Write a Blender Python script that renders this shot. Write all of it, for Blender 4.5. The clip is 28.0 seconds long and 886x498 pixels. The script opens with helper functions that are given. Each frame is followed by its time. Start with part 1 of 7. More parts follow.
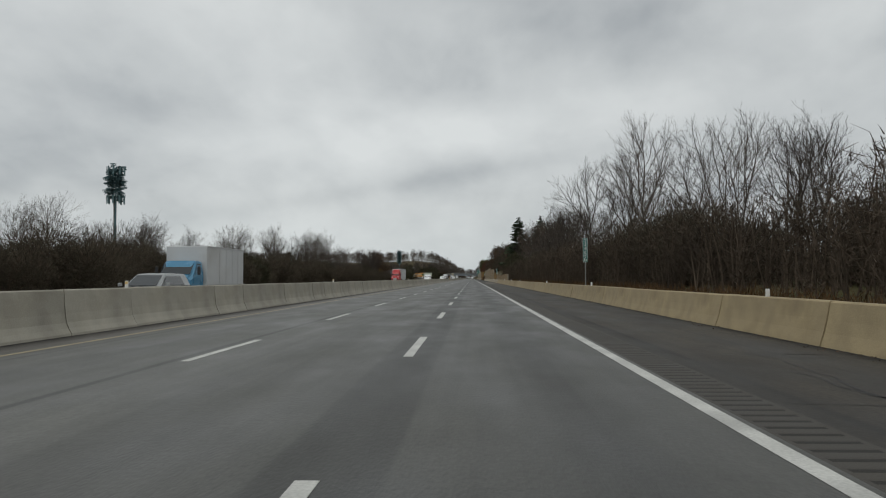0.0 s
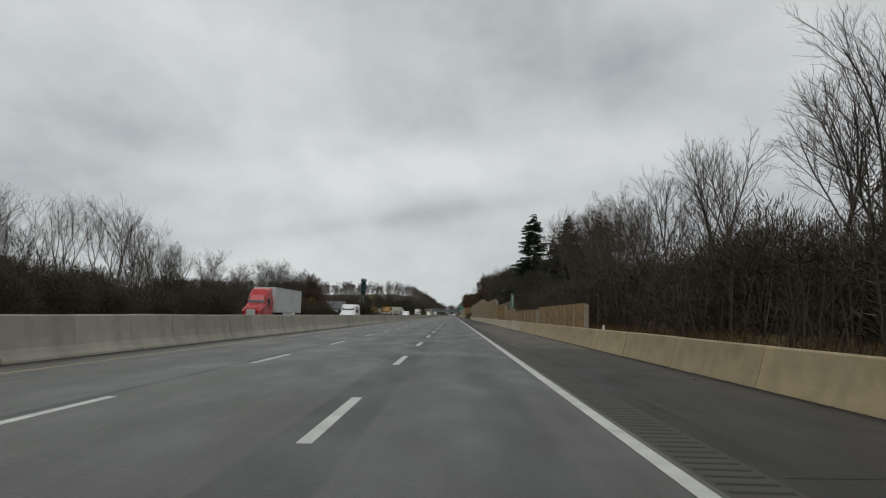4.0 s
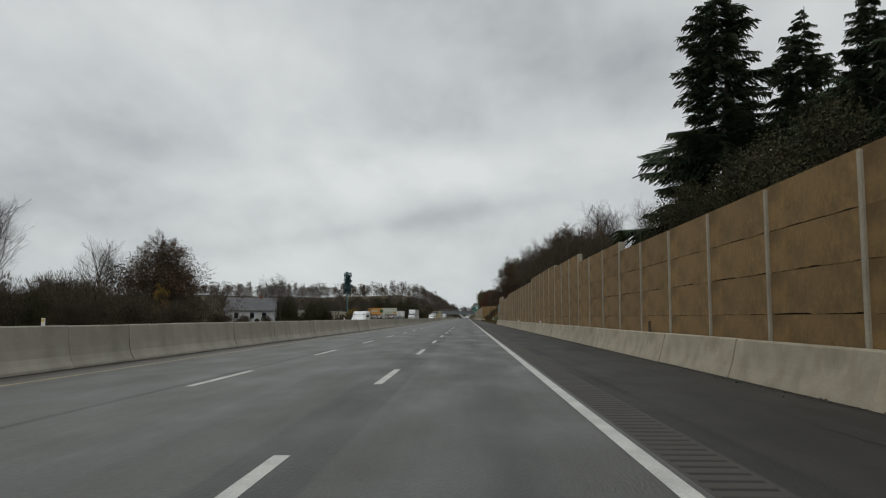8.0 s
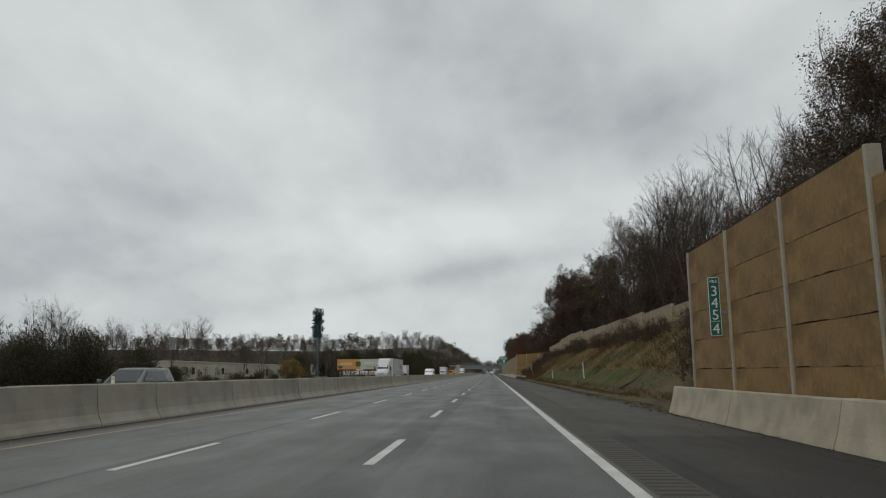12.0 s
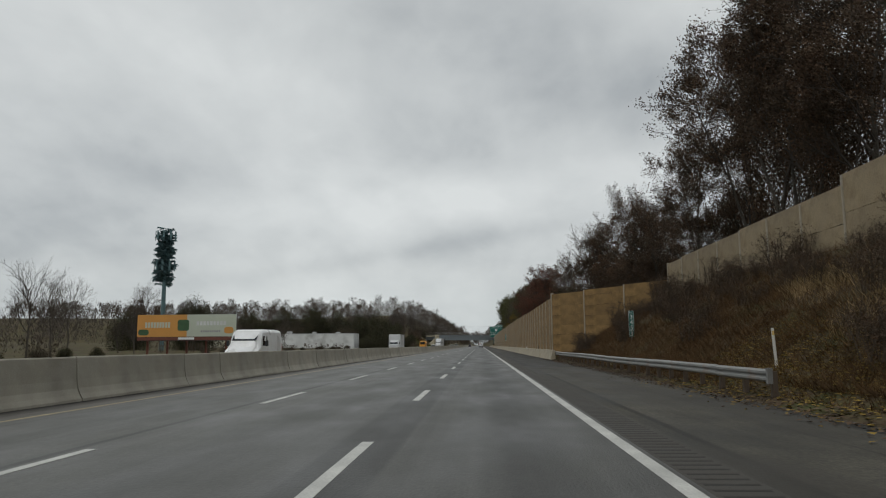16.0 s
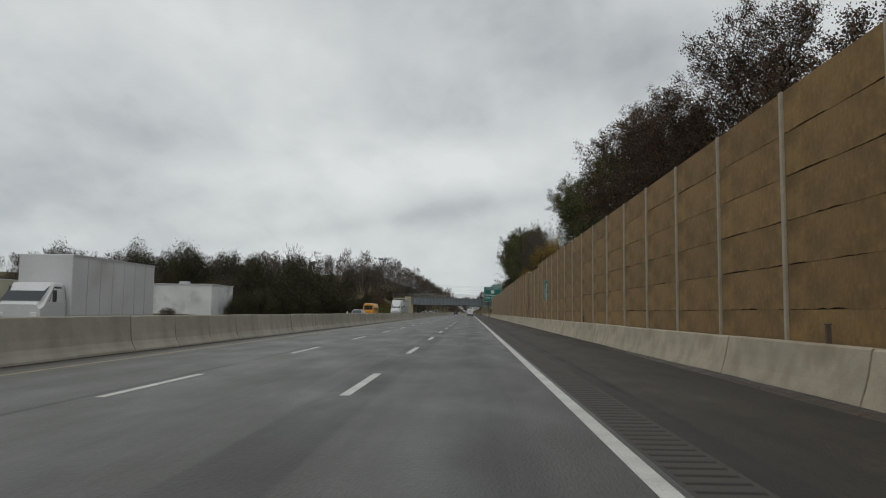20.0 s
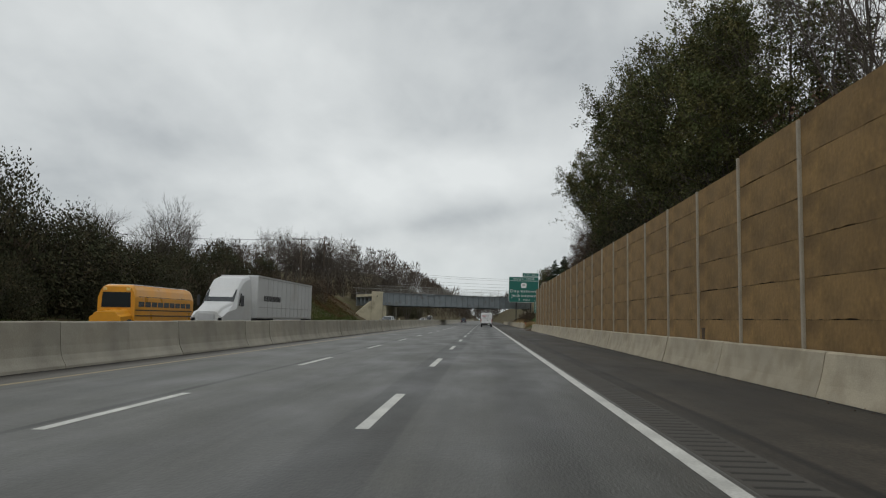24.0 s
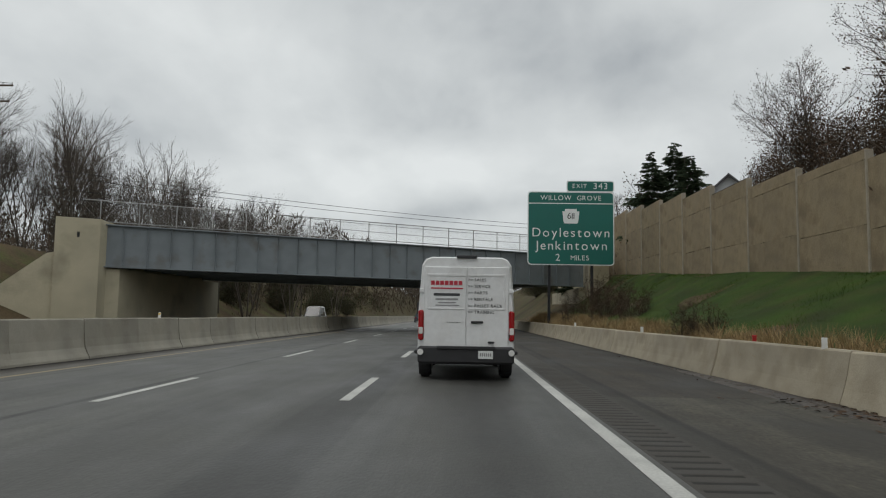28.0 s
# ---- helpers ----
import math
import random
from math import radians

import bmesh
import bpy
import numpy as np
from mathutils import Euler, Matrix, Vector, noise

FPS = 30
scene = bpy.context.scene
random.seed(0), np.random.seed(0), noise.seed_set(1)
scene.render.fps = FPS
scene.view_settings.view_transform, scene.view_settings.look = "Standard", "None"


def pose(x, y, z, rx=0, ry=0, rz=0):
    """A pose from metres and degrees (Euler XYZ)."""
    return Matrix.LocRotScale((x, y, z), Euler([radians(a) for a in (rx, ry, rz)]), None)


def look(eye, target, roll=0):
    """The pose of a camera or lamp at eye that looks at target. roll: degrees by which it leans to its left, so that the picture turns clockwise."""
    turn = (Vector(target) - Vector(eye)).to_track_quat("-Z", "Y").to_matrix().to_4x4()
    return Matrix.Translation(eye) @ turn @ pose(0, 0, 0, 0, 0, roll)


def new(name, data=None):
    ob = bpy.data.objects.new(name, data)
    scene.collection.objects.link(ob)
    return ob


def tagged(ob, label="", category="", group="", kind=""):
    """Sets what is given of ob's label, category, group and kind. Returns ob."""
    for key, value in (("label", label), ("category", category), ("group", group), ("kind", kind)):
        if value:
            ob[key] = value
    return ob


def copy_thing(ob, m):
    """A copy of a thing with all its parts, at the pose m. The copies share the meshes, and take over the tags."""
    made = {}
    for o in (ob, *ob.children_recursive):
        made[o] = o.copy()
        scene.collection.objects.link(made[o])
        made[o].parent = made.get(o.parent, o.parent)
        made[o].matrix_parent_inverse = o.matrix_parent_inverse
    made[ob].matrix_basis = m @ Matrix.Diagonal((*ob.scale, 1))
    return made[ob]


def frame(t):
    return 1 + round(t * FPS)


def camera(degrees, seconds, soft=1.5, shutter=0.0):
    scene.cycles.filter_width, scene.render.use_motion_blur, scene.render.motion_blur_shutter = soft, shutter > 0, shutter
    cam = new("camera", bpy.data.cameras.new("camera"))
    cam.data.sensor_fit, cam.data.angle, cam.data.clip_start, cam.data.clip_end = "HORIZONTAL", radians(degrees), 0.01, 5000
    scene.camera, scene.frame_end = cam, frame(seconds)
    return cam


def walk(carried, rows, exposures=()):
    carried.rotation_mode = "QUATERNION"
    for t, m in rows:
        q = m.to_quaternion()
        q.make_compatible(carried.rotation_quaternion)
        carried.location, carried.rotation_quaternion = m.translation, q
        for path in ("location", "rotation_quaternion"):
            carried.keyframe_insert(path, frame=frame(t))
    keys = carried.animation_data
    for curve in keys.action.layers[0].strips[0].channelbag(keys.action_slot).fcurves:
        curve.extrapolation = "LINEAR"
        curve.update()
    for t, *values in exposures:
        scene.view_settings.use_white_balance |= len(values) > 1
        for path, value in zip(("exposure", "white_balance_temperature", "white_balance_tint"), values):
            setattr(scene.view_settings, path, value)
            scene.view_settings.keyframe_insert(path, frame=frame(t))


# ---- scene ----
cam = camera(62.0, 28.0, soft=1.15)
# t, x, y, z, yaw, pitch, roll
PATH = [
    (0.0, -2.54, -0.05, 1.37, 2.23, 2.26, 0.21),
    (0.5, -2.46, 15.75, 1.37, 2.16, 2.32, 0.25),
    (1.0, -2.37, 31.54, 1.37, 1.59, 3.04, -0.21),
    (1.5, -2.34, 47.55, 1.37, 1.97, 3.81, -0.66),
    (2.0, -2.31, 63.55, 1.37, 0.85, 5.50, -0.80),
    (2.5, -2.25, 79.39, 1.37, 1.63, 5.35, -0.64),
    (3.0, -2.20, 95.23, 1.37, 0.60, 5.45, -0.47),
    (3.5, -2.16, 111.09, 1.37, 0.37, 4.96, -1.08),
    (5.5, -2.01, 174.50, 1.37, 2.22, 5.90, -1.81),
    (6.0, -1.93, 190.23, 1.37, 2.15, 4.98, -0.85),
    (6.5, -1.92, 206.08, 1.37, 2.93, 5.72, -0.36),
    (7.0, -1.90, 221.93, 1.37, 2.71, 6.04, -0.46),
    (7.5, -1.87, 237.76, 1.37, 3.53, 5.67, -0.16),
    (8.0, -1.83, 253.58, 1.37, 1.85, 5.30, -0.15),
    (8.5, -1.85, 269.36, 1.37, 2.59, 5.40, -0.21),
    (9.0, -1.86, 285.14, 1.37, 2.54, 7.07, 0.04),
    (9.5, -1.90, 300.78, 1.37, 2.58, 6.90, -0.67),
    (10.0, -1.84, 316.43, 1.37, 1.93, 6.53, -0.43),
    (10.5, -1.85, 332.12, 1.37, 2.71, 6.75, -0.36),
    (11.0, -1.86, 347.81, 1.37, 2.58, 7.06, -0.58),
    (11.5, -1.81, 363.55, 1.37, 2.96, 7.44, -0.38),
    (12.0, -1.76, 379.29, 1.37, 3.74, 9.56, 0.32),
    (12.5, -1.89, 395.10, 1.37, 3.80, 5.40, 1.77),
    (13.0, -2.01, 410.92, 1.37, 2.86, 7.03, 2.32),
    (13.5, -2.11, 426.84, 1.37, 2.72, 6.82, 1.62),
    (15.5, -2.08, 490.26, 1.37, 2.71, 7.10, -0.12),
    (16.0, -2.04, 506.26, 1.37, 2.86, 7.43, 0.36),
    (16.5, -2.00, 522.27, 1.37, 2.32, 7.43, 0.34),
    (17.0, -1.91, 538.33, 1.37, 1.85, 7.74, 0.78),
    (17.5, -1.90, 554.29, 1.37, 2.63, 7.84, -0.69),
    (18.0, -1.89, 570.25, 1.37, 3.42, 8.19, -1.26),
    (18.5, -1.85, 586.28, 1.37, 2.42, 7.51, -1.64),
    (19.0, -1.80, 602.30, 1.37, 2.21, 7.59, -1.11),
    (19.5, -1.71, 618.56, 1.37, 2.72, 5.78, -0.80),
    (20.0, -1.63, 634.80, 1.37, 2.13, 4.88, -0.68),
    (20.5, -1.67, 650.52, 1.37, 2.62, 4.47, -1.19),
    (21.0, -1.72, 666.20, 1.37, 2.61, 4.64, -1.50),
    (21.5, -1.74, 682.31, 1.37, 4.22, 4.95, -0.52),
    (23.5, -2.13, 744.25, 1.37, 4.28, 5.38, -1.32),
    (24.0, -2.18, 759.58, 1.37, 3.16, 5.41, -1.12),
    (24.5, -2.14, 774.72, 1.37, 2.98, 6.23, -0.91),
    (25.0, -2.11, 789.80, 1.37, 3.50, 5.49, -0.30),
    (25.5, -2.09, 804.71, 1.37, 4.88, 5.31, -1.03),
    (26.0, -2.07, 819.58, 1.37, 3.67, 4.89, -0.86),
    (26.5, -2.09, 834.28, 1.37, 2.93, 4.50, 0.39),
    (27.0, -1.93, 848.95, 1.37, 2.56, 3.99, 0.06),
    (27.5, -1.85, 863.72, 1.37, 2.80, 3.76, -0.44),
    (28.0, -1.85, 878.83, 1.37, 1.29, 5.15, -0.88),
]
walk(cam, [(t, pose(x, y, z, 90 + pitch, roll, yaw)) for t, x, y, z, yaw, pitch, roll in PATH],
     [(0.0, -0.06), (13.0, -0.04), (19.0, -0.05), (21.5, 0.06), (28.0, 0.07)])


# ---- sky and sun ----
CLOUDS = [(0.15, 0.37, 0.24, 0.10, -0.22, -0.15), (-0.42, 0.30, 0.16, 0.10, 0.3, -0.05), (0.02, 0.25, 0.12, 0.035, -0.3, -0.035), (-0.06, 0.135, 0.34, 0.015, 0.16, -0.11), (0.30, 0.11, 0.2, 0.012, 0.1, -0.06), (0.17, 0.235, 0.16, 0.05, 0.1, 0.08),
          (-0.30, 0.36, 0.28, 0.16, 0.2, 0.08), (-0.05, 0.20, 0.30, 0.03, 0.16, 0.09), (-0.33, 0.15, 0.10, 0.02, 0.0, -0.06), (0.40, 0.36, 0.2, 0.10, 0.0, -0.05)]


def make_world():
    w = bpy.data.worlds.new("overcast_sky")
    scene.world = w
    w.use_nodes = True
    nt = w.node_tree
    n, l = nt.nodes, nt.links
    n.clear()
    out = n.new("ShaderNodeOutputWorld")
    tc = n.new("ShaderNodeTexCoord")
    sky = n.new("ShaderNodeTexSky")
    sky.sky_type, sky.sun_disc = "NISHITA", False
    sky.sun_elevation, sky.sun_rotation = radians(38), radians(150)
    bsky = n.new("ShaderNodeBackground")
    bsky.inputs[1].default_value = 0.06
    l.new(sky.outputs[0], bsky.inputs[0])
    # cloud deck seen in perspective: direction divided by its height
    sep = n.new("ShaderNodeSeparateXYZ")
    l.new(tc.outputs["Generated"], sep.inputs[0])

    def m(op, a, b=None):
        q = n.new("ShaderNodeMath")
        q.operation = op
        for i, v in enumerate((a, b)):
            if v is None:
                continue
            if isinstance(v, (int, float)):
                q.inputs[i].default_value = v
            else:
                l.new(v, q.inputs[i])
        return q.outputs[0]

    up = m("ADD", m("MAXIMUM", sep.outputs[2], 0.0), 0.45)
    comb = n.new("ShaderNodeCombineXYZ")
    l.new(m("DIVIDE", sep.outputs[0], up), comb.inputs[0])
    l.new(m("DIVIDE", sep.outputs[1], up), comb.inputs[1])

    def clouds(scale, detail, offset, distort=0.3, stretch=(1, 1, 1), turn=0):
        mp = n.new("ShaderNodeMapping")
        mp.inputs["Location"].default_value = offset
        mp.inputs["Rotation"].default_value = (0, 0, radians(turn))
        mp.inputs["Scale"].default_value = stretch
        l.new(comb.outputs[0], mp.inputs[0])
        t = n.new("ShaderNodeTexNoise")
        t.inputs["Scale"].default_value = scale
        t.inputs["Detail"].default_value = detail
        t.inputs["Roughness"].default_value = 0.5
        t.inputs["Distortion"].default_value = distort
        l.new(mp.outputs[0], t.inputs["Vector"])
        return t.outputs[0]

    a = clouds(1.5, 5, (3.1, 1.7, 0), 0.3, (1, 0.75, 1), 20)
    b = clouds(4.6, 6, (0.4, 5.2, 1), 0.25, (1, 0.8, 1), -15)
    c = clouds(11, 5, (2.2, 0.7, 2), 0.3, (1, 0.8, 1), 10)
    mix = m("ADD", m("MULTIPLY", a, 0.56), m("ADD", m("MULTIPLY", b, 0.33), m("MULTIPLY", c, 0.11)))
    # large cloud forms ahead of the road: (across, up, half width, half height, slope, strength)
    ahead = m("MAXIMUM", sep.outputs[1], 0.08)
    warp = m("MULTIPLY", m("SUBTRACT", clouds(2.2, 5, (7, 3, 0)), 0.5), 0.22)
    u = m("ADD", m("DIVIDE", sep.outputs[0], ahead), warp)
    v = m("ADD", m("DIVIDE", sep.outputs[2], ahead), m("MULTIPLY", warp, 0.14))
    for cu, cv, hw, hh, slope, amp in CLOUDS:
        du = m("SUBTRACT", u, cu)
        dv = m("SUBTRACT", m("SUBTRACT", v, cv), m("MULTIPLY", du, slope))
        q = m("ADD", m("POWER", m("ABSOLUTE", m("DIVIDE", du, hw)), 2), m("POWER", m("ABSOLUTE", m("DIVIDE", dv, hh)), 2))
        mix = m("ADD", mix, m("MULTIPLY", m("POWER", 2.718, m("MULTIPLY", q, -1)), amp))
    ramp = n.new("ShaderNodeValToRGB")
    cr = ramp.color_ramp
    cr.elements[0].position, cr.elements[0].color = 0.30, (0.42, 0.45, 0.47, 1)
    cr.elements[1].position, cr.elements[1].color = 0.66, (0.84, 0.87, 0.865, 1)
    e = cr.elements.new(0.46)
    e.color = (0.64, 0.67, 0.675, 1)
    l.new(mix, ramp.inputs[0])
    # brighter, bluish strip low over the land
    low = n.new("ShaderNodeValToRGB")
    low.color_ramp.elements[0].position, low.color_ramp.elements[0].color = 0.0, (1, 1, 1, 1)
    low.color_ramp.elements[1].position, low.color_ramp.elements[1].color = 0.10, (0, 0, 0, 1)
    l.new(sep.outputs[2], low.inputs[0])
    mx = n.new("ShaderNodeMix")
    mx.data_type = "RGBA"
    l.new(m("MULTIPLY", low.outputs[0], 0.5), mx.inputs[0])
    l.new(ramp.outputs[0], mx.inputs[6])
    mx.inputs[7].default_value = (0.61, 0.68, 0.715, 1)
    bcl = n.new("ShaderNodeBackground")
    l.new(mx.outputs[2], bcl.inputs[0])
    bcl.inputs[1].default_value = 0.90
    ms = n.new("ShaderNodeMixShader")
    ms.inputs[0].default_value = 0.92
    l.new(bsky.outputs[0], ms.inputs[1])
    l.new(bcl.outputs[0], ms.inputs[2])
    l.new(ms.outputs[0], out.inputs[0])


make_world()
sun_data = bpy.data.lights.new("sun", "SUN")
sun_data.energy, sun_data.angle, sun_data.color = 0.6, radians(25), (1.0, 0.97, 0.93)
sun = new("sun", sun_data)
sun.matrix_world = look((0, 0, 80), (20, 35, 0))


# ---- materials ----
def mat(name, base, rough=0.8, metal=0.0, var=0.25, scale=3.0, grain=60.0, bump=0.25, tint=None, coords="Object", piece=0.0,
        spec=0.5, stain=None, island=0.0, stretch=(1, 1, 1)):
    """base colour with broad blotches (scale), fine grain and relief; piece: brightness spread from object to object."""
    m = bpy.data.materials.new(name)
    m.use_nodes = True
    nt = m.node_tree
    n, l = nt.nodes, nt.links
    bs = n["Principled BSDF"]
    bs.inputs["Roughness"].default_value, bs.inputs["Metallic"].default_value = rough, metal
    bs.inputs["Specular IOR Level"].default_value = spec
    tc = n.new("ShaderNodeTexCoord")
    mp = n.new("ShaderNodeMapping")
    mp.inputs["Scale"].default_value = stretch
    l.new(tc.outputs[coords], mp.inputs[0])

    def noise_tex(sc, detail):
        t = n.new("ShaderNodeTexNoise")
        t.inputs["Scale"].default_value, t.inputs["Detail"].default_value = sc, detail
        l.new(mp.outputs[0], t.inputs["Vector"])
        return t.outputs[0]

    def remap(v, lo, hi, a=0.3, b=0.7):
        r = n.new("ShaderNodeMapRange")
        for i, q in enumerate((a, b, lo, hi)):
            r.inputs[i + 1].default_value = q
        l.new(v, r.inputs[0])
        return r.outputs[0]

    def mul(a, b):
        q = n.new("ShaderNodeMath")
        q.operation = "MULTIPLY"
        l.new(a, q.inputs[0])
        l.new(b, q.inputs[1])
        return q.outputs[0]

    big, fine = noise_tex(scale, 4), noise_tex(grain, 3)
    k = mul(remap(big, 1 - var, 1 + var), remap(fine, 1 - var * 0.6, 1 + var * 0.6))
    if piece or island:
        src = n.new("ShaderNodeObjectInfo").outputs["Random"] if piece else n.new("ShaderNodeNewGeometry").outputs["Random Per Island"]
        p = piece or island
        k = mul(k, remap(src, 1 - p, 1 + p, 0, 1))
    colour = n.new("ShaderNodeMix")
    colour.data_type = "RGBA"
    colour.inputs[6].default_value, colour.inputs[7].default_value = (*base, 1), (*(tint or base), 1)
    l.new(remap(noise_tex(scale * 2.3, 5), 0, 1, 0.42, 0.66), colour.inputs[0])
    last = colour.outputs[2]
    if stain:
        st = n.new("ShaderNodeMix")
        st.data_type = "RGBA"
        st.inputs[7].default_value = (*stain, 1)
        l.new(remap(noise_tex(scale * 0.7, 6), 0, 0.85, 0.56, 0.72), st.inputs[0])
        l.new(last, st.inputs[6])
        last = st.outputs[2]
    vm = n.new("ShaderNodeVectorMath")
    vm.operation = "SCALE"
    l.new(last, vm.inputs[0])
    l.new(k, vm.inputs["Scale"])
    l.new(vm.outputs[0], bs.inputs["Base Color"])
    if bump:
        bp = n.new("ShaderNodeBump")
        bp.inputs["Strength"].default_value, bp.inputs["Distance"].default_value = bump, 0.02
        l.new(fine, bp.inputs["Height"])
        l.new(bp.outputs[0], bs.inputs["Normal"])
        l.new(remap(big, max(rough - 0.12, 0.03), min(rough + 0.12, 1)), bs.inputs["Roughness"])
    return m


def road_material(name, base, bands, rough=0.54, var=0.2, patch=None, coarse=0.0):
    """Pavement: bands are (centre x, half width, softness, factor): oil strips, seams, wheel tracks and a painted sky
    sheen that run along the road.
    """
    m = mat(name, base, rough, var=var, scale=0.5, grain=22, bump=0.4, coords="Object", spec=0.5, stretch=(1.6, 0.5, 1))
    nt = m.node_tree
    n, l = nt.nodes, nt.links
    bs = n["Principled BSDF"]
    src = bs.inputs["Base Color"].links[0].from_socket
    tc = n.new("ShaderNodeTexCoord")
    sep = n.new("ShaderNodeSeparateXYZ")
    l.new(tc.outputs["Object"], sep.inputs[0])
    wob = n.new("ShaderNodeTexNoise")
    wob.inputs["Scale"].default_value, wob.inputs["Detail"].default_value = 0.22, 4
    l.new(tc.outputs["Object"], wob.inputs["Vector"])
    for sx, sy, lo, hi in ((5.0, 0.06, 0.86, 1.14), (1.3, 0.9, 0.88 - 0.14 * coarse, 1.12 + 0.14 * coarse), (16.0, 7.0, 0.90 - 0.18 * coarse, 1.10 + 0.18 * coarse)):
        mp0 = n.new("ShaderNodeMapping")
        mp0.inputs["Scale"].default_value = (sx, sy, 1)
        l.new(tc.outputs["Object"], mp0.inputs[0])
        t0 = n.new("ShaderNodeTexNoise")
        t0.inputs["Scale"].default_value, t0.inputs["Detail"].default_value = 1.0, 5
        l.new(mp0.outputs[0], t0.inputs["Vector"])
        r0 = n.new("ShaderNodeMapRange")
        for i, q in enumerate((0.32, 0.68, lo, hi)):
            r0.inputs[i + 1].default_value = q
        l.new(t0.outputs[0], r0.inputs[0])
        v0 = n.new("ShaderNodeVectorMath")
        v0.operation = "SCALE"
        l.new(src, v0.inputs[0])
        l.new(r0.outputs[0], v0.inputs["Scale"])
        src = v0.outputs[0]
    for cx, half, soft, fac in bands:
        d = n.new("ShaderNodeMath")
        d.operation = "SUBTRACT"
        l.new(sep.outputs[0], d.inputs[0])
        d.inputs[1].default_value = cx
        d2 = n.new("ShaderNodeMath")
        d2.operation = "MULTIPLY_ADD"
        l.new(wob.outputs[0], d2.inputs[0])
        d2.inputs[1].default_value = min(half, 0.12) * 0.7
        l.new(d.outputs[0], d2.inputs[2])
        d3 = n.new("ShaderNodeMath")
        d3.operation = "SUBTRACT"
        l.new(d2.outputs[0], d3.inputs[0])
        d3.inputs[1].default_value = min(half, 0.12) * 0.35
        ab = n.new("ShaderNodeMath")
        ab.operation = "ABSOLUTE"
        l.new(d3.outputs[0], ab.inputs[0])
        r = n.new("ShaderNodeMapRange")
        r.interpolation_type = "SMOOTHSTEP"
        for i, q in enumerate((half - soft, half + soft, fac, 1.0)):
            r.inputs[i + 1].default_value = q
        l.new(ab.outputs[0], r.inputs[0])
        vm = n.new("ShaderNodeVectorMath")
        vm.operation = "SCALE"
        l.new(src, vm.inputs[0])
        l.new(r.outputs[0], vm.inputs["Scale"])
        src = vm.outputs[0]
    if patch:
        pn = n.new("ShaderNodeTexNoise")
        pn.inputs["Scale"].default_value, pn.inputs["Detail"].default_value = 0.16, 7
        mp = n.new("ShaderNodeMapping")
        mp.inputs["Scale"].default_value = (2.2, 0.6, 1)
        l.new(tc.outputs["Object"], mp.inputs[0])
        l.new(mp.outputs[0], pn.inputs["Vector"])
        r = n.new("ShaderNodeMapRange")
        for i, q in enumerate((0.45, 0.62, 0.0, 1.0)):
            r.inputs[i + 1].default_value = q
        l.new(pn.outputs[0], r.inputs[0])
        mx = n.new("ShaderNodeMix")
        mx.data_type = "RGBA"
        l.new(r.outputs[0], mx.inputs[0])
        l.new(src, mx.inputs[6])
        mx.inputs[7].default_value = (*patch, 1)
        src = mx.outputs[2]
    l.new(src, bs.inputs["Base Color"])
    return m


LANE = 3.66
# the wide 1.36 band paints glancing sky sheen into the left lanes' colour
M_ROAD = road_material("road_concrete_asphalt", (0.067, 0.067, 0.060), [
    (-LANE + 0.06, 0.46, 0.05, 0.58), (-2 * LANE - 0.24, 0.07, 0.03, 0.40), (-1.45, 0.42, 0.36, 0.60), (-5.6, 0.55, 0.5, 0.80), (-9.1, 0.45, 0.4, 0.84), (-8.4, 3.4, 1.2, 1.36), (-10.5, 0.05, 0.03, 0.7)])
def shoulder_material(name, base, patch):
    return road_material(name, base, [(0.90, 0.20, 0.10, 0.66), (1.08, 0.07, 0.04, 0.42), (2.9, 0.04, 0.02, 0.70), (4.12, 0.14, 0.08, 0.40)], rough=0.75, var=0.42, patch=patch, coarse=1.0)


M_SHOULDER = shoulder_material("shoulder_asphalt", (0.040, 0.033, 0.024), (0.024, 0.021, 0.017))
M_SHOULDER_OLD = shoulder_material("old_tan_shoulder", (0.100, 0.083, 0.058), (0.062, 0.053, 0.039))
M_SHOULDER_BLACK = shoulder_material("dark_shoulder", (0.029, 0.026, 0.021), (0.020, 0.018, 0.016))
M_SHOULDER_OLIVE = shoulder_material("olive_grey_shoulder", (0.055, 0.050, 0.038), (0.038, 0.034, 0.027))
M_GROOVE = mat("groove_dirt", (0.020, 0.018, 0.015), 0.9, var=0.3, scale=3, grain=50)
M_RUMBLE = mat("rumble_strip", (0.056, 0.051, 0.043), 0.8, var=0.2, scale=1.5, grain=50)
M_MEDIAN_STRIP = road_material("left_shoulder", (0.115, 0.107, 0.094), [(-12.12, 0.16, 0.06, 0.22), (-11.8, 0.25, 0.15, 0.6)], var=0.25)
M_WHITE_LINE = mat("white_road_paint", (0.52, 0.52, 0.485), 0.6, var=0.22, scale=1.2, grain=30, bump=0.15)
M_YELLOW_LINE = mat("yellow_road_paint", (0.34, 0.28, 0.17), 0.6, var=0.2, scale=1.2, grain=30, bump=0.15)
M_MEDIAN = mat("median_concrete", (0.40, 0.375, 0.312), 0.85, var=0.16, scale=0.8, grain=35, tint=(0.36, 0.335, 0.275), piece=0.10, stain=(0.31, 0.285, 0.232))
M_BARRIER = mat("tan_concrete", (0.36, 0.285, 0.165), 0.85, var=0.14, scale=0.8, grain=35, tint=(0.31, 0.245, 0.14), piece=0.08, stain=(0.21, 0.165, 0.10))
M_BARRIER_PALE = mat("pale_concrete", (0.40, 0.35, 0.26), 0.85, var=0.14, scale=0.8, grain=35, tint=(0.33, 0.285, 0.205), piece=0.08, stain=(0.22, 0.19, 0.135))
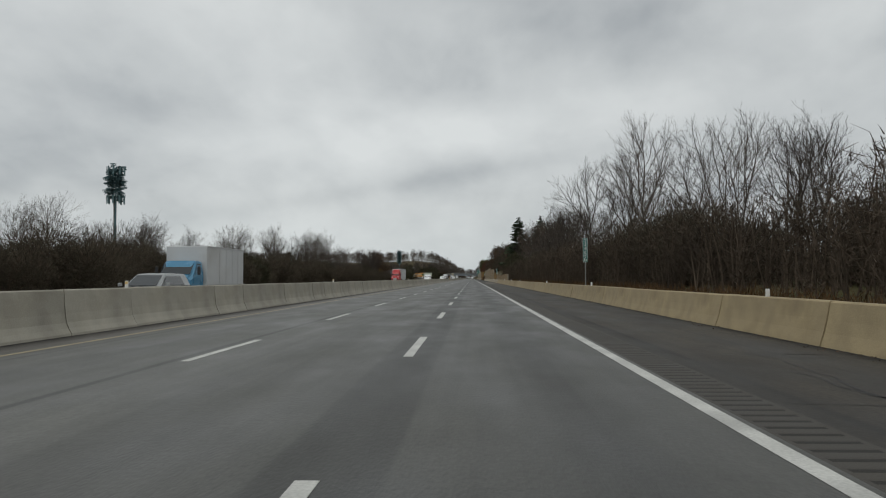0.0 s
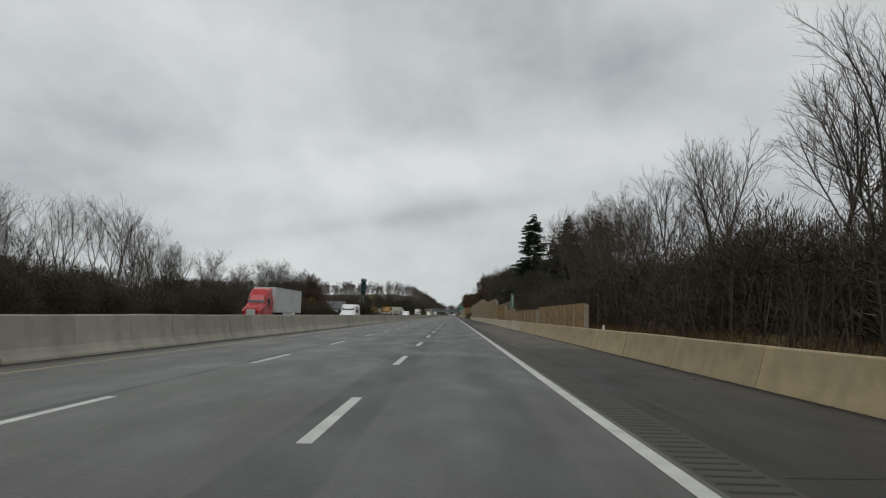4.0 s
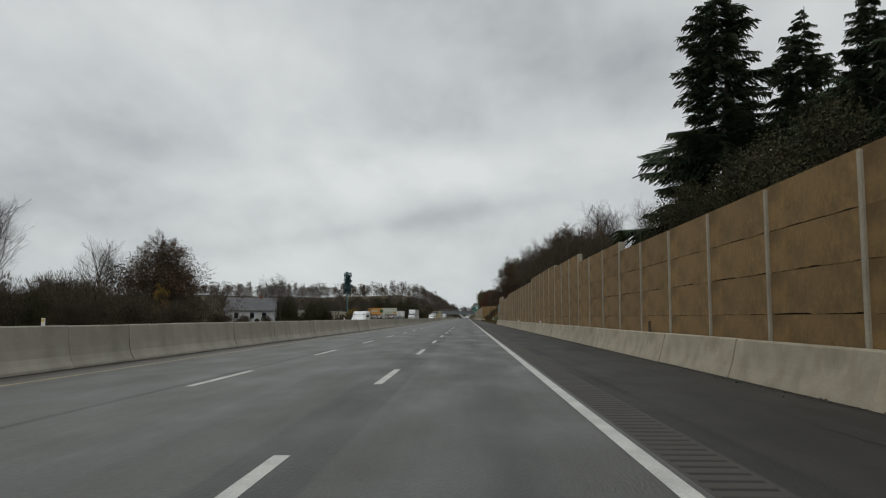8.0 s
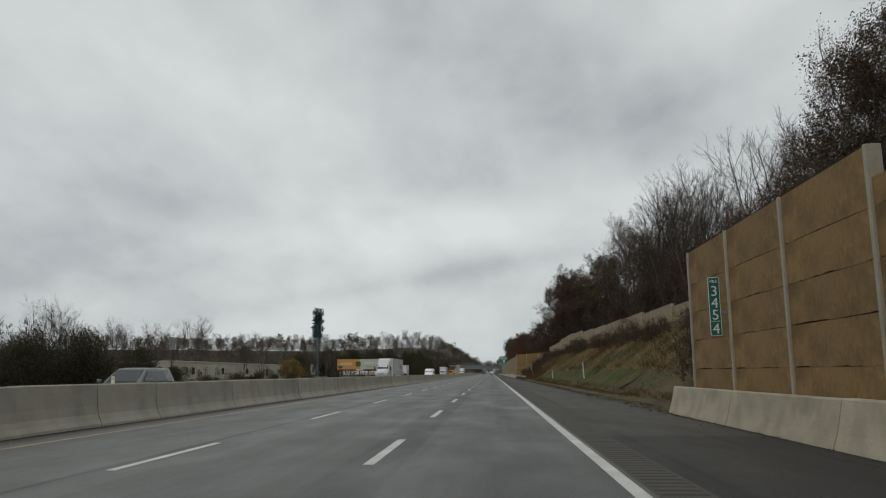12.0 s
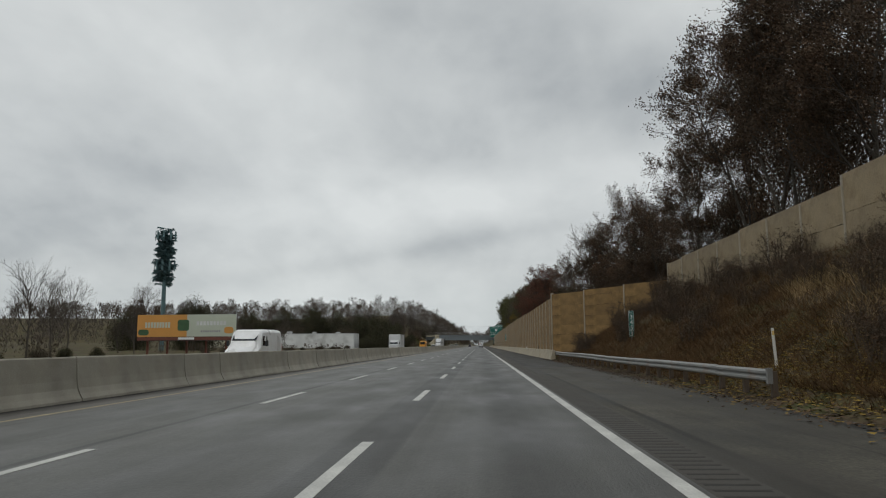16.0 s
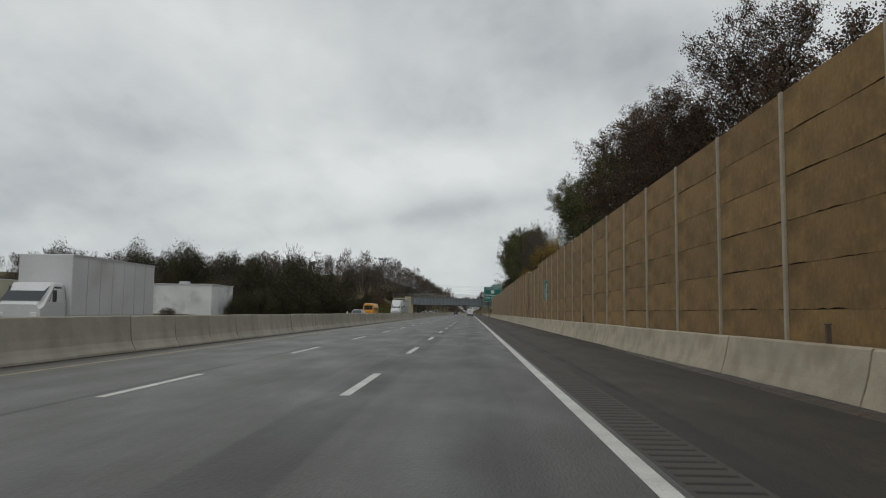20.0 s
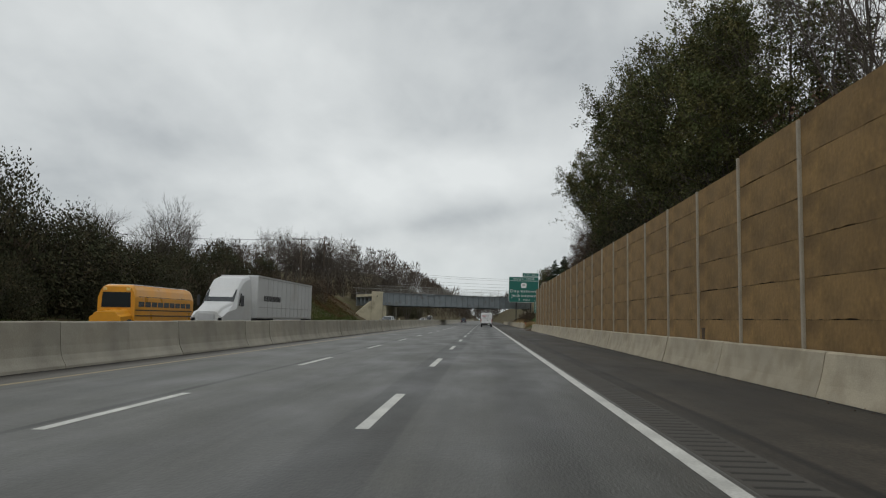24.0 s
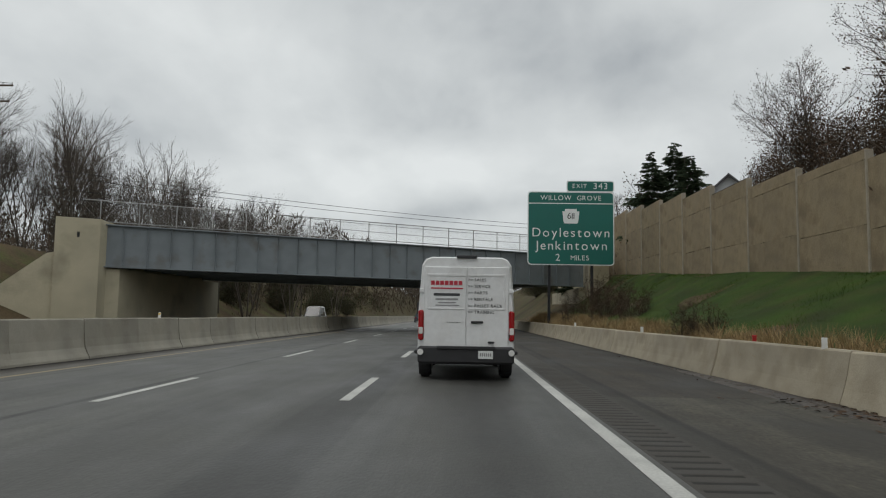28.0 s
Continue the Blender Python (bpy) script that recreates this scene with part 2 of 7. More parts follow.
M_PANEL = mat("tan_wall_panel", (0.248, 0.152, 0.057), 0.9, var=0.20, scale=0.7, grain=9, bump=0.5, tint=(0.180, 0.112, 0.043), piece=0.12, stain=(0.105, 0.066, 0.029))
M_PANEL_GREY = mat("buff_wall_panel", (0.29, 0.228, 0.142), 0.9, var=0.16, scale=0.9, grain=14, bump=0.6, tint=(0.25, 0.195, 0.118), piece=0.10, stain=(0.165, 0.125, 0.075))
# near-black colour that stands in for shade in the gaps between wall panels
M_JOINT_SHADE = mat("wall_core", (0.022, 0.015, 0.009), 0.95, var=0.3, scale=2)
M_POST = mat("concrete_post", (0.36, 0.32, 0.25), 0.8, var=0.15, scale=1.0, grain=30, tint=(0.31, 0.27, 0.20), piece=0.06)
M_GROUND = mat("winter_ground", (0.085, 0.062, 0.036), 0.95, var=0.4, scale=0.25, grain=6, bump=0.8, tint=(0.07, 0.075, 0.028), stain=(0.05, 0.034, 0.02), spec=0.15)
M_GRASS = mat("grass_green", (0.050, 0.105, 0.014), 0.9, var=0.35, scale=1.0, grain=20, tint=(0.075, 0.105, 0.022), island=0.3, spec=0.15)
M_STRAW = mat("straw_weeds", (0.36, 0.265, 0.14), 0.95, var=0.3, scale=1.0, grain=20, tint=(0.24, 0.16, 0.075), island=0.35, spec=0.15)
M_ROUGH = mat("rough_grass", (0.046, 0.082, 0.014), 0.95, var=0.3, scale=1.0, grain=20, tint=(0.085, 0.07, 0.028), island=0.35, spec=0.15)
M_DRY = mat("dry_weeds", (0.125, 0.074, 0.034), 0.95, var=0.3, scale=1.0, grain=20, tint=(0.085, 0.052, 0.027), island=0.35, spec=0.15)
M_BARK = mat("grey_bark", (0.088, 0.077, 0.064), 0.95, var=0.3, scale=1.5, grain=12, bump=0.8, spec=0.15)
M_TWIG = mat("bare_twigs", (0.084, 0.071, 0.060), 0.95, var=0.3, scale=0.5, grain=8, bump=0, piece=0.3, spec=0.15)
M_BRUSH = mat("bare_brush", (0.080, 0.062, 0.046), 0.95, var=0.3, scale=0.5, grain=8, bump=0, piece=0.3, island=0, spec=0.15)
M_LEAF_BROWN = mat("brown_leaves", (0.080, 0.058, 0.040), 0.85, var=0.35, scale=0.4, grain=8, bump=0, island=0.4, tint=(0.105, 0.064, 0.040), spec=0.15)
M_BRUSH_TWIG = mat("thicket_twigs", (0.086, 0.068, 0.050), 0.95, var=0.3, scale=0.5, grain=8, bump=0, tint=(0.062, 0.058, 0.040), island=0.45, spec=0.15)
M_LEAF_DARK = mat("dark_evergreen_leaves", (0.042, 0.046, 0.024), 0.85, var=0.35, scale=0.5, grain=8, bump=0, island=0.5, tint=(0.062, 0.050, 0.028), spec=0.15)
M_LEAF_GREEN = mat("olive_leaves", (0.070, 0.082, 0.032), 0.8, var=0.35, scale=0.4, grain=8, bump=0, island=0.4, tint=(0.118, 0.104, 0.040), spec=0.15)
M_LEAF_RED = mat("russet_leaves", (0.118, 0.058, 0.037), 0.85, var=0.35, scale=0.4, grain=8, bump=0, island=0.4, tint=(0.143, 0.058, 0.039), spec=0.15)
M_LEAF_GOLD = mat("ochre_leaves", (0.25, 0.168, 0.040), 0.85, var=0.3, scale=0.4, grain=8, bump=0, island=0.35, tint=(0.20, 0.14, 0.035), spec=0.15)
M_NEEDLE = mat("spruce_needles", (0.040, 0.061, 0.036), 0.85, var=0.35, scale=0.6, grain=9, bump=0, island=0.35, tint=(0.061, 0.076, 0.040), spec=0.15)
M_FAKE_NEEDLE = mat("plastic_needles", (0.095, 0.165, 0.175), 0.7, var=0.25, scale=0.6, grain=9, bump=0, island=0.3)
M_STEEL = mat("galvanised_steel", (0.27, 0.27, 0.26), 0.55, 0.4, var=0.15, scale=2, grain=40, bump=0.1, stain=(0.25, 0.2, 0.16))
M_GIRDER = mat("grey_girder_paint", (0.20, 0.225, 0.24), 0.6, var=0.12, scale=0.8, grain=20, bump=0.15, stain=(0.14, 0.13, 0.12), piece=0.05)
M_ABUT = mat("abutment_concrete", (0.46, 0.415, 0.30), 0.85, var=0.14, scale=0.5, grain=25, stain=(0.27, 0.24, 0.17))
M_DARK_METAL = mat("dark_metal", (0.03, 0.03, 0.032), 0.5, 0.5, var=0.15, scale=3, bump=0.1)
M_WOOD_POLE = mat("pole_wood", (0.10, 0.075, 0.055), 0.9, var=0.25, scale=2, grain=20, stretch=(1, 1, 0.1))
M_SIGN = mat("sign_green", (0.008, 0.135, 0.108), 0.45, var=0.05, scale=0.6, grain=20, bump=0.03)
M_SIGN_WHITE = mat("sign_white", (0.80, 0.82, 0.80), 0.45, var=0.03, scale=0.6, grain=20, bump=0.0)
M_ALU = mat("aluminium", (0.5, 0.5, 0.5), 0.45, 0.6, var=0.08, scale=2, bump=0.05)
M_PLASTIC_WHITE = mat("white_plastic", (0.75, 0.75, 0.72), 0.5, var=0.08, scale=6, bump=0.05)
M_BLACK = mat("black_rubber", (0.02, 0.02, 0.021), 0.75, var=0.2, scale=6, grain=40, bump=0.15)


# ---- mesh helpers ----
def mesh_object(name, bm, material, parent=None, label=""):
    me = bpy.data.meshes.new(name)
    bm.to_mesh(me)
    bm.free()
    for q in material if isinstance(material, (list, tuple)) else (material,):
        me.materials.append(q)
    ob = new(name, me)
    ob.parent = parent
    if label:
        ob["label"] = label
    return ob


part = mesh_object


def raw(name, verts, faces, material, parent=None, label=""):
    me = bpy.data.meshes.new(name)
    me.from_pydata(verts, [], faces)
    me.materials.append(material)
    ob = new(name, me)
    ob.parent = parent
    if label:
        ob["label"] = label
    return ob


def twin(ob, parent, m):
    """Another object on the same mesh."""
    o = new(ob.name.split(".")[0], ob.data)
    o.parent = parent
    o.matrix_local = m
    return o


def add_box(bm, x0, x1, y0, y1, z0, z1, bevel=0.0, m=None):
    vs = bmesh.ops.create_cube(bm, size=1.0, matrix=Matrix.Translation(((x0 + x1) / 2, (y0 + y1) / 2, (z0 + z1) / 2)) @ Matrix.Diagonal((abs(x1 - x0), abs(y1 - y0), abs(z1 - z0), 1)))["verts"]
    if bevel:
        es = list({e for v in vs for e in v.link_edges})
        r = bmesh.ops.bevel(bm, geom=es, offset=bevel, segments=1, affect="EDGES", profile=0.7)
        vs = list({v for f in r["faces"] for v in f.verts} | {v for v in vs if v.is_valid})
    if m is not None:
        bmesh.ops.transform(bm, matrix=m, verts=vs)
    return vs


def box(x0, x1, y0, y1, z0, z1, bevel=0.0):
    bm = bmesh.new()
    add_box(bm, x0, x1, y0, y1, z0, z1, bevel)
    return bm


def add_tube(bm, a, b, r0, r1=None, sides=8):
    a, b = Vector(a), Vector(b)
    r1 = r0 if r1 is None else r1
    m = Matrix.Translation((a + b) / 2) @ (b - a).to_track_quat("Z", "Y").to_matrix().to_4x4()
    return bmesh.ops.create_cone(bm, cap_ends=True, segments=sides, radius1=r0, radius2=r1, depth=(b - a).length, matrix=m)["verts"]


def tube(a, b, r0, r1=None, sides=8):
    bm = bmesh.new()
    add_tube(bm, a, b, r0, r1, sides)
    return bm


def profile_y(points, y0, y1):
    """A closed x-z outline drawn out from y0 to y1."""
    bm = bmesh.new()
    a = [bm.verts.new((x, y0, z)) for x, z in points]
    b = [bm.verts.new((x, y1, z)) for x, z in points]
    k = len(points)
    bm.faces.new(a[::-1])
    bm.faces.new(b)
    for i in range(k):
        bm.faces.new((a[i], a[(i + 1) % k], b[(i + 1) % k], b[i]))
    bmesh.ops.recalc_face_normals(bm, faces=bm.faces)
    return bm


def thing(name, label, category, at=(0, 0, 0), rz=0, group="", kind=""):
    ob = new(name)
    ob.empty_display_size = 0.2
    ob.matrix_world = pose(*at, 0, 0, rz)
    return tagged(ob, label, category, group, kind)


def smooth01(v, a, b):
    t = min(1.0, max(0.0, (v - a) / (b - a)))
    return t * t * (3 - 2 * t)


def lerp(x, table):
    """Piecewise linear through (x, value) pairs."""
    if x <= table[0][0]:
        return table[0][1]
    for (a, p), (b, q) in zip(table, table[1:]):
        if x <= b:
            return p + (q - p) * (x - a) / (b - a)
    return table[-1][1]


# ---- ground ----
WALL_X = 4.7
BASE_28 = [(855, 1.3), (876, 1.7), (910, 3.3), (946, 5.2), (960, 5.6)]


def right_profile(s):
    """(x, z) of the land on the near side of the carriageway at the station s."""
    bank = smooth01(s, 405, 425) * (1 - smooth01(s, 566, 580))
    late = smooth01(s, 852, 872)
    hill = smooth01(s, 240, 300) * (1 - smooth01(s, 395, 410))
    mid = smooth01(s, 576, 600) * (1 - late)
    rise = lerp(s, BASE_28)
    top = 1.2 * (1 - late) + 5.0 * hill + 4.5 * bank + 3.0 * mid + rise / 0.85 * late
    toe = 0.35 * (1 - bank) * (1 - late)
    return [(4.25, -0.03), (5.2, toe + 0.12 * bank + 0.1 * late), (6.5, 0.4 * (1 - late) + 0.35 * bank + 0.20 * rise * late + 0.9 * hill),
            (9.0, 0.7 * (1 - late) + 2.2 * bank + 0.48 * rise * late + 2.6 * hill), (12.6, top * 0.85 + 0.3 * bank), (17, top + 0.3), (30, top + 1.5), (60, top + 3), (140, top + 5), (400, 6), (1500, 8)]


def left_profile(s):
    up = smooth01(s, 862, 922)
    far = smooth01(s, 700, 860)
    ridge = 9 * smooth01(s, 1040, 1300)
    return [(-11.9, -0.03), (-27, 0.0), (-31, 0.1 + 2.2 * up), (-37, 0.2 + 6.0 * up), (-50, 0.3 + 6.6 * up + 1.0 * far), (-90, 0.5 + 7 * up + 2 * far + ridge * 0.5), (-200, 3 + ridge), (-500, 8 + ridge), (-1500, 14)]


def land(x, s):
    return plain_land(x, s) + 17.0 * lerp(s, [(1060, 0), (1180, 1), (5000, 1)]) * lerp(abs(x + 6), [(16, 0), (60, 1), (2000, 1)])


def plain_land(x, s):
    if x >= 4.25:
        return lerp(x, right_profile(s))
    if x <= -11.9:
        return lerp(-x, [(-a, b) for a, b in left_profile(s)])
    return -0.03


def make_ground():
    xs = [-1500, -700, -400, -200, -120, -90, -70, -60, -50, -44, -40, -37, -34, -31, -29, -27, -20, -11.9, 4.25, 4.8, 5.2, 5.8, 6.5, 7.5, 9, 10.5, 12.6, 14.5, 17, 20, 25, 30, 40, 60, 90, 140, 250, 450, 800, 1500]
    ys = [-900, -400, -200, -120] + [-80 + 5 * i for i in range(240)] + [1140, 1200, 1300, 1500, 1900, 2600, 4000]
    vs = []
    for y in ys:
        for x in xs:
            z = land(x, y)
            if x > 5.5 or x < -30:
                z += 0.18 * noise.noise((x * 0.35, y * 0.35, 0)) + (0.5 * noise.noise((x * 0.03, y * 0.03, 3)) if abs(x) > 18 else 0)
            vs.append((x, y, z))
    k = len(xs)
    fs = [(j * k + i, j * k + i + 1, (j + 1) * k + i + 1, (j + 1) * k + i) for j in range(len(ys) - 1) for i in range(k - 1)]
    ob = raw("ground", vs, fs, M_GROUND)
    for p in ob.data.polygons:
        p.use_smooth = True
    return tagged(ob, "brown winter ground with patches of dull grass", "ground", kind="structure")


make_ground()


# ---- road ----
def sheet(name, x0, x1, y0, y1, z, material, label, category, step=20.0, columns=4):
    ny = max(1, int((y1 - y0) / step))
    vs = [(x0 + (x1 - x0) * i / columns, y0 + (y1 - y0) * j / ny, z) for j in range(ny + 1) for i in range(columns + 1)]
    k = columns + 1
    fs = [(j * k + i, j * k + i + 1, (j + 1) * k + i + 1, (j + 1) * k + i) for j in range(ny) for i in range(columns)]
    return tagged(raw(name, vs, fs, material), label, category, kind="structure")


Y0, Y1 = -60.0, 1500.0
road = sheet("road", -11.2, 0.07, Y0, Y1, 0.0, M_ROAD, "worn grey motorway lanes with dark oil strips", "road")
for ya, yb, material, label in ((Y0, 160, M_SHOULDER, "dark brown patched asphalt shoulder"), (160, 236, M_SHOULDER_OLD, "old tan shoulder paving full of cracks"), (236, 396, M_SHOULDER_BLACK, "dark asphalt shoulder below the noise wall"),
                                (396, 552, M_SHOULDER_OLIVE, "olive-grey asphalt shoulder below the bank"), (552, 640, M_SHOULDER_BLACK, "dark asphalt shoulder with pale patches"), (640, 850, M_SHOULDER, "dark brown asphalt shoulder with worn patches"),
                                (850, 892, M_SHOULDER_OLIVE, "olive-grey asphalt shoulder beside the grass slope"), (892, Y1, M_SHOULDER, "dark brown patched shoulder towards the bridge")):
    sheet("road_shoulder", 0.73, 4.6, ya, yb, 0.0, material, label, "road shoulder")
left_shoulder = sheet("median_shoulder", -12.7, -11.2, Y0, Y1, 0.0, M_MEDIAN_STRIP, "narrow stained shoulder along the median barrier", "road shoulder")
far_road = sheet("opposite_road", -27.0, -12.7, Y0, Y1, -0.004, M_ROAD, "grey lanes of the opposite carriageway", "road")


def make_rumble():
    """Milled grooves, one every 0.3 m, along the edge of the shoulder; their slopes and floors are darker."""
    vs, fs, dark = [], [], []
    y = Y0
    while y < 960:
        for dy, z in ((0.0, 0.0), (0.17, 0.0), (0.19, -0.005), (0.28, -0.005)):
            for x in (0.07, 0.13, 0.68, 0.73):
                vs.append((x, y + dy, z if 0.1 < x < 0.7 else 0.0))
        y += 0.30
    rows = len(vs) // 4
    for j in range(rows - 1):
        for c in range(3):
            a = j * 4 + c
            fs.append((a, a + 1, a + 5, a + 4))
            dark.append(c == 1 and j % 4 in (1, 2))
    ob = raw("rumble_strip", vs, fs, M_RUMBLE)
    ob.data.materials.append(M_GROOVE)
    for p, d in zip(ob.data.polygons, dark):
        p.material_index = 1 if d else 0
    return tagged(ob, "milled rumble strip grooves in the shoulder", "rumble strip", kind="stuff")


make_rumble()
sheet("rumble_far", 0.07, 0.73, 960, Y1, 0.0, M_SHOULDER, "plain shoulder edge far ahead", "road shoulder", columns=1)
edge_line = sheet("edge_line", -0.20, -0.005, Y0, Y1, 0.004, M_WHITE_LINE, "solid white edge line", "road marking", columns=1)
yellow_line = sheet("yellow_line", -11.05, -10.91, Y0, Y1, 0.004, M_YELLOW_LINE, "faded yellow line beside the median", "road marking", columns=1)
far_edge = sheet("far_edge_line", -14.35, -14.2, Y0, Y1, 0.004, M_YELLOW_LINE, "faded yellow line of the opposite lanes", "road marking", columns=1)

DASH0 = 15.0


def gutter(label, x, half, y0, y1, seed):
    """A ragged line of black dirt in the angle between the pavement and a barrier's foot."""
    r = random.Random(seed)
    vs, fs = [], []
    n = int((y1 - y0) / 1.2)
    for i in range(n + 1):
        y = y0 + (y1 - y0) * i / n
        k = half * (0.55 + 0.6 * r.random() + (1.2 if r.random() < 0.05 else 0))
        vs += [(x - half * 0.9, y, 0.005), (x + k, y, 0.005)] if x < 0 else [(x - k, y, 0.005), (x + half * 0.9, y, 0.005)]
        if i:
            fs.append((2 * i - 2, 2 * i - 1, 2 * i + 1, 2 * i))
    return tagged(raw("gutter_dirt", vs, fs, M_GROOVE), label, "dirt", kind="stuff")


gutter("black dirt along the foot of the median barrier", -12.21, 0.10, Y0, 1000, 3)
gutter("black dirt along the foot of the tan roadside barrier", 4.21, 0.07, Y0, 199, 4)
gutter("black dirt along the foot of the pale roadside barrier", 4.16, 0.07, 199, 405, 5)
gutter("black dirt along the foot of the pale roadside barrier", 4.16, 0.07, 573, 860, 6)
gutter("black dirt along the foot of the last roadside barrier", 4.29, 0.09, 886, 1010, 7)

first = None
for lane_x, w in ((-LANE, 0.085), (-2 * LANE, 0.075)):
    for k in range(-6, 95):
        y = DASH0 + 12.192 * k - (0.75 if lane_x < -5 else 0)
        bm = box(-w, w, -2.15, 2.15, 0.0, 0.005) if first is None or first[0] != w else None
        if bm:
            ob = part("lane_dash", bm, M_WHITE_LINE, road)
            first = (w, ob)
            ob.matrix_local = pose(lane_x, y, 0)
        else:
            twin(first[1], road, pose(lane_x, y, 0))


# ---- barriers ----
MEDIAN_SHAPE = [(-0.33, 0.0), (0.33, 0.0), (0.32, 0.07), (0.25, 0.19), (0.19, 0.33), (0.155, 0.55), (0.115, 1.10), (0.095, 1.13), (-0.095, 1.13), (-0.115, 1.10), (-0.155, 0.55), (-0.19, 0.33), (-0.25, 0.19), (-0.32, 0.07)]
SIDE_SHAPE = [(-0.245, 0.0), (0.22, 0.0), (0.22, 0.86), (0.19, 0.89), (0.0, 0.89), (-0.03, 0.86), (-0.095, 0.52), (-0.155, 0.28), (-0.23, 0.06)]


def barrier_run(name, label, x, y0, y1, length, shape, material):
    run = thing(name, label, "barrier", (x, y0, 0), kind="structure")
    n = int((y1 - y0) / length)
    base = None
    for i in range(n):
        jog = 0.012 * math.sin(i * 2.3) + 0.01 * math.cos(i * 5.1)
        m = pose(jog, i * length, 0.008 * math.sin(i * 1.7), 0, 0, 0.12 * math.sin(i * 3.3))
        if base is None:
            base = part("barrier_segment", profile_y(shape, 0.014, length - 0.014), material, run)
            base.matrix_local = m
        else:
            twin(base, run, m)
    return run


def delineator(x, y, z, colour, label):
    t = thing("delineator", label, "delineator", (x, y, z), group="delineators on the barriers")
    part("stem", box(-0.05, 0.05, -0.012, 0.012, 0, 0.20, 0.004), M_PLASTIC_WHITE, t)
    part("reflector", box(-0.042, 0.042, -0.018, -0.012, 0.11, 0.18), colour, t)
    return t


M_REFLECT = mat("white_reflector", (0.8, 0.8, 0.78), 0.3, var=0.05, scale=9, bump=0)
M_AMBER = mat("amber_reflector", (0.75, 0.55, 0.2), 0.3, var=0.05, scale=9, bump=0)

barrier_run("median_barrier", "long grey concrete median barrier with stained joints", -12.55, -59.5, 1000, 3.5, MEDIAN_SHAPE, M_MEDIAN)
barrier_run("median_barrier_far", "grey concrete median barrier far ahead", -12.55, 989.5, 1490, 20, MEDIAN_SHAPE, M_MEDIAN)
barrier_run("roadside_barrier", "tan concrete roadside barrier, open joints", 4.48, -58.5, 199, 6.1, SIDE_SHAPE, M_BARRIER)
barrier_run("roadside_barrier", "pale concrete roadside barrier below the noise wall", 4.42, 197.8, 405.5, 6.1, SIDE_SHAPE, M_BARRIER_PALE)
barrier_run("roadside_barrier", "pale concrete roadside barrier below the tall noise wall", 4.42, 573, 860, 6.1, SIDE_SHAPE, M_BARRIER_PALE)
barrier_run("roadside_barrier", "pale concrete barrier beside the grass slope", 4.55, 885, 1012, 6.1, SIDE_SHAPE, M_BARRIER_PALE)

d0 = delineator(4.57, 18.0, 0.885, M_REFLECT, "small white delineator on the roadside barrier")
for y in (-8, 44, 70, 109, 133, 160, 208, 240, 318, 345, 612, 892, 905, 920):
    copy_thing(d0, pose(4.55, y, 0.885))
d1 = delineator(-12.55, 21.0, 1.125, M_AMBER, "small amber delineator on the median barrier")
for y in (53, 116, 175, 238, 272, 318, 400, 460, 700, 850, 905):
    copy_thing(d1, pose(-12.55, y, 1.125))


# ---- noise walls ----
BAY = 3.94
ROW = {"tan": 0.90, "buff": 2.4}
PANELS = {}


def panel_mesh(kind, w, hgt, k):
    """A wall panel with a slightly wavy lower edge and a rough face."""
    key = (kind, round(w, 2), round(hgt, 2), k)
    if key not in PANELS:
        rnd = random.Random(hash((round(w * 100), round(hgt * 100), k)) % 9999)
        vs, fs = [], []
        cols = 16
        for side, x in ((0, 0.0), (1, 0.12)):
            for j, z in enumerate((0.0, hgt)):
                for i in range(cols + 1):
                    sag = max(0.001, (0.000, 0.013, 0.006, 0.018)[k % 4] + 0.012 * math.sin(i * 0.7 + k * 2.1) + rnd.uniform(-0.016, 0.016))
                    vs.append((x, -w / 2 + w * i / cols, z + (sag if j == 0 else -0.004)))
        c = cols + 1
        for i in range(cols):
            fs.append((i, c + i, c + i + 1, i + 1))
            fs.append((2 * c + i, 2 * c + i + 1, 3 * c + i + 1, 3 * c + i))
            fs.append((c + i, 3 * c + i, 3 * c + i + 1, c + i + 1))
            fs.append((i, i + 1, 2 * c + i + 1, 2 * c + i))
        fs += [(0, 2 * c, 3 * c, c), (cols, c + cols, 3 * c + cols, 2 * c + cols)]
        me = bpy.data.meshes.new("wall_panel")
        me.from_pydata(vs, [], fs)
        me.materials.append(M_PANEL if kind == "tan" else M_PANEL_GREY)
        PANELS[key] = me
    return PANELS[key]


POSTS = {}


def post_mesh(hgt):
    key = round(hgt, 2)
    if key not in POSTS:
        bm = box(-0.06, 0.22, -0.06, 0.06, 0, hgt, 0.012)
        me = bpy.data.meshes.new("wall_post")
        bm.to_mesh(me)
        bm.free()
        me.materials.append(M_POST)
        POSTS[key] = me
    return POSTS[key]


# added dark sheets inside the walls, so that panel gaps read as shaded
SHADE_SHEETS = {}


def shade_sheet_mesh(w, hgt):
    key = (round(w, 2), round(hgt, 2))
    if key not in SHADE_SHEETS:
        bm = box(0.045, 0.075, -w / 2, w / 2, 0.02, hgt)
        me = bpy.data.meshes.new("wall_core")
        bm.to_mesh(me)
        bm.free()
        me.materials.append(M_JOINT_SHADE)
        SHADE_SHEETS[key] = me
    return SHADE_SHEETS[key]


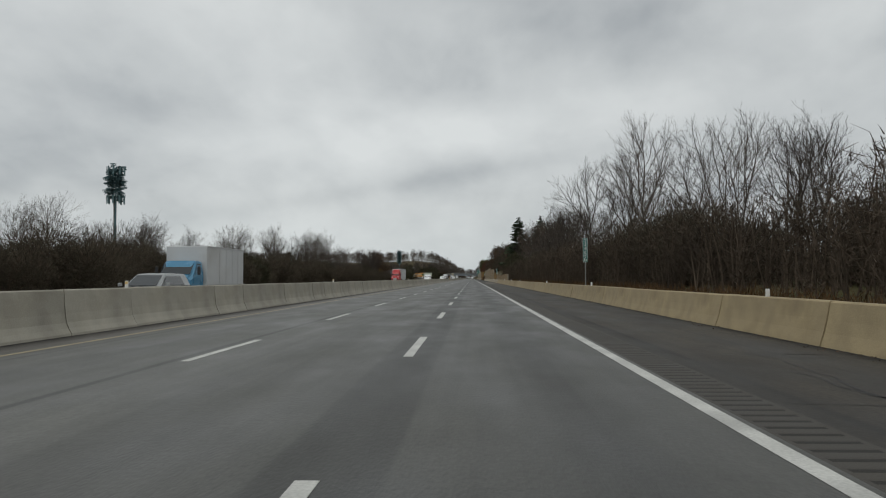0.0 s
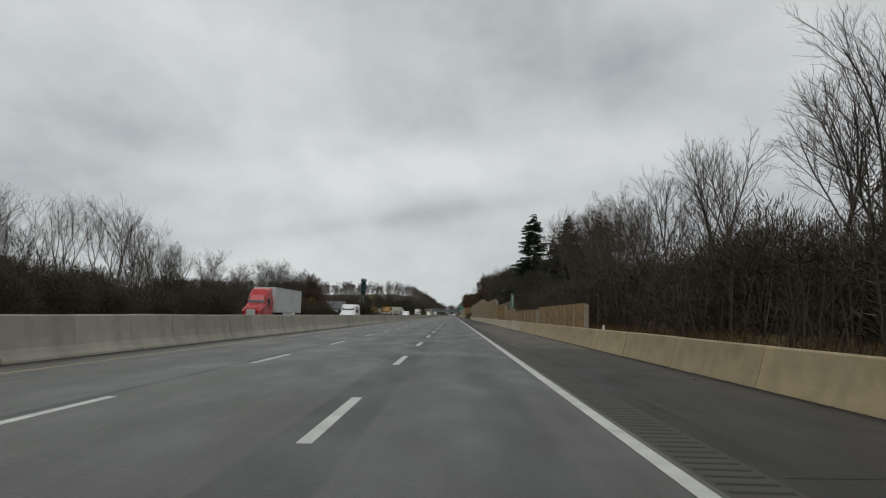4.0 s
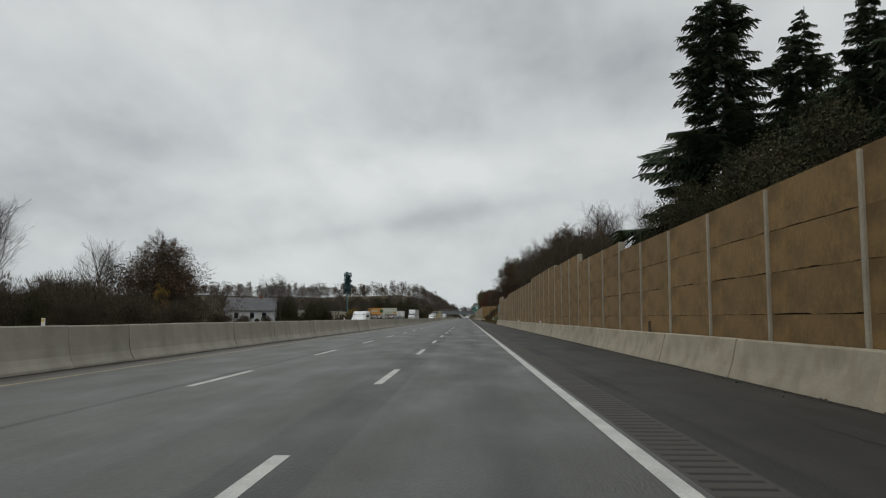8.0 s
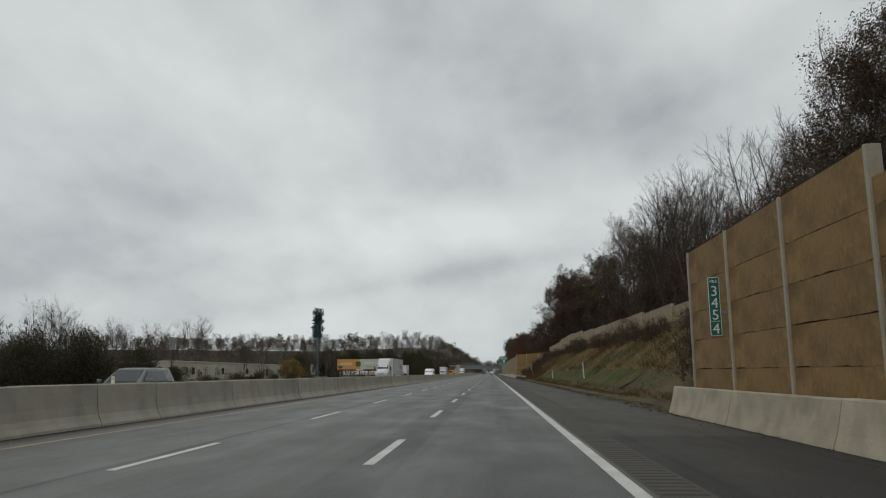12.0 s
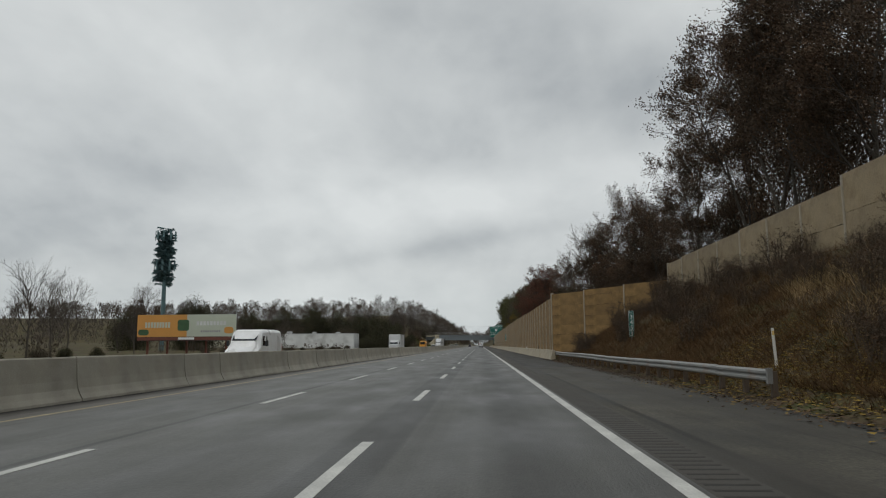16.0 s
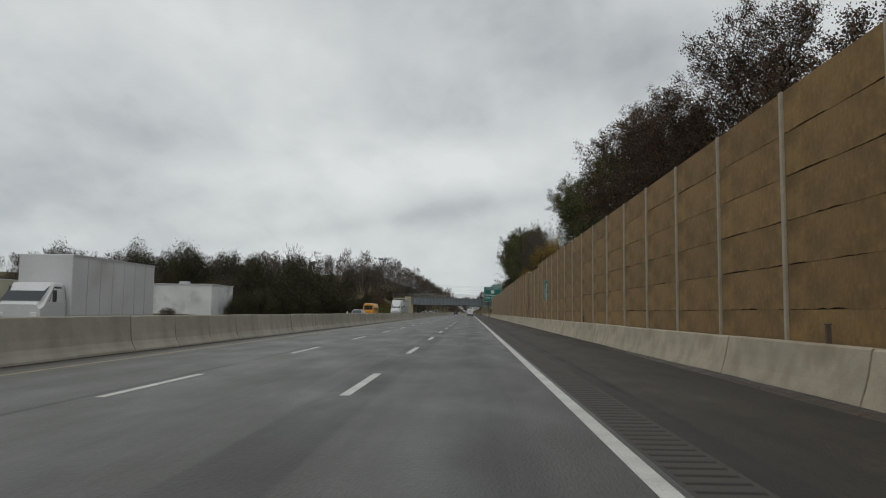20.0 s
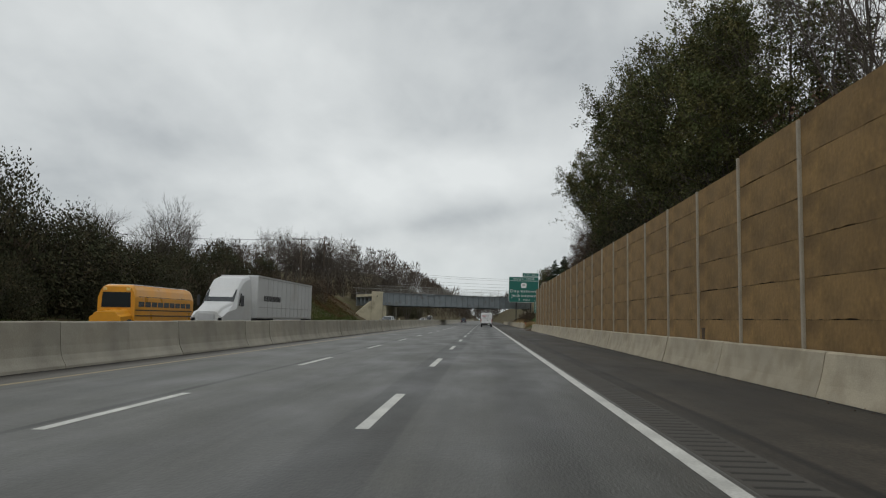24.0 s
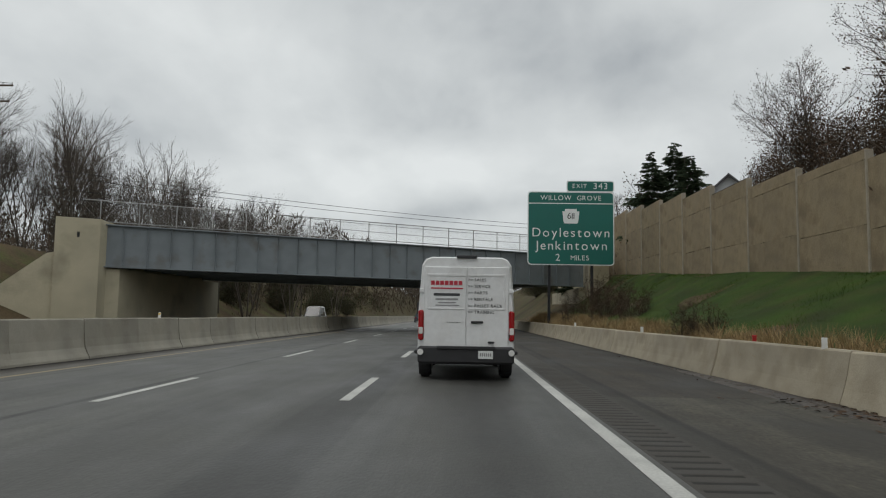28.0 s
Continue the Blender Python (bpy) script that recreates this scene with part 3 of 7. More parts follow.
def noise_wall(label, pts, tops, bases, kind="tan"):
    """pts: bay ends (x, y) one after the other; tops and bases: functions of the bay's number."""
    run = thing("noise_wall", label, "noise wall", (pts[0][0], pts[0][1], 0), kind="structure")
    ox, oy = pts[0]
    rnd = random.Random(int(oy))
    for i, (x, y) in enumerate(pts):
        j = min(i, len(pts) - 2)
        hgt = max(tops(j), tops(max(j - 1, 0))) - 0.04 - bases(j)
        nx, ny = pts[j + 1][0] - pts[j][0], pts[j + 1][1] - pts[j][1]
        ang = math.degrees(math.atan2(ny, nx)) - 90
        p = new("wall_post", post_mesh(round(hgt * 20) / 20))
        p.parent = run
        p.matrix_local = pose(x - ox, y - oy, bases(j), 0, 0, ang)
    for i in range(len(pts) - 1):
        (xa, ya), (xb, yb) = pts[i], pts[i + 1]
        w = math.hypot(xb - xa, yb - ya) - 0.1
        ang = math.degrees(math.atan2(yb - ya, xb - xa)) - 90
        z, top = bases(i), tops(i)
        shade_sheet = new("wall_core", shade_sheet_mesh(w + 0.05, round((top - z - 0.1) * 4) / 4))
        shade_sheet.parent = run
        shade_sheet.matrix_local = pose((xa + xb) / 2 - ox, (ya + yb) / 2 - oy, z, 0, 0, ang)
        while z < top - 0.05:
            hh = min(ROW[kind], top - z)
            if top - z - hh < 0.25:
                hh = top - z
            p = new("wall_panel", panel_mesh(kind, w + 0.05, round(hh * 10) / 10, rnd.randrange(4)))
            p.parent = run
            p.matrix_local = pose((xa + xb) / 2 - ox, (ya + yb) / 2 - oy, z, 0, 0, ang)
            z += hh
    return run


def straight(x, y0, y1, phase):
    k0 = math.ceil((y0 - phase) / BAY - 1e-6)
    k1 = math.floor((y1 - phase) / BAY + 1e-6)
    return [(x, phase + BAY * k) for k in range(k0, k1 + 1)]


low_pts = straight(5.75, 168, 198.5, 266.0)
noise_wall("low tan noise wall of stacked panels behind the barrier", low_pts, lambda i: 2.25, lambda i: 0.4)
low2_pts = straight(5.95, 198, 243, 266.0) + [(WALL_X + 0.12, 246.2)]
noise_wall("low tan noise wall with two panel rows", low2_pts, lambda i: 3.1 if i >= len(low2_pts) - 2 else 2.15 if low2_pts[i][1] < 224 else 2.45, lambda i: 0.4)
tall_pts = straight(WALL_X + 0.1, 246, 405.5, 266.0)


def tall_top(i):
    s = tall_pts[i][1] + 1
    return 3.9 if s < 250 else 4.25 if s < 286 else 4.7 if s < 297 else 5.2 if s < 310 else 5.35 if s < 330 else 5.1 if s < 364 else 5.05 if s < 373 else 4.65 if s < 390 else 5.3


noise_wall("tall tan noise wall of stacked wavy panels", tall_pts, tall_top, lambda i: 0.55)
bank_path = [(13.4 - 0.8 * i / 39, 410.0 + 3.95 * i) for i in range(40)]


def bank_top(i):
    s = bank_path[i][1]
    return lerp(round((s - 410) / 12) * 12 + 410, [(405, 6.4), (432, 6.7), (460, 7.3), (490, 7.6), (512, 8.3), (528, 8.3), (535, 7.8), (568, 7.5)])


noise_wall("buff noise wall on top of the overgrown bank", bank_path, bank_top, lambda i: max(3.0, bank_top(i) - 4.0), "buff")
ret_path = [(12.6, 564.2), (10.0, 568.4), (7.3, 572.8), (WALL_X + 0.1, 577.0)]
noise_wall("tan noise wall coming down from the bank to the road", ret_path, lambda i: 6.35 - 0.1 * i, lambda i: (2.6, 1.2, 0.5)[i] if i < 3 else 0.5)
tall2_pts = [(WALL_X + 0.1, 577.0)] + straight(WALL_X + 0.1, 578, 859.2, 614.6)


def tall2_top(i):
    s = tall2_pts[i][1] + 1
    return 5.8 if s < 618 else 5.95 if s < 636 else 6.05 if s < 703 else 5.75 if s < 715 else 6.0 if s < 778 else 5.75 if s < 850 else 5.55


half = len(tall2_pts) // 2
noise_wall("tall tan noise wall with pale posts and dark joints", tall2_pts[:half + 1], tall2_top, lambda i: 0.6)
noise_wall("tall tan noise wall running to its end post", tall2_pts[half:], lambda i: tall2_top(i + half), lambda i: 0.6)
late_path = [(13.0, 861 + 5.6 * i) for i in range(18)]


def late_base(i):
    return lerp(late_path[i][1], BASE_28) * 0.85 - 0.1


def late_top(i):
    s = late_path[i][1]
    return lerp(s, [(862, 4.9), (876, 5.4), (894, 6.9), (910, 8.0), (925, 9.6), (946, 11.2), (960, 11.6)])


noise_wall("buff noise wall climbing the grass slope", late_path, late_top, late_base, "buff")


# ---- guard rail ----
def guard_rail(x, y0, y1):
    t = thing("guard_rail", "galvanised steel guard rail with rusty posts below the bank", "guard rail", (x, y0, 0))
    prof = [(0.0, 0.45), (-0.075, 0.50), (-0.075, 0.55), (-0.01, 0.605), (-0.075, 0.66), (-0.075, 0.71), (0.0, 0.76), (0.012, 0.755), (-0.06, 0.705), (-0.06, 0.665), (0.005, 0.605), (-0.06, 0.545), (-0.06, 0.505), (0.012, 0.455)]
    base = None
    n = int((y1 - y0) / 3.81)
    for i in range(n):
        if base is None:
            base = part("rail", profile_y(prof, 0, 3.84), M_STEEL, t)
            pst = part("rail_post", box(0.10, 0.24, -0.06, 0.06, -0.1, 0.70, 0.006), M_WOOD_POLE, t)
            pst.matrix_local = pose(0, 0.2, 0)
        else:
            twin(base, t, pose(0, i * 3.81, 0.015 * math.sin(i)))
        if i:
            twin(pst, t, pose(0, i * 3.81 + 0.2, 0))
        twin(pst, t, pose(0, i * 3.81 + 2.1, 0))
    part("rail_end", profile_y([(0.03, 0.42), (-0.09, 0.42), (-0.09, 0.79), (0.03, 0.79)], -0.12, 0.0), M_STEEL, t)


guard_rail(4.75, 524.2, 577.0)


# ---- bridge ----
def make_bridge():
    ax, ay, bx, by = -25.6, 926.5, 9.5, 947.0
    ang = math.degrees(math.atan2(by - ay, bx - ax))
    L = math.hypot(bx - ax, by - ay)
    t = thing("road_bridge", "grey steel girder bridge over the motorway with a mesh fence", "bridge", (ax, ay, 0), ang)
    # local x runs along the girder, y across the deck
    part("web_plate", box(0, L, 0.0, 0.05, 4.25, 6.95), M_GIRDER, t)
    part("top_flange", box(0, L, -0.22, 0.3, 6.95, 7.03, 0.01), M_GIRDER, t)
    part("bottom_flange", box(0, L, -0.22, 0.3, 4.17, 4.25, 0.01), M_GIRDER, t)
    st = None
    for i in range(1, int(L / 1.5)):
        if st is None:
            st = part("stiffener", box(-0.012, 0.012, -0.17, 0.0, 4.25, 6.95), M_GIRDER, t)
            st.matrix_local = pose(1.5, 0, 0)
        else:
            twin(st, t, pose(i * 1.5, 0, 0))
    for k in range(1, 6):
        part("inner_girder", box(0, L, k * 2.6, k * 2.6 + 0.3, 4.3, 6.3), M_GIRDER, t)
    part("deck", box(-0.1, L + 0.1, 0.3, 15.8, 6.3, 6.9, 0.02), M_ABUT, t)
    part("far_girder", box(0, L, 15.8, 16.1, 4.2, 7.0), M_GIRDER, t)
    for yy in (0.1, 15.9):
        rail = part("fence_rail", tube((-1, yy, 8.6), (L + 1, yy, 8.6), 0.03), M_STEEL, t)
        part("fence_rail", tube((-1, yy, 7.2), (L + 1, yy, 7.2), 0.03), M_STEEL, t)
        fp = None
        for i in range(int(L / 2.4) + 1):
            if fp is None:
                fp = part("fence_post", tube((0, yy, 7.0), (0, yy, 8.62), 0.035), M_STEEL, t)
            else:
                twin(fp, t, pose(i * 2.4, 0, 0))
        # chain link: crossing wires
        vs, fs = [], []
        step = 0.22
        nmesh = int((L + 1) / step)
        for i in range(nmesh):
            for sgn in (1, -1):
                x0 = i * step
                x1 = x0 + sgn * 1.4
                b = len(vs)
                vs += [(x0, yy, 7.2), (x0 + 0.012, yy, 7.2), (x1 + 0.012, yy, 8.6), (x1, yy, 8.6)]
                fs.append((b, b + 1, b + 2, b + 3))
        raw("fence_mesh", vs, fs, M_STEEL, t)
    # abutments and sloping wing walls
    # the abutments run along the road below, askew to the deck
    sx, sy = math.sin(radians(ang)), math.cos(radians(ang))
    for x0, x1, top, run in ((-2.6, 0.0, 7.25, 0.0), (0.02, 0.9, 4.1, 0.9), (L, L + 2.4, 7.25, 0.0), (L - 0.9, L - 0.02, 4.1, 0.9)):
        bm = bmesh.new()
        depth = 21.0
        plan = [(x0 + run * sx, -0.8 + run), (x1 + run * sx, -0.8 + run), (x1 + depth * sx, -0.8 + depth * sy), (x0 + depth * sx, -0.8 + depth * sy)]
        lo = [bm.verts.new((x, y, -0.5)) for x, y in plan]
        hi = [bm.verts.new((x, y, top if k < 2 else min(top, 6.28))) for k, (x, y) in enumerate(plan)]
        bm.faces.new(lo[::-1])
        bm.faces.new(hi)
        for i in range(4):
            bm.faces.new((lo[i], lo[(i + 1) % 4], hi[(i + 1) % 4], hi[i]))
        bmesh.ops.recalc_face_normals(bm, faces=bm.faces)
        part("abutment" if run == 0.0 else "bearing_seat", bm, M_ABUT, t)
    for x0, sgn in ((-2.6, -1), (L + 2.4, 1)):
        bm = bmesh.new()
        tri_pts = [(0, -0.5), (0, 5.0), (sgn * 0.4, 4.9), (sgn * 5.4, 0.7), (sgn * 5.4, -0.5)]
        a = [bm.verts.new((x0 + x, -0.7, z)) for x, z in tri_pts]
        b = [bm.verts.new((x0 + x, -0.2, z)) for x, z in tri_pts]
        bm.faces.new(a)
        bm.faces.new(b[::-1])
        for i in range(5):
            bm.faces.new((a[i], b[i], b[(i + 1) % 5], a[(i + 1) % 5]))
        bmesh.ops.recalc_face_normals(bm, faces=bm.faces)
        part("wing_wall", bm, M_ABUT, t)
    part("drain_slot", box(-1.35, -1.2, -0.82, -0.78, 6.0, 6.35), M_DARK_METAL, t)
    return t


make_bridge()


# ---- signs ----
def text_mesh(body, size):
    cu = bpy.data.curves.new("letter", "FONT")
    cu.body, cu.size, cu.align_y, cu.extrude = body, size, "CENTER", 0.004
    tmp = bpy.data.objects.new("letter", cu)
    scene.collection.objects.link(tmp)
    bpy.context.view_layer.update()
    me = bpy.data.meshes.new_from_object(tmp.evaluated_get(bpy.context.evaluated_depsgraph_get()))
    bpy.data.objects.remove(tmp)
    return me


LETTERS = {}


def letter_mesh(ch, size, material):
    """A letter's mesh and its right edge."""
    key = (ch, size, material.name)
    if key not in LETTERS:
        me = text_mesh(ch, size)
        me.materials.clear()
        me.materials.append(material)
        xs = [v.co.x for v in me.vertices]
        LETTERS[key] = (me, min(xs), max(xs))
    return LETTERS[key]


def text_part(name, body, size, x, z, y, parent, material, spacing=1.0, align="CENTER"):
    """Words set letter by letter, each letter a part of its own."""
    gap = size * (0.10 + 0.55 * (spacing - 1.0))
    pen, row = 0.0, []
    for ch in body:
        if ch == " ":
            pen += size * 0.34
            continue
        me, lo, hi = letter_mesh(ch, size, material)
        row.append((me, pen - lo))
        pen += hi - lo + gap
    shift = x - (pen - gap) / 2 if align == "CENTER" else x
    for me, dx in row:
        ob = new(name, me)
        ob.parent = parent
        ob.matrix_local = pose(shift + dx, y, z, 90, 0, 0)


def rounded_plate(w, hgt, r, thick):
    bm = bmesh.new()
    pts = []
    for cx, cz, a0 in ((w / 2 - r, hgt / 2 - r, 0), (-w / 2 + r, hgt / 2 - r, 90), (-w / 2 + r, -hgt / 2 + r, 180), (w / 2 - r, -hgt / 2 + r, 270)):
        for k in range(5):
            a = radians(a0 + 22.5 * k)
            pts.append((cx + r * math.cos(a), cz + r * math.sin(a)))
    a = [bm.verts.new((x, 0, z)) for x, z in pts]
    b = [bm.verts.new((x, thick, z)) for x, z in pts]
    bm.faces.new(a[::-1])
    bm.faces.new(b)
    for i in range(len(pts)):
        j = (i + 1) % len(pts)
        bm.faces.new((a[i], a[j], b[j], b[i]))
    bmesh.ops.recalc_face_normals(bm, faces=bm.faces)
    return bm


def make_exit_sign():
    cx, cy = 7.45, 941.0
    w, hgt, zb = 7.3, 6.25, 5.75
    t = thing("exit_sign", "large green motorway exit sign with white lettering on steel posts", "road sign", (cx, cy, 0))
    zc = zb + hgt / 2
    p = part("panel", rounded_plate(w, hgt, 0.3, 0.05), M_SIGN_WHITE, t, "white sign border")
    p.matrix_local = pose(0, 0, zc)
    q = part("face", rounded_plate(w - 0.16, hgt - 0.16, 0.26, 0.02), M_SIGN, t, "green sign face")
    q.matrix_local = pose(0, -0.012, zc)
    part("divider", box(-w / 2 + 0.1, w / 2 - 0.1, -0.018, -0.01, zb + hgt - 1.05, zb + hgt - 0.97), M_SIGN_WHITE, t)
    tab = part("exit_tab", rounded_plate(4.0, 0.95, 0.2, 0.05), M_SIGN_WHITE, t)
    tab.matrix_local = pose(w / 2 - 2.0, 0, zb + hgt + 0.48)
    tf = part("exit_tab_face", rounded_plate(3.86, 0.81, 0.16, 0.02), M_SIGN, t)
    tf.matrix_local = pose(w / 2 - 2.0, -0.012, zb + hgt + 0.48)
    y = -0.024
    text_part("letter", "EXIT", 0.52, w / 2 - 2.9, zb + hgt + 0.48, y, t, M_SIGN_WHITE, 1.15)
    text_part("letter", "343", 0.78, w / 2 - 1.15, zb + hgt + 0.48, y, t, M_SIGN_WHITE, 1.1)
    text_part("letter", "WILLOW  GROVE", 0.58, 0, zb + hgt - 0.55, y, t, M_SIGN_WHITE, 1.1)
    text_part("letter", "Doylestown", 1.08, 0, zb + 2.72, y, t, M_SIGN_WHITE, 1.17)
    text_part("letter", "Jenkintown", 1.08, 0, zb + 1.62, y, t, M_SIGN_WHITE, 1.17)
    text_part("letter", "2", 0.85, -1.1, zb + 0.62, y, t, M_SIGN_WHITE)
    text_part("letter", "MILES", 0.6, 0.75, zb + 0.6, y, t, M_SIGN_WHITE, 1.1)
    # keystone route marker
    bm = bmesh.new()
    ks = [(-0.55, -0.62), (0.55, -0.62), (0.62, -0.45), (0.72, 0.42), (0.5, 0.42), (0.5, 0.62), (-0.5, 0.62), (-0.5, 0.42), (-0.72, 0.42), (-0.62, -0.45)]
    vs = [bm.verts.new((x, -0.026, z)) for x, z in ks]
    bm.faces.new(vs[::-1])
    r = bmesh.ops.extrude_face_region(bm, geom=bm.faces[:])
    bmesh.ops.translate(bm, vec=(0, 0.014, 0), verts=[v for v in r["geom"] if isinstance(v, bmesh.types.BMVert)])
    bmesh.ops.recalc_face_normals(bm, faces=bm.faces)
    k = part("route_marker", bm, M_SIGN_WHITE, t, "white keystone route marker")
    k.matrix_local = pose(0, 0, zb + 4.15)
    text_part("letter", "611", 0.72, 0, zb + 4.15, -0.034, t, M_BLACK)
    for x in (-1.8, 1.8):
        part("sign_post", box(x - 0.11, x + 0.11, 0.12, 0.36, 0.4, zb + hgt - 0.3, 0.01), M_DARK_METAL, t)
    for z in (zb + 0.8, zb + 3, zb + 5.2):
        part("stringer", box(-w / 2 + 0.3, w / 2 - 0.3, 0.05, 0.13, z - 0.06, z + 0.06), M_ALU, t)


make_exit_sign()


def mile_marker(x, y, z0, digits, on_wall):
    t = thing("mile_marker", "narrow green mile marker with white stacked digits" + (" fixed to the wall" if on_wall else " on a post"), "mile marker", (x, y, 0), group="mile markers")
    hgt, w = 1.62, 0.31
    p = part("plate", rounded_plate(w, hgt, 0.04, 0.012), M_SIGN_WHITE, t)
    p.matrix_local = pose(0, 0, z0 + hgt / 2)
    q = part("face", rounded_plate(w - 0.03, hgt - 0.03, 0.03, 0.006), M_SIGN, t)
    q.matrix_local = pose(0, -0.004, z0 + hgt / 2)
    text_part("letter", "MILE", 0.105, 0, z0 + hgt - 0.12, -0.008, t, M_SIGN_WHITE)
    for i, d in enumerate(digits):
        text_part("digit", d, 0.40, 0, z0 + hgt - 0.40 - 0.33 * i - (0.05 if i == 3 else 0), -0.008, t, M_SIGN_WHITE)
    part("digit_rule", box(-w / 2 + 0.03, w / 2 - 0.03, -0.008, -0.003, z0 + 0.39, z0 + 0.405), M_SIGN_WHITE, t)
    if on_wall:
        part("bracket", box(-0.05, 0.30, 0.01, 0.05, z0 + 0.6, z0 + 0.7), M_STEEL, t)
    else:
        part("post", box(-0.03, 0.03, 0.012, 0.05, 0.0, z0 + hgt - 0.1), M_STEEL, t)


mile_marker(5.05, 49.5, 2.4, "3456", False)
mile_marker(4.75, 214.0, 2.4, "3455", False)
mile_marker(4.45, 400.2, 2.35, "3454", True)
mile_marker(7.4, 553.0, 1.8, "3453", False)
mile_marker(4.45, 694.6, 2.4, "3452", True)
mile_marker(4.45, 856.0, 2.35, "3451", True)


# ---- trees ----
class Wood:
    """Collects tapered limbs and leaves, then makes meshes of them."""

    def __init__(self, seed):
        self.r = random.Random(seed)
        self.seg = {"trunk": [], "crown": []}
        self.leaf = []

    def limb(self, p, d, length, r0, r1, bend, steps, where, sides):
        pts = [(Vector(p), r0)]
        d = Vector(d).normalized()
        for k in range(steps):
            j = Vector((self.r.gauss(0, bend), self.r.gauss(0, bend), self.r.gauss(0, bend * 0.6)))
            d = (d + j).normalized()
            q = pts[-1][0] + d * (length / steps)
            rr = r0 + (r1 - r0) * (k + 1) / steps
            self.seg[where].append((pts[-1][0], pts[-1][1], q, rr, sides))
            pts.append((q, rr))
        return pts, d

    def mesh(self, name, where, material):
        vs, fs = [], []
        for a, ra, b, rb, n in self.seg[where]:
            d = (b - a).normalized()
            u = d.orthogonal().normalized()
            v = d.cross(u)
            o = len(vs)
            if n == 2:
                t = self.r.uniform(0, 3.14)
                side = u * math.cos(t) + v * math.sin(t)
                for w in (a - side * ra, a + side * ra, b + side * rb, b - side * rb):
                    vs.append((w.x, w.y, w.z))
                fs.append((o, o + 1, o + 2, o + 3))
                continue
            for c, rad in ((a, ra), (b, rb)):
                for k in range(n):
                    t = 2 * math.pi * k / n
                    w = c + u * (rad * math.cos(t)) + v * (rad * math.sin(t))
                    vs.append((w.x, w.y, w.z))
            for k in range(n):
                fs.append((o + k, o + (k + 1) % n, o + n + (k + 1) % n, o + n + k))
        me = bpy.data.meshes.new(name)
        me.from_pydata(vs, [], fs)
        me.materials.append(material)
        return me

    def leaves(self, name, material, size):
        vs, fs = [], []
        for p in self.leaf:
            s = size * self.r.uniform(0.6, 1.3)
            a = Vector((self.r.gauss(0, 1), self.r.gauss(0, 1), self.r.gauss(0, 1))).normalized()
            b = a.orthogonal().normalized()
            c = a.cross(b)
            o = len(vs)
            for q in (p - b * s, p + c * s * 0.55, p + b * s, p - c * s * 0.55):
                vs.append((q.x, q.y, q.z))
            fs.append((o, o + 1, o + 2, o + 3))
        me = bpy.data.meshes.new(name)
        me.from_pydata(vs, [], fs)
        me.materials.append(material)
        return me


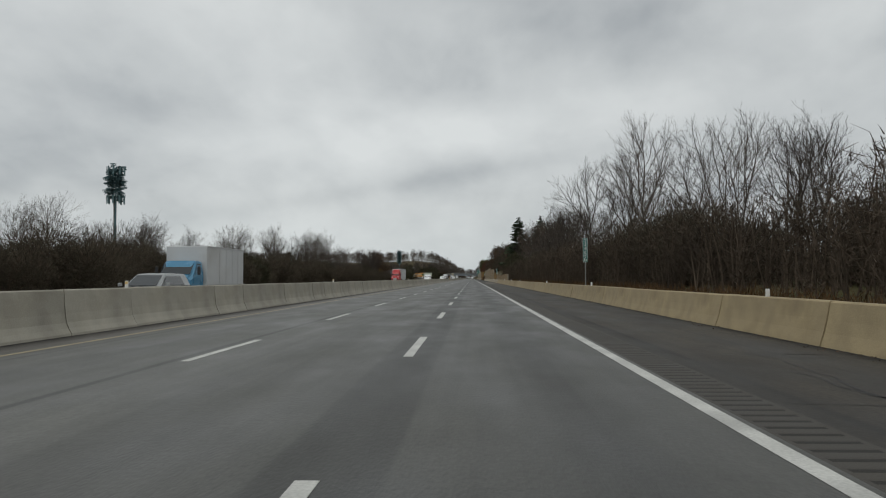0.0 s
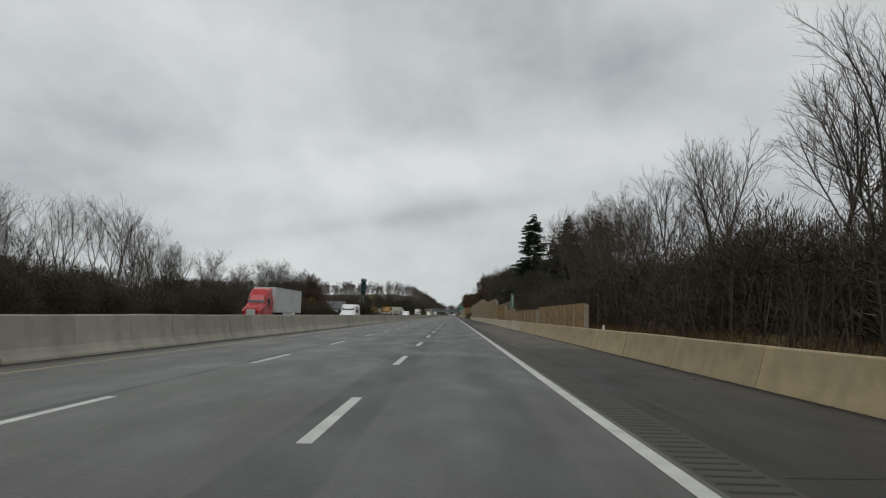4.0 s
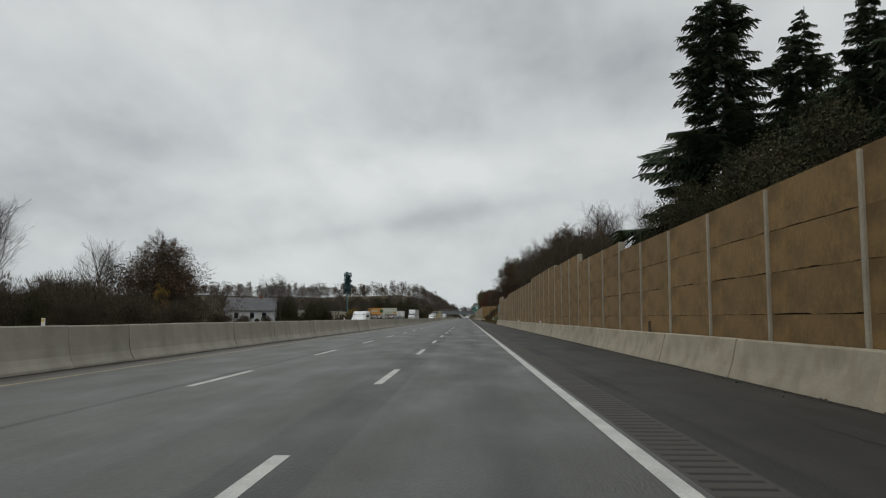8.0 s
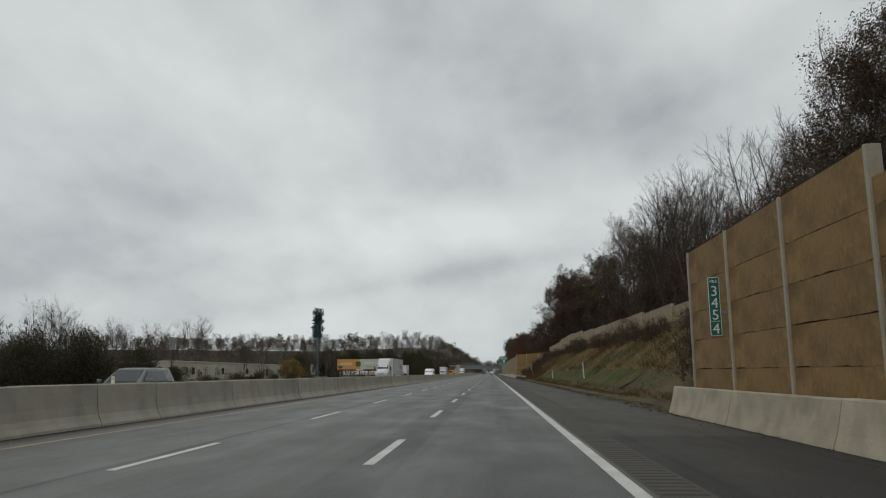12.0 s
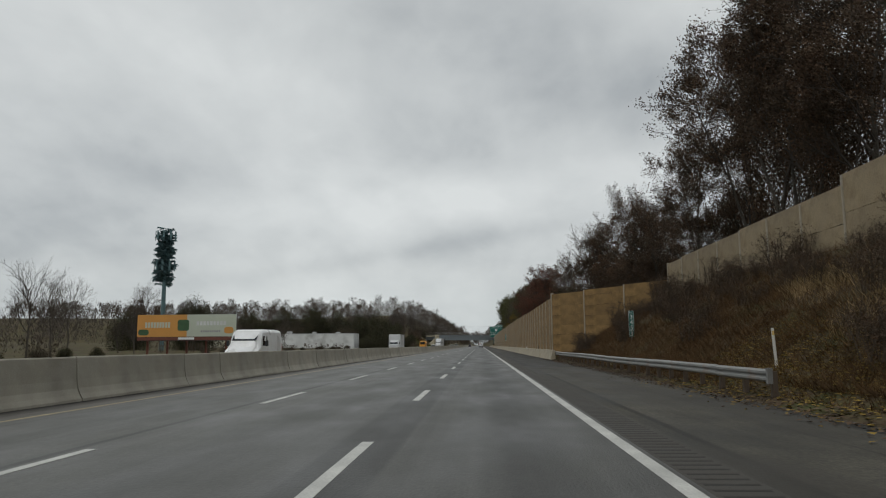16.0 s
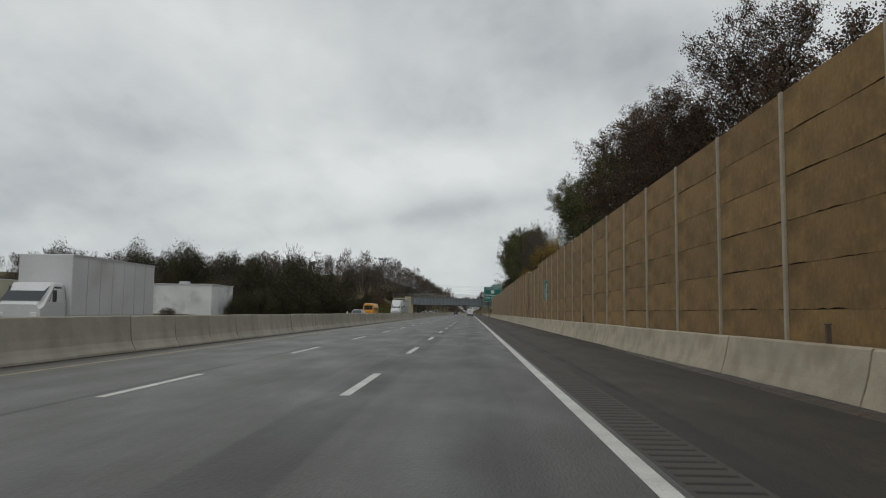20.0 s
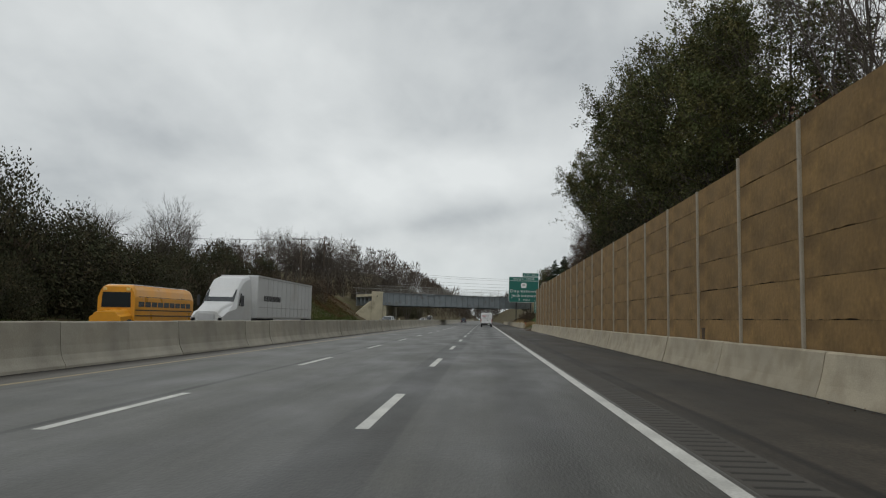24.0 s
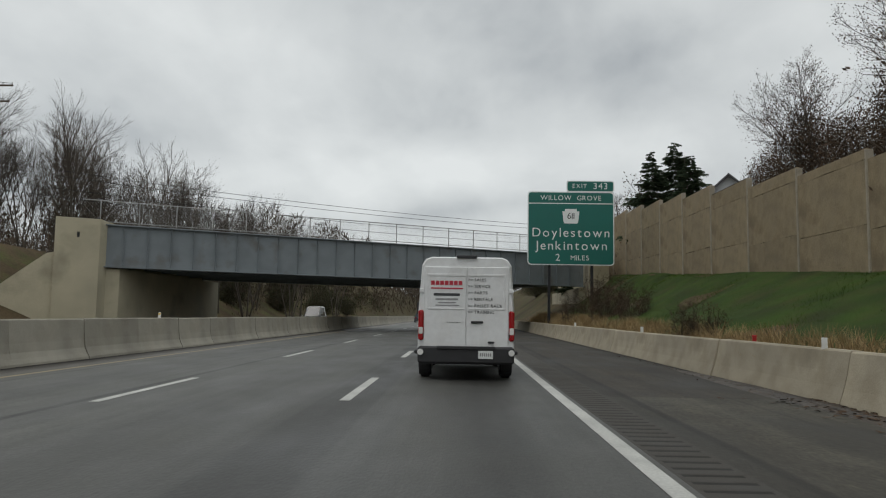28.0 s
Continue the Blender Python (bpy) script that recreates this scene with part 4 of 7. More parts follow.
def grow_tree(seed, height, spread=0.55, stems=1, density=1.0, leaf=0, leaf_size=0.16, leaf_mat=None, twig=0.009, fork=0.3):
    """A broad-leaved tree that forks again and again: trunk, rising leaders, limbs, branches, twigs; leaf: leaves on each twig."""
    w = Wood(seed)
    r = w.r
    height *= 0.88
    ratio = (0.0, 0.56, 0.54, 0.50)
    kids = (0, int(8 * density), int(7 * density), int(7 * density))

    def grow(p, d, length, r0, r1, level, where):
        steps = (8, 6, 4, 3, 2)[level]
        wander = (0.035, 0.085, 0.11, 0.13, 0.13)[level]
        lift = (0.0, 0.055, 0.06, 0.06, 0.05)[level]
        pts = [(Vector(p), r0)]
        d = Vector(d).normalized()
        for k in range(steps):
            d = (d + Vector((r.gauss(0, wander), r.gauss(0, wander), r.gauss(lift, wander * 0.6)))).normalized()
            q = pts[-1][0] + d * (length / steps)
            rr = r0 + (r1 - r0) * (k + 1) / steps
            w.seg[where].append((pts[-1][0], pts[-1][1], q, rr, (7, 5, 4, 3, 2)[level]))
            pts.append((q, rr))
        return pts

    def offshoot(d, angle, az):
        u = d.orthogonal().normalized()
        v = d.cross(u)
        return d * math.cos(angle) + (u * math.cos(az) + v * math.sin(az)) * math.sin(angle)

    def branch(p, d, length, r0, level):
        tip = (0.0, 0.035, 0.016, twig, twig * 0.35)[level]
        pts = grow(p, d, length, max(r0, tip * 1.2), tip, level, "crown")
        if level == 4:
            for e in range(leaf):
                w.leaf.append(pts[1 + (e % 2)][0] + Vector((r.gauss(0, 0.13), r.gauss(0, 0.13), r.gauss(0, 0.11))))
            return
        n = kids[level]
        az = r.uniform(0, 6.283)
        for c in range(n):
            g = 0.22 + 0.78 * (c + r.uniform(0.2, 1.0)) / n
            g = min(g, 0.999)
            f = g * (len(pts) - 1)
            k = int(f)
            base = pts[k][0].lerp(pts[k + 1][0], f - k)
            loc = (pts[k + 1][0] - pts[k][0]).normalized()
            az += 2.4 + r.uniform(-0.5, 0.5)
            ang = r.uniform(0.40, 0.85) * (1.15 - 0.45 * g) * (0.6 + spread * 0.7)
            branch(base, offshoot(loc, ang, az), length * ratio[level] * r.uniform(0.7, 1.25) * (1.25 - 0.55 * g), pts[k][1] * 0.55, level + 1)

    for s in range(stems):
        az0 = 6.283 * s / stems + r.uniform(-0.4, 0.4)
        tilt = r.uniform(0.12, 0.30) if stems > 1 else r.uniform(0, 0.06)
        tr = height * 0.0135 * (0.62 if stems > 1 else 1)
        top = height * (0.52 if stems == 1 else 0.60)
        pts = grow((math.cos(az0) * 0.2, math.sin(az0) * 0.2, -0.3), (math.cos(az0) * tilt, math.sin(az0) * tilt, 1), top, tr, tr * 0.5, 0, "trunk")
        low = fork * height / top
        n1 = 7 if stems == 1 else 3
        az = r.uniform(0, 6.283)
        for i in range(n1):
            g = min(low + (1.0 - low) * (i + 0.5 * r.random()) / (n1 - 1), 0.999)
            f = g * 8
            k = int(f)
            base = pts[k][0].lerp(pts[k + 1][0], f - k)
            az += 2.4 + r.uniform(-0.4, 0.4)
            last = i >= n1 - 3
            ang = r.uniform(0.18, 0.42) * (0.7 + spread * 0.6) if last else r.uniform(0.55, 0.85) * (0.6 + spread * 0.7)
            branch(base, offshoot(Vector((0, 0, 1)), ang, az), height * r.uniform(0.40, 0.47) * (1.0 if last else 0.82), pts[k][1] * (0.72 if last else 0.5), 1)
    return w.mesh("trunk", "trunk", M_BARK), w.mesh("crown", "crown", M_TWIG), w.leaves("leaves", leaf_mat, leaf_size) if leaf else None


def grow_bush(seed, height, material, stems=36, leaf=0, leaf_mat=None, leaf_size=0.12):
    """A thicket: many thin upright stems with flat twigs."""
    w = Wood(seed)
    r = w.r
    for s in range(stems):
        az, rad = r.uniform(0, 6.283), height * 0.46 * math.sqrt(r.random())
        base = (math.cos(az) * rad, math.sin(az) * rad, -0.15)
        d = (r.gauss(0, 0.10), r.gauss(0, 0.10), 1)
        hh = height * r.uniform(0.5, 1.0) * (1 - 0.2 * rad / height)
        q, _ = w.limb(base, d, hh, 0.030, 0.010, 0.06, 4, "trunk", 3)
        for b in range(10):
            k = r.randrange(0, 4)
            q2, _ = w.limb(q[k][0].lerp(q[k + 1][0], r.random()), (r.gauss(0, 0.5), r.gauss(0, 0.5), r.uniform(0.3, 1)), hh * r.uniform(0.14, 0.30), 0.016, 0.006, 0.12, 2, "crown", 2)
            for c in range(3):
                q3, _ = w.limb(q2[r.randrange(1, 3)][0], (r.gauss(0, 0.6), r.gauss(0, 0.6), r.uniform(0, 1)), hh * r.uniform(0.06, 0.14), 0.012, 0.004, 0.1, 1, "crown", 2)
                for e in range(leaf):
                    w.leaf.append(q3[1][0] + Vector((r.gauss(0, 0.12), r.gauss(0, 0.12), r.gauss(0, 0.12))))
    return w.mesh("stem_mass", "trunk", material), w.mesh("twig_mass", "crown", material), w.leaves("leaf_mass", leaf_mat, leaf_size) if leaf else None


def grow_mass(seed, height, width, material, leaf_mat, count, twiggy, leaf=0.095):
    """A dense many-lobed thicket or low round tree: stems, and a cloud of twigs or leaves that thins out at the rim."""
    w = Wood(seed)
    r = w.r
    lobes = []
    for i in range(11):
        a, q = i * 2.4 + r.uniform(-0.4, 0.4), width * 0.36 * math.sqrt((i + 0.4) / 11)
        top = height * (1 - 0.42 * (q / (width * 0.36)) ** 2) * r.uniform(0.80, 1.0)
        rad = width * r.uniform(0.15, 0.23)
        c = Vector((math.cos(a) * q, math.sin(a) * q, max(top - rad, rad * 0.4)))
        lobes.append((c, rad, top))
        pts, _ = w.limb((c.x * 0.25, c.y * 0.25, -0.2), (c.x * 0.75, c.y * 0.75, c.z), c.length * 0.95, 0.09, 0.03, 0.08, 5, "trunk", 5)
        for b in range(16):
            p = pts[r.randrange(2, 6)][0]
            q1, _ = w.limb(p, (r.gauss(0, 0.6), r.gauss(0, 0.6), r.uniform(0.2, 1)), rad * r.uniform(0.8, 1.5), 0.022, 0.006, 0.12, 3, "crown", 3)
    vs, fs = [], []
    for i in range(count):
        c, rad, top = lobes[r.randrange(11)]
        d = Vector((r.gauss(0, 1), r.gauss(0, 1), r.gauss(0, 1))).normalized()
        p = c + d * rad * (r.random() ** 0.4) * (1.0 + 0.22 * r.gauss(0, 1) * (r.random() < 0.35))
        if r.random() < 0.55:
            p.z = c.z * r.random() + p.z - c.z
        if p.z < 0.02:
            p.z = r.uniform(0.02, height * 0.4)
        o = len(vs)
        if twiggy:
            e = (d * 0.7 + Vector((r.gauss(0, 0.45), r.gauss(0, 0.45), r.uniform(0.2, 1.2)))).normalized() * r.uniform(0.22, 0.62)
            t = e.orthogonal().normalized()
            t = (t * math.cos(i) + e.normalized().cross(t) * math.sin(i)) * r.uniform(0.010, 0.026)
            quad = (p - t, p + t, p + e + t * 0.2, p + e - t * 0.2)
        else:
            k = leaf * r.uniform(0.63, 1.37)
            a = Vector((r.gauss(0, 1), r.gauss(0, 1), r.gauss(0, 1))).normalized()
            b = a.orthogonal().normalized() * k
            f = a.cross(b).normalized() * k * 0.6
            quad = (p - b, p + f, p + b, p - f)
        vs += [tuple(q) for q in quad]
        fs.append((o, o + 1, o + 2, o + 3))
    me = bpy.data.meshes.new("foliage")
    me.from_pydata(vs, [], fs)
    me.materials.append(leaf_mat)
    return w.mesh("stem_mass", "trunk", material), w.mesh("branch_mass", "crown", material), me


def grow_spruce(seed, height, radius, material, start=0.08, cone=True, levels=26, droop=0.25, per=9):
    """Whorls of drooping branches that carry flat sprays of needles."""
    w = Wood(seed)
    r = w.r
    w.limb((0, 0, -0.3), (0, 0, 1), height, height * 0.014, 0.03, 0.012, 8, "trunk", 7)
    vs, fs = [], []
    for k in range(levels):
        f = start + (0.985 - start) * (k + r.uniform(-0.3, 0.3)) / levels
        z = height * f
        rad = radius * (((1 - f) ** 0.80 + 0.035) * r.uniform(0.50, 1.15) if cone else r.uniform(0.65, 1.0))
        for b in range(per):
            if r.random() < 0.10:
                continue
            az = r.uniform(0, 6.283)
            ln = rad * r.uniform(0.6, 1.15)
            out = Vector((math.cos(az), math.sin(az), 0))
            side = Vector((-out.y, out.x, 0))
            p0 = Vector((0, 0, z + r.uniform(-0.8, 0.8) * height / levels))
            p1 = p0 + out * ln * 0.55 + Vector((0, 0, -droop * ln * 0.55))
            p2 = p0 + out * ln + Vector((0, 0, -droop * ln * 0.75))
            w.seg["crown"].append((p0, 0.035, p1, 0.022, 3))
            w.seg["crown"].append((p1, 0.022, p2, 0.008, 3))
            n = 12 + int(ln * 8)
            for i in range(n):
                g = 0.12 + 0.88 * i / n
                c = p0.lerp(p1, g / 0.55) if g < 0.55 else p1.lerp(p2, (g - 0.55) / 0.45)
                for sgn in (1, -1):
                    sp = ln * (0.30 - 0.20 * g) * r.uniform(0.5, 1.4) + 0.10
                    e = c + side * (sgn * sp) + out * sp * r.uniform(0.3, 0.9) + Vector((0, 0, -sp * r.uniform(0.1, 0.9)))
                    t = out * (0.030 + 0.013 * ln) * r.uniform(0.7, 1.3)
                    o = len(vs)
                    up = Vector((0, 0, r.uniform(0.03, 0.09)))
                    for q in (c - t * 0.6, c + t * 0.8 + up, e + t * 0.2, e - t * 0.2 - up):
                        vs.append((q.x, q.y, q.z))
                    fs.append((o, o + 1, o + 2, o + 3))
    me = bpy.data.meshes.new("needles")
    me.from_pydata(vs, [], fs)
    me.materials.append(material)
    return w.mesh("trunk", "trunk", M_BARK), w.mesh("branches", "crown", M_BARK), me


def plant(name, meshes, names, label, category, x, y, scale=1.0, rz=0.0, z=None, group="", squash=1.0):
    t = thing(name, label, category, (x, y, (land(x, y) if z is None else z) - 0.05), 0, group)
    for me, nm in zip(meshes, names):
        if me is not None:
            o = new(nm, me)
            o.parent = t
            if nm.endswith("_mass"):
                tagged(o, kind="stuff")
            o.matrix_local = Matrix.Rotation(radians(rz), 4, "Z") @ Matrix.Diagonal((scale * squash, scale * squash, scale, 1))
    return t


BARE = [grow_tree(11 + i, 16, 0.5 + 0.08 * (i % 3), 1 + (i in (2, 4)) * 3, 1.0 if i not in (2, 4) else 0.9, twig=0.008, fork=0.22 + 0.05 * (i % 3)) for i in range(6)]
SPARSE_LEAF = [grow_tree(31 + i, 15, 0.7, 1, 1.0, 3, 0.055, M_LEAF_BROWN) for i in range(2)]
BROWN_LEAF = [grow_tree(41 + i, 14, 0.85, 1 + 2 * i, 1.0, 19, 0.058, M_LEAF_BROWN, 0.010, 0.18) for i in range(2)]
OLIVE = [grow_tree(51 + i, 16, 0.75, 1 + 2 * i, 1.0, 15, 0.075, M_LEAF_GREEN, 0.010, 0.18) for i in range(2)]
RUSSET = [grow_tree(61, 13, 0.8, 1, 1.0, 17, 0.052, M_LEAF_RED, 0.010, 0.2)]
GOLD = [grow_tree(66, 6, 0.7, 1, 0.9, 12, 0.045, M_LEAF_GOLD, 0.006, 0.15)]
SPRUCE = [grow_spruce(71 + i, 22, 8.2 - 0.6 * i, M_NEEDLE, levels=36, per=10, droop=0.16) for i in range(2)]
BUSH = [grow_bush(81 + i, 4.5, M_BRUSH, 42) for i in range(4)]
BUSH_LEAF = [grow_bush(91 + i, 3.5, M_BRUSH, 30, 5, M_LEAF_BROWN, 0.045) for i in range(2)]
THICKET = [grow_mass(111 + i, 7.0, 10.0, M_BRUSH, M_BRUSH_TWIG, 15000, True) for i in range(3)]
DARK_MASS = [grow_mass(121 + i, 7.0, 8.5, M_BARK, M_LEAF_DARK, 21000, False, 0.075) for i in range(2)]
BROWN_MASS = [grow_mass(131 + i, 10.0, 9.5, M_BARK, M_LEAF_BROWN, 30000, False, 0.066) for i in range(2)]
GOLD_MASS = grow_mass(141, 6.0, 6.5, M_BARK, M_LEAF_GOLD, 12000, False, 0.06)
TREE_PARTS, SPRUCE_PARTS, BUSH_PARTS = ("trunk", "crown", "foliage"), ("trunk", "branch_mass", "foliage"), ("stem_mass", "twig_mass", "foliage")
rt = random.Random(5)


def pick(kinds, x, y):
    """One of the kinds and a turn, settled by the place alone."""
    q = random.Random(int(x * 31 + 5000) * 7919 + int(y * 17))
    return kinds[q.randrange(len(kinds))], q.uniform(0, 360)



def bare(x, y, height, k=None, label="bare grey deciduous tree beside the motorway"):
    kind, turn = pick(BARE if k is None else BARE[k:k + 1], x, y)
    return plant("bare_tree", kind, TREE_PARTS, label, "tree", x, y, height / 16, turn, group="bare roadside trees")


def leafy(kind, nominal, x, y, height, label):
    meshes, turn = pick(kind, x, y)
    return plant("leafy_tree", meshes, TREE_PARTS, label, "tree", x, y, height / nominal, turn, group="trees with autumn leaves")


def spruce(x, y, height, label="tall dark green spruce"):
    return plant("spruce", SPRUCE[rt.randrange(2)], SPRUCE_PARTS, label, "tree", x, y, height / 22, rt.uniform(0, 360), group="spruces")


def bush(x, y, height, kind=None, label="dense dark bare thicket shrub", squash=1.2):
    k = kind or BUSH
    return plant("shrub", k[rt.randrange(len(k))], BUSH_PARTS, label, "shrub", x, y, height / (4.5 if k is BUSH else 3.5), rt.uniform(0, 360), group="thicket shrubs", squash=squash)


def thicket(x, y, height, label="dense dull brown thicket beside the motorway", squash=1.0):
    return plant("thicket", THICKET[rt.randrange(3)], ("stem_mass", "branch_mass", "twig_mass"), label, "thicket", x, y, height / 7, rt.uniform(0, 360), group="roadside thickets", squash=squash)


def dark_mass(x, y, height, label="dark evergreen bushy tree beside the motorway", squash=0.9):
    return plant("evergreen_tree", DARK_MASS[rt.randrange(2)], ("stem_mass", "branch_mass", "foliage"), label, "tree", x, y, height / 7, rt.uniform(0, 360), group="evergreen trees", squash=squash)


def brown_mass(x, y, height, label, squash=1.0):
    return plant("leafy_tree", BROWN_MASS[rt.randrange(2)], ("stem_mass", "branch_mass", "foliage"), label, "tree", x, y, height / 10, rt.uniform(0, 360), group="trees with autumn leaves", squash=squash)


# woods along the open first stretch
for y, x, hgt in ((107, 13.5, 8.5), (100, 15, 7), (115, 15.5, 11), (122, 14, 12), (93, 15.5, 7), (78, 13.5, 15), (70, 13.5, 16), (61, 19, 13), (54, 14, 11), (46, 18, 10), (38, 14, 8.5), (28, 18, 9), (18, 14, 8), (6, 17, 8),
                  (131, 14.5, 13.5), (138, 18, 14), (145, 14.5, 14), (153, 17, 15), (157, 15, 14), (166, 18, 15), (175, 15, 13), (185, 19, 15), (194, 15, 12), (126, 25, 15), (163, 27, 16), (203, 20, 16), (211, 15, 12), (218, 21, 16)):
    bare(x, y, hgt)
bare(11.5, 86, 15.5, 0)
for y, x, hgt in ((226, 16, 16), (233, 21, 18), (241, 17, 16), (249, 22, 18)):
    leafy(SPARSE_LEAF, 15, x, y, hgt, "tall tree with a few brown leaves still on it")
for i in range(56):
    y = -12 + 4.7 * i
    bush(rt.uniform(9.3, 11.0), y, rt.uniform(3.8, 5.2))
    bush(rt.uniform(13, 18), y + 2, rt.uniform(4.6, 6.2), None, "dense dark bare thicket shrub", 1.4)
for y, x, hgt in ((206, 12, 5), (217, 13, 5), (228, 12, 5.5), (238, 13, 6.5), (252, 13, 7.5), (262, 14, 8)):
    dark_mass(x, y, hgt, "dark evergreen shrub behind the noise wall", 0.85)
for i in range(24):
    thicket(rt.uniform(11.5, 14.5), 22 + 8.6 * i, rt.uniform(5.2, 6.8) * (0.75 if i < 3 else 1), "dense dark thicket behind the barrier")
for y, x, hgt in ((217, 15.5, 8), (225, 16, 8.5), (222, 14, 5), (231, 13, 5.5), (240, 15, 6.5), (249, 13, 6.5), (258, 15, 7.5), (267, 13, 8), (276, 15, 8), (286, 14, 7.5), (295, 15, 7), (303, 13, 6)):
    dark_mass(x, y, hgt, "dark evergreen thicket behind the noise wall", 0.85)
for y, x, hgt in ((150, 12.5, 5.5), (166, 13, 6), (181, 12, 6), (196, 13.5, 6.5), (209, 13, 6)):
    dark_mass(x, y, hgt, "dark evergreen bushy tree among bare thickets", 0.8)
for x, y, hgt in ((17.0, 307.8, 20.6), (27, 316, 21.0), (34, 312, 18.5), (24, 300, 16), (19, 285, 13), (25, 279, 13), (31, 290, 15)):
    spruce(x, y, hgt)
for y, x, hgt in ((262, 19, 18), (270, 24, 19), (281, 30, 17), (268, 16, 14)):
    bare(x, y, hgt, None, "tall bare tree between the spruces")
# hill behind the tall wall
for i in range(46):
    y = 350 + 3.3 * i
    bare(rt.uniform(16.5, 28), y, rt.uniform(9, 11) if y < 398 else rt.uniform(12, 15) if y < 432 else rt.uniform(13, 17))
for i in range(34):
    y = 338 + 4.6 * i
    bush(rt.uniform(10, 14) if y < 396 else rt.uniform(16.5, 20), y, rt.uniform(3.2, 4.2) if y < 396 else rt.uniform(5, 7.5))
for i in range(11):
    thicket(rt.uniform(12.5, 15) if i < 7 else rt.uniform(19.5, 22), 344 + 8.5 * i, rt.uniform(7, 9) if i < 7 else rt.uniform(8, 10), "dense bare thicket on the hill behind the noise wall", 0.75)
for y, x, hgt in ((372, 13, 8.5), (386, 14, 9.5), (401, 19.5, 9.5), (412, 20, 9), (424, 20, 9), (446, 19.5, 8), (470, 19.5, 8), (488, 20, 9), (500, 20, 9)):
    dark_mass(x, y, hgt, "dark dense tree behind the wall on the hill", 0.9)
for i in range(7):
    brown_mass(rt.uniform(15, 17.5), 352 + 8.5 * i, rt.uniform(7.0, 8.5), "dense dark brown-leaved tree on the hill behind the wall", 0.8)
for y, x, hgt in ((398, 14.5, 9.5), (408, 16.5, 10.5)):
    dark_mass(x, y, hgt, "dark dense tree behind the wall end", 0.75)
for y, x, hgt in ((407.5, 7.4, 2.0), (410, 8.6, 2.6), (413, 8.0, 2.2), (416.5, 9.4, 2.4)):
    bush(x, y, hgt, BUSH_LEAF, "brown weedy shrub beside the wall end", 1.4)
for i in range(9):
    brown_mass(rt.uniform(17.5, 19.5), 418 + 9.5 * i, rt.uniform(8.0, 10.0), "dense dark brown-leaved tree above the bank wall", 0.8)
for i in range(14):
    thicket(rt.uniform(19.5, 22), 440 + 10 * i, rt.uniform(5, 7), "dense brown thicket above the bank wall", 0.75)
for y, x, hgt, k in ((401, 17.5, 16.5, 2), (407, 19, 17, 4), (413, 17.5, 16, 2), (420, 19.5, 16, 4)):
    leafy(BROWN_LEAF if k == 2 else SPARSE_LEAF, 14, x, y, hgt * 0.9, "tall tree with thin dark brown leaves behind the wall end")
for y, x, hgt in ((404, 21, 12.5), (414, 22, 12)):
    thicket(x, y, hgt, "dense bare thicket on the hill behind the wall end", 0.62)
for y, x, hgt in ((466, 18, 17), (478, 17, 17), (490, 19, 18)):
    leafy(SPARSE_LEAF, 15, x, y, hgt, "tree with thin brown foliage above the bank wall")
for y, x, hgt in ((514, 19, 17), (505, 18, 16), (524, 18, 17)):
    leafy(OLIVE if y == 514 else BROWN_LEAF, 16, x, y, hgt, "full dark leafy tree above the bank wall")
for y, x, hgt in ((541, 17, 16.5), (549, 16.5, 18), (560, 18.5, 18), (571, 17, 16), (582, 16, 15)):
    leafy(BROWN_LEAF, 14, x, y, hgt, "spreading tree with brown withered leaves")
for y, x, hgt in ((547, 20.5, 14.5), (557, 20.5, 14), (568, 20, 12)):
    brown_mass(x, y, hgt, "dense brown-leaved crown above the bank wall", 0.62)
for y, x, hgt in ((668, 12, 12), (684, 12.5, 12)):
    brown_mass(x, y, hgt, "dense brown-leaved tree behind the noise wall", 0.7)
for y, x, hgt in ((587, 15, 15.5), (595, 13, 13)):
    leafy(BROWN_LEAF, 14, x, y, hgt, "spreading brown-leaved tree behind the wall corner")
brown_mass(16.5, 589, 15, "dense brown-leaved crown behind the wall corner", 0.6)
brown_mass(13.5, 597, 11, "dense brown-leaved crown behind the wall corner", 0.6)
brown_mass(10.2, 638, 13.0, "dense brown-leaved tree behind the noise wall", 0.45)
brown_mass(11.5, 652, 11.0, "dense brown-leaved tree behind the noise wall", 0.6)
for y, x, hgt in ((604, 12, 15), (612, 14, 15)):
    bare(x, y, hgt)
for y, x, hgt in ((636, 9.6, 14.8), (646, 10, 12.5)):
    leafy(RUSSET, 13, x, y, hgt, "russet-leaved tree behind the noise wall")
for y, x, hgt in ((624, 12, 12), (655, 12, 12), (668, 12, 13), (681, 11, 13), (693, 12, 14), ):
    leafy(BROWN_LEAF, 14, x, y, hgt, "tree with withered brown leaves behind the noise wall")
for y, x, hgt in ((704, 11.5, 15.0), (714, 13, 15.5), (724, 12.5, 14), (735, 13, 11)):
    leafy(OLIVE, 16, x, y, hgt, "dark olive-leaved tree behind the noise wall")
for y, x, hgt in ((755, 10, 12), (763, 12, 11), (744, 13, 9)):
    leafy(GOLD, 6, x, y, hgt, "ochre-leaved small tree behind the noise wall")
for y, x, hgt in ((772, 12, 16), (780, 11, 16), (788, 13, 16), (838, 11, 14), (846, 12, 13)):
    bare(x, y, hgt)
for y, x, hgt in ((796, 11.5, 17), (803, 12, 18), (810, 11.2, 18.5), (818, 12, 18), (829, 12, 17), (838, 11.3, 16.5)):
    leafy(OLIVE, 16, x, y, hgt, "tall olive-green tree leaning over the noise wall")
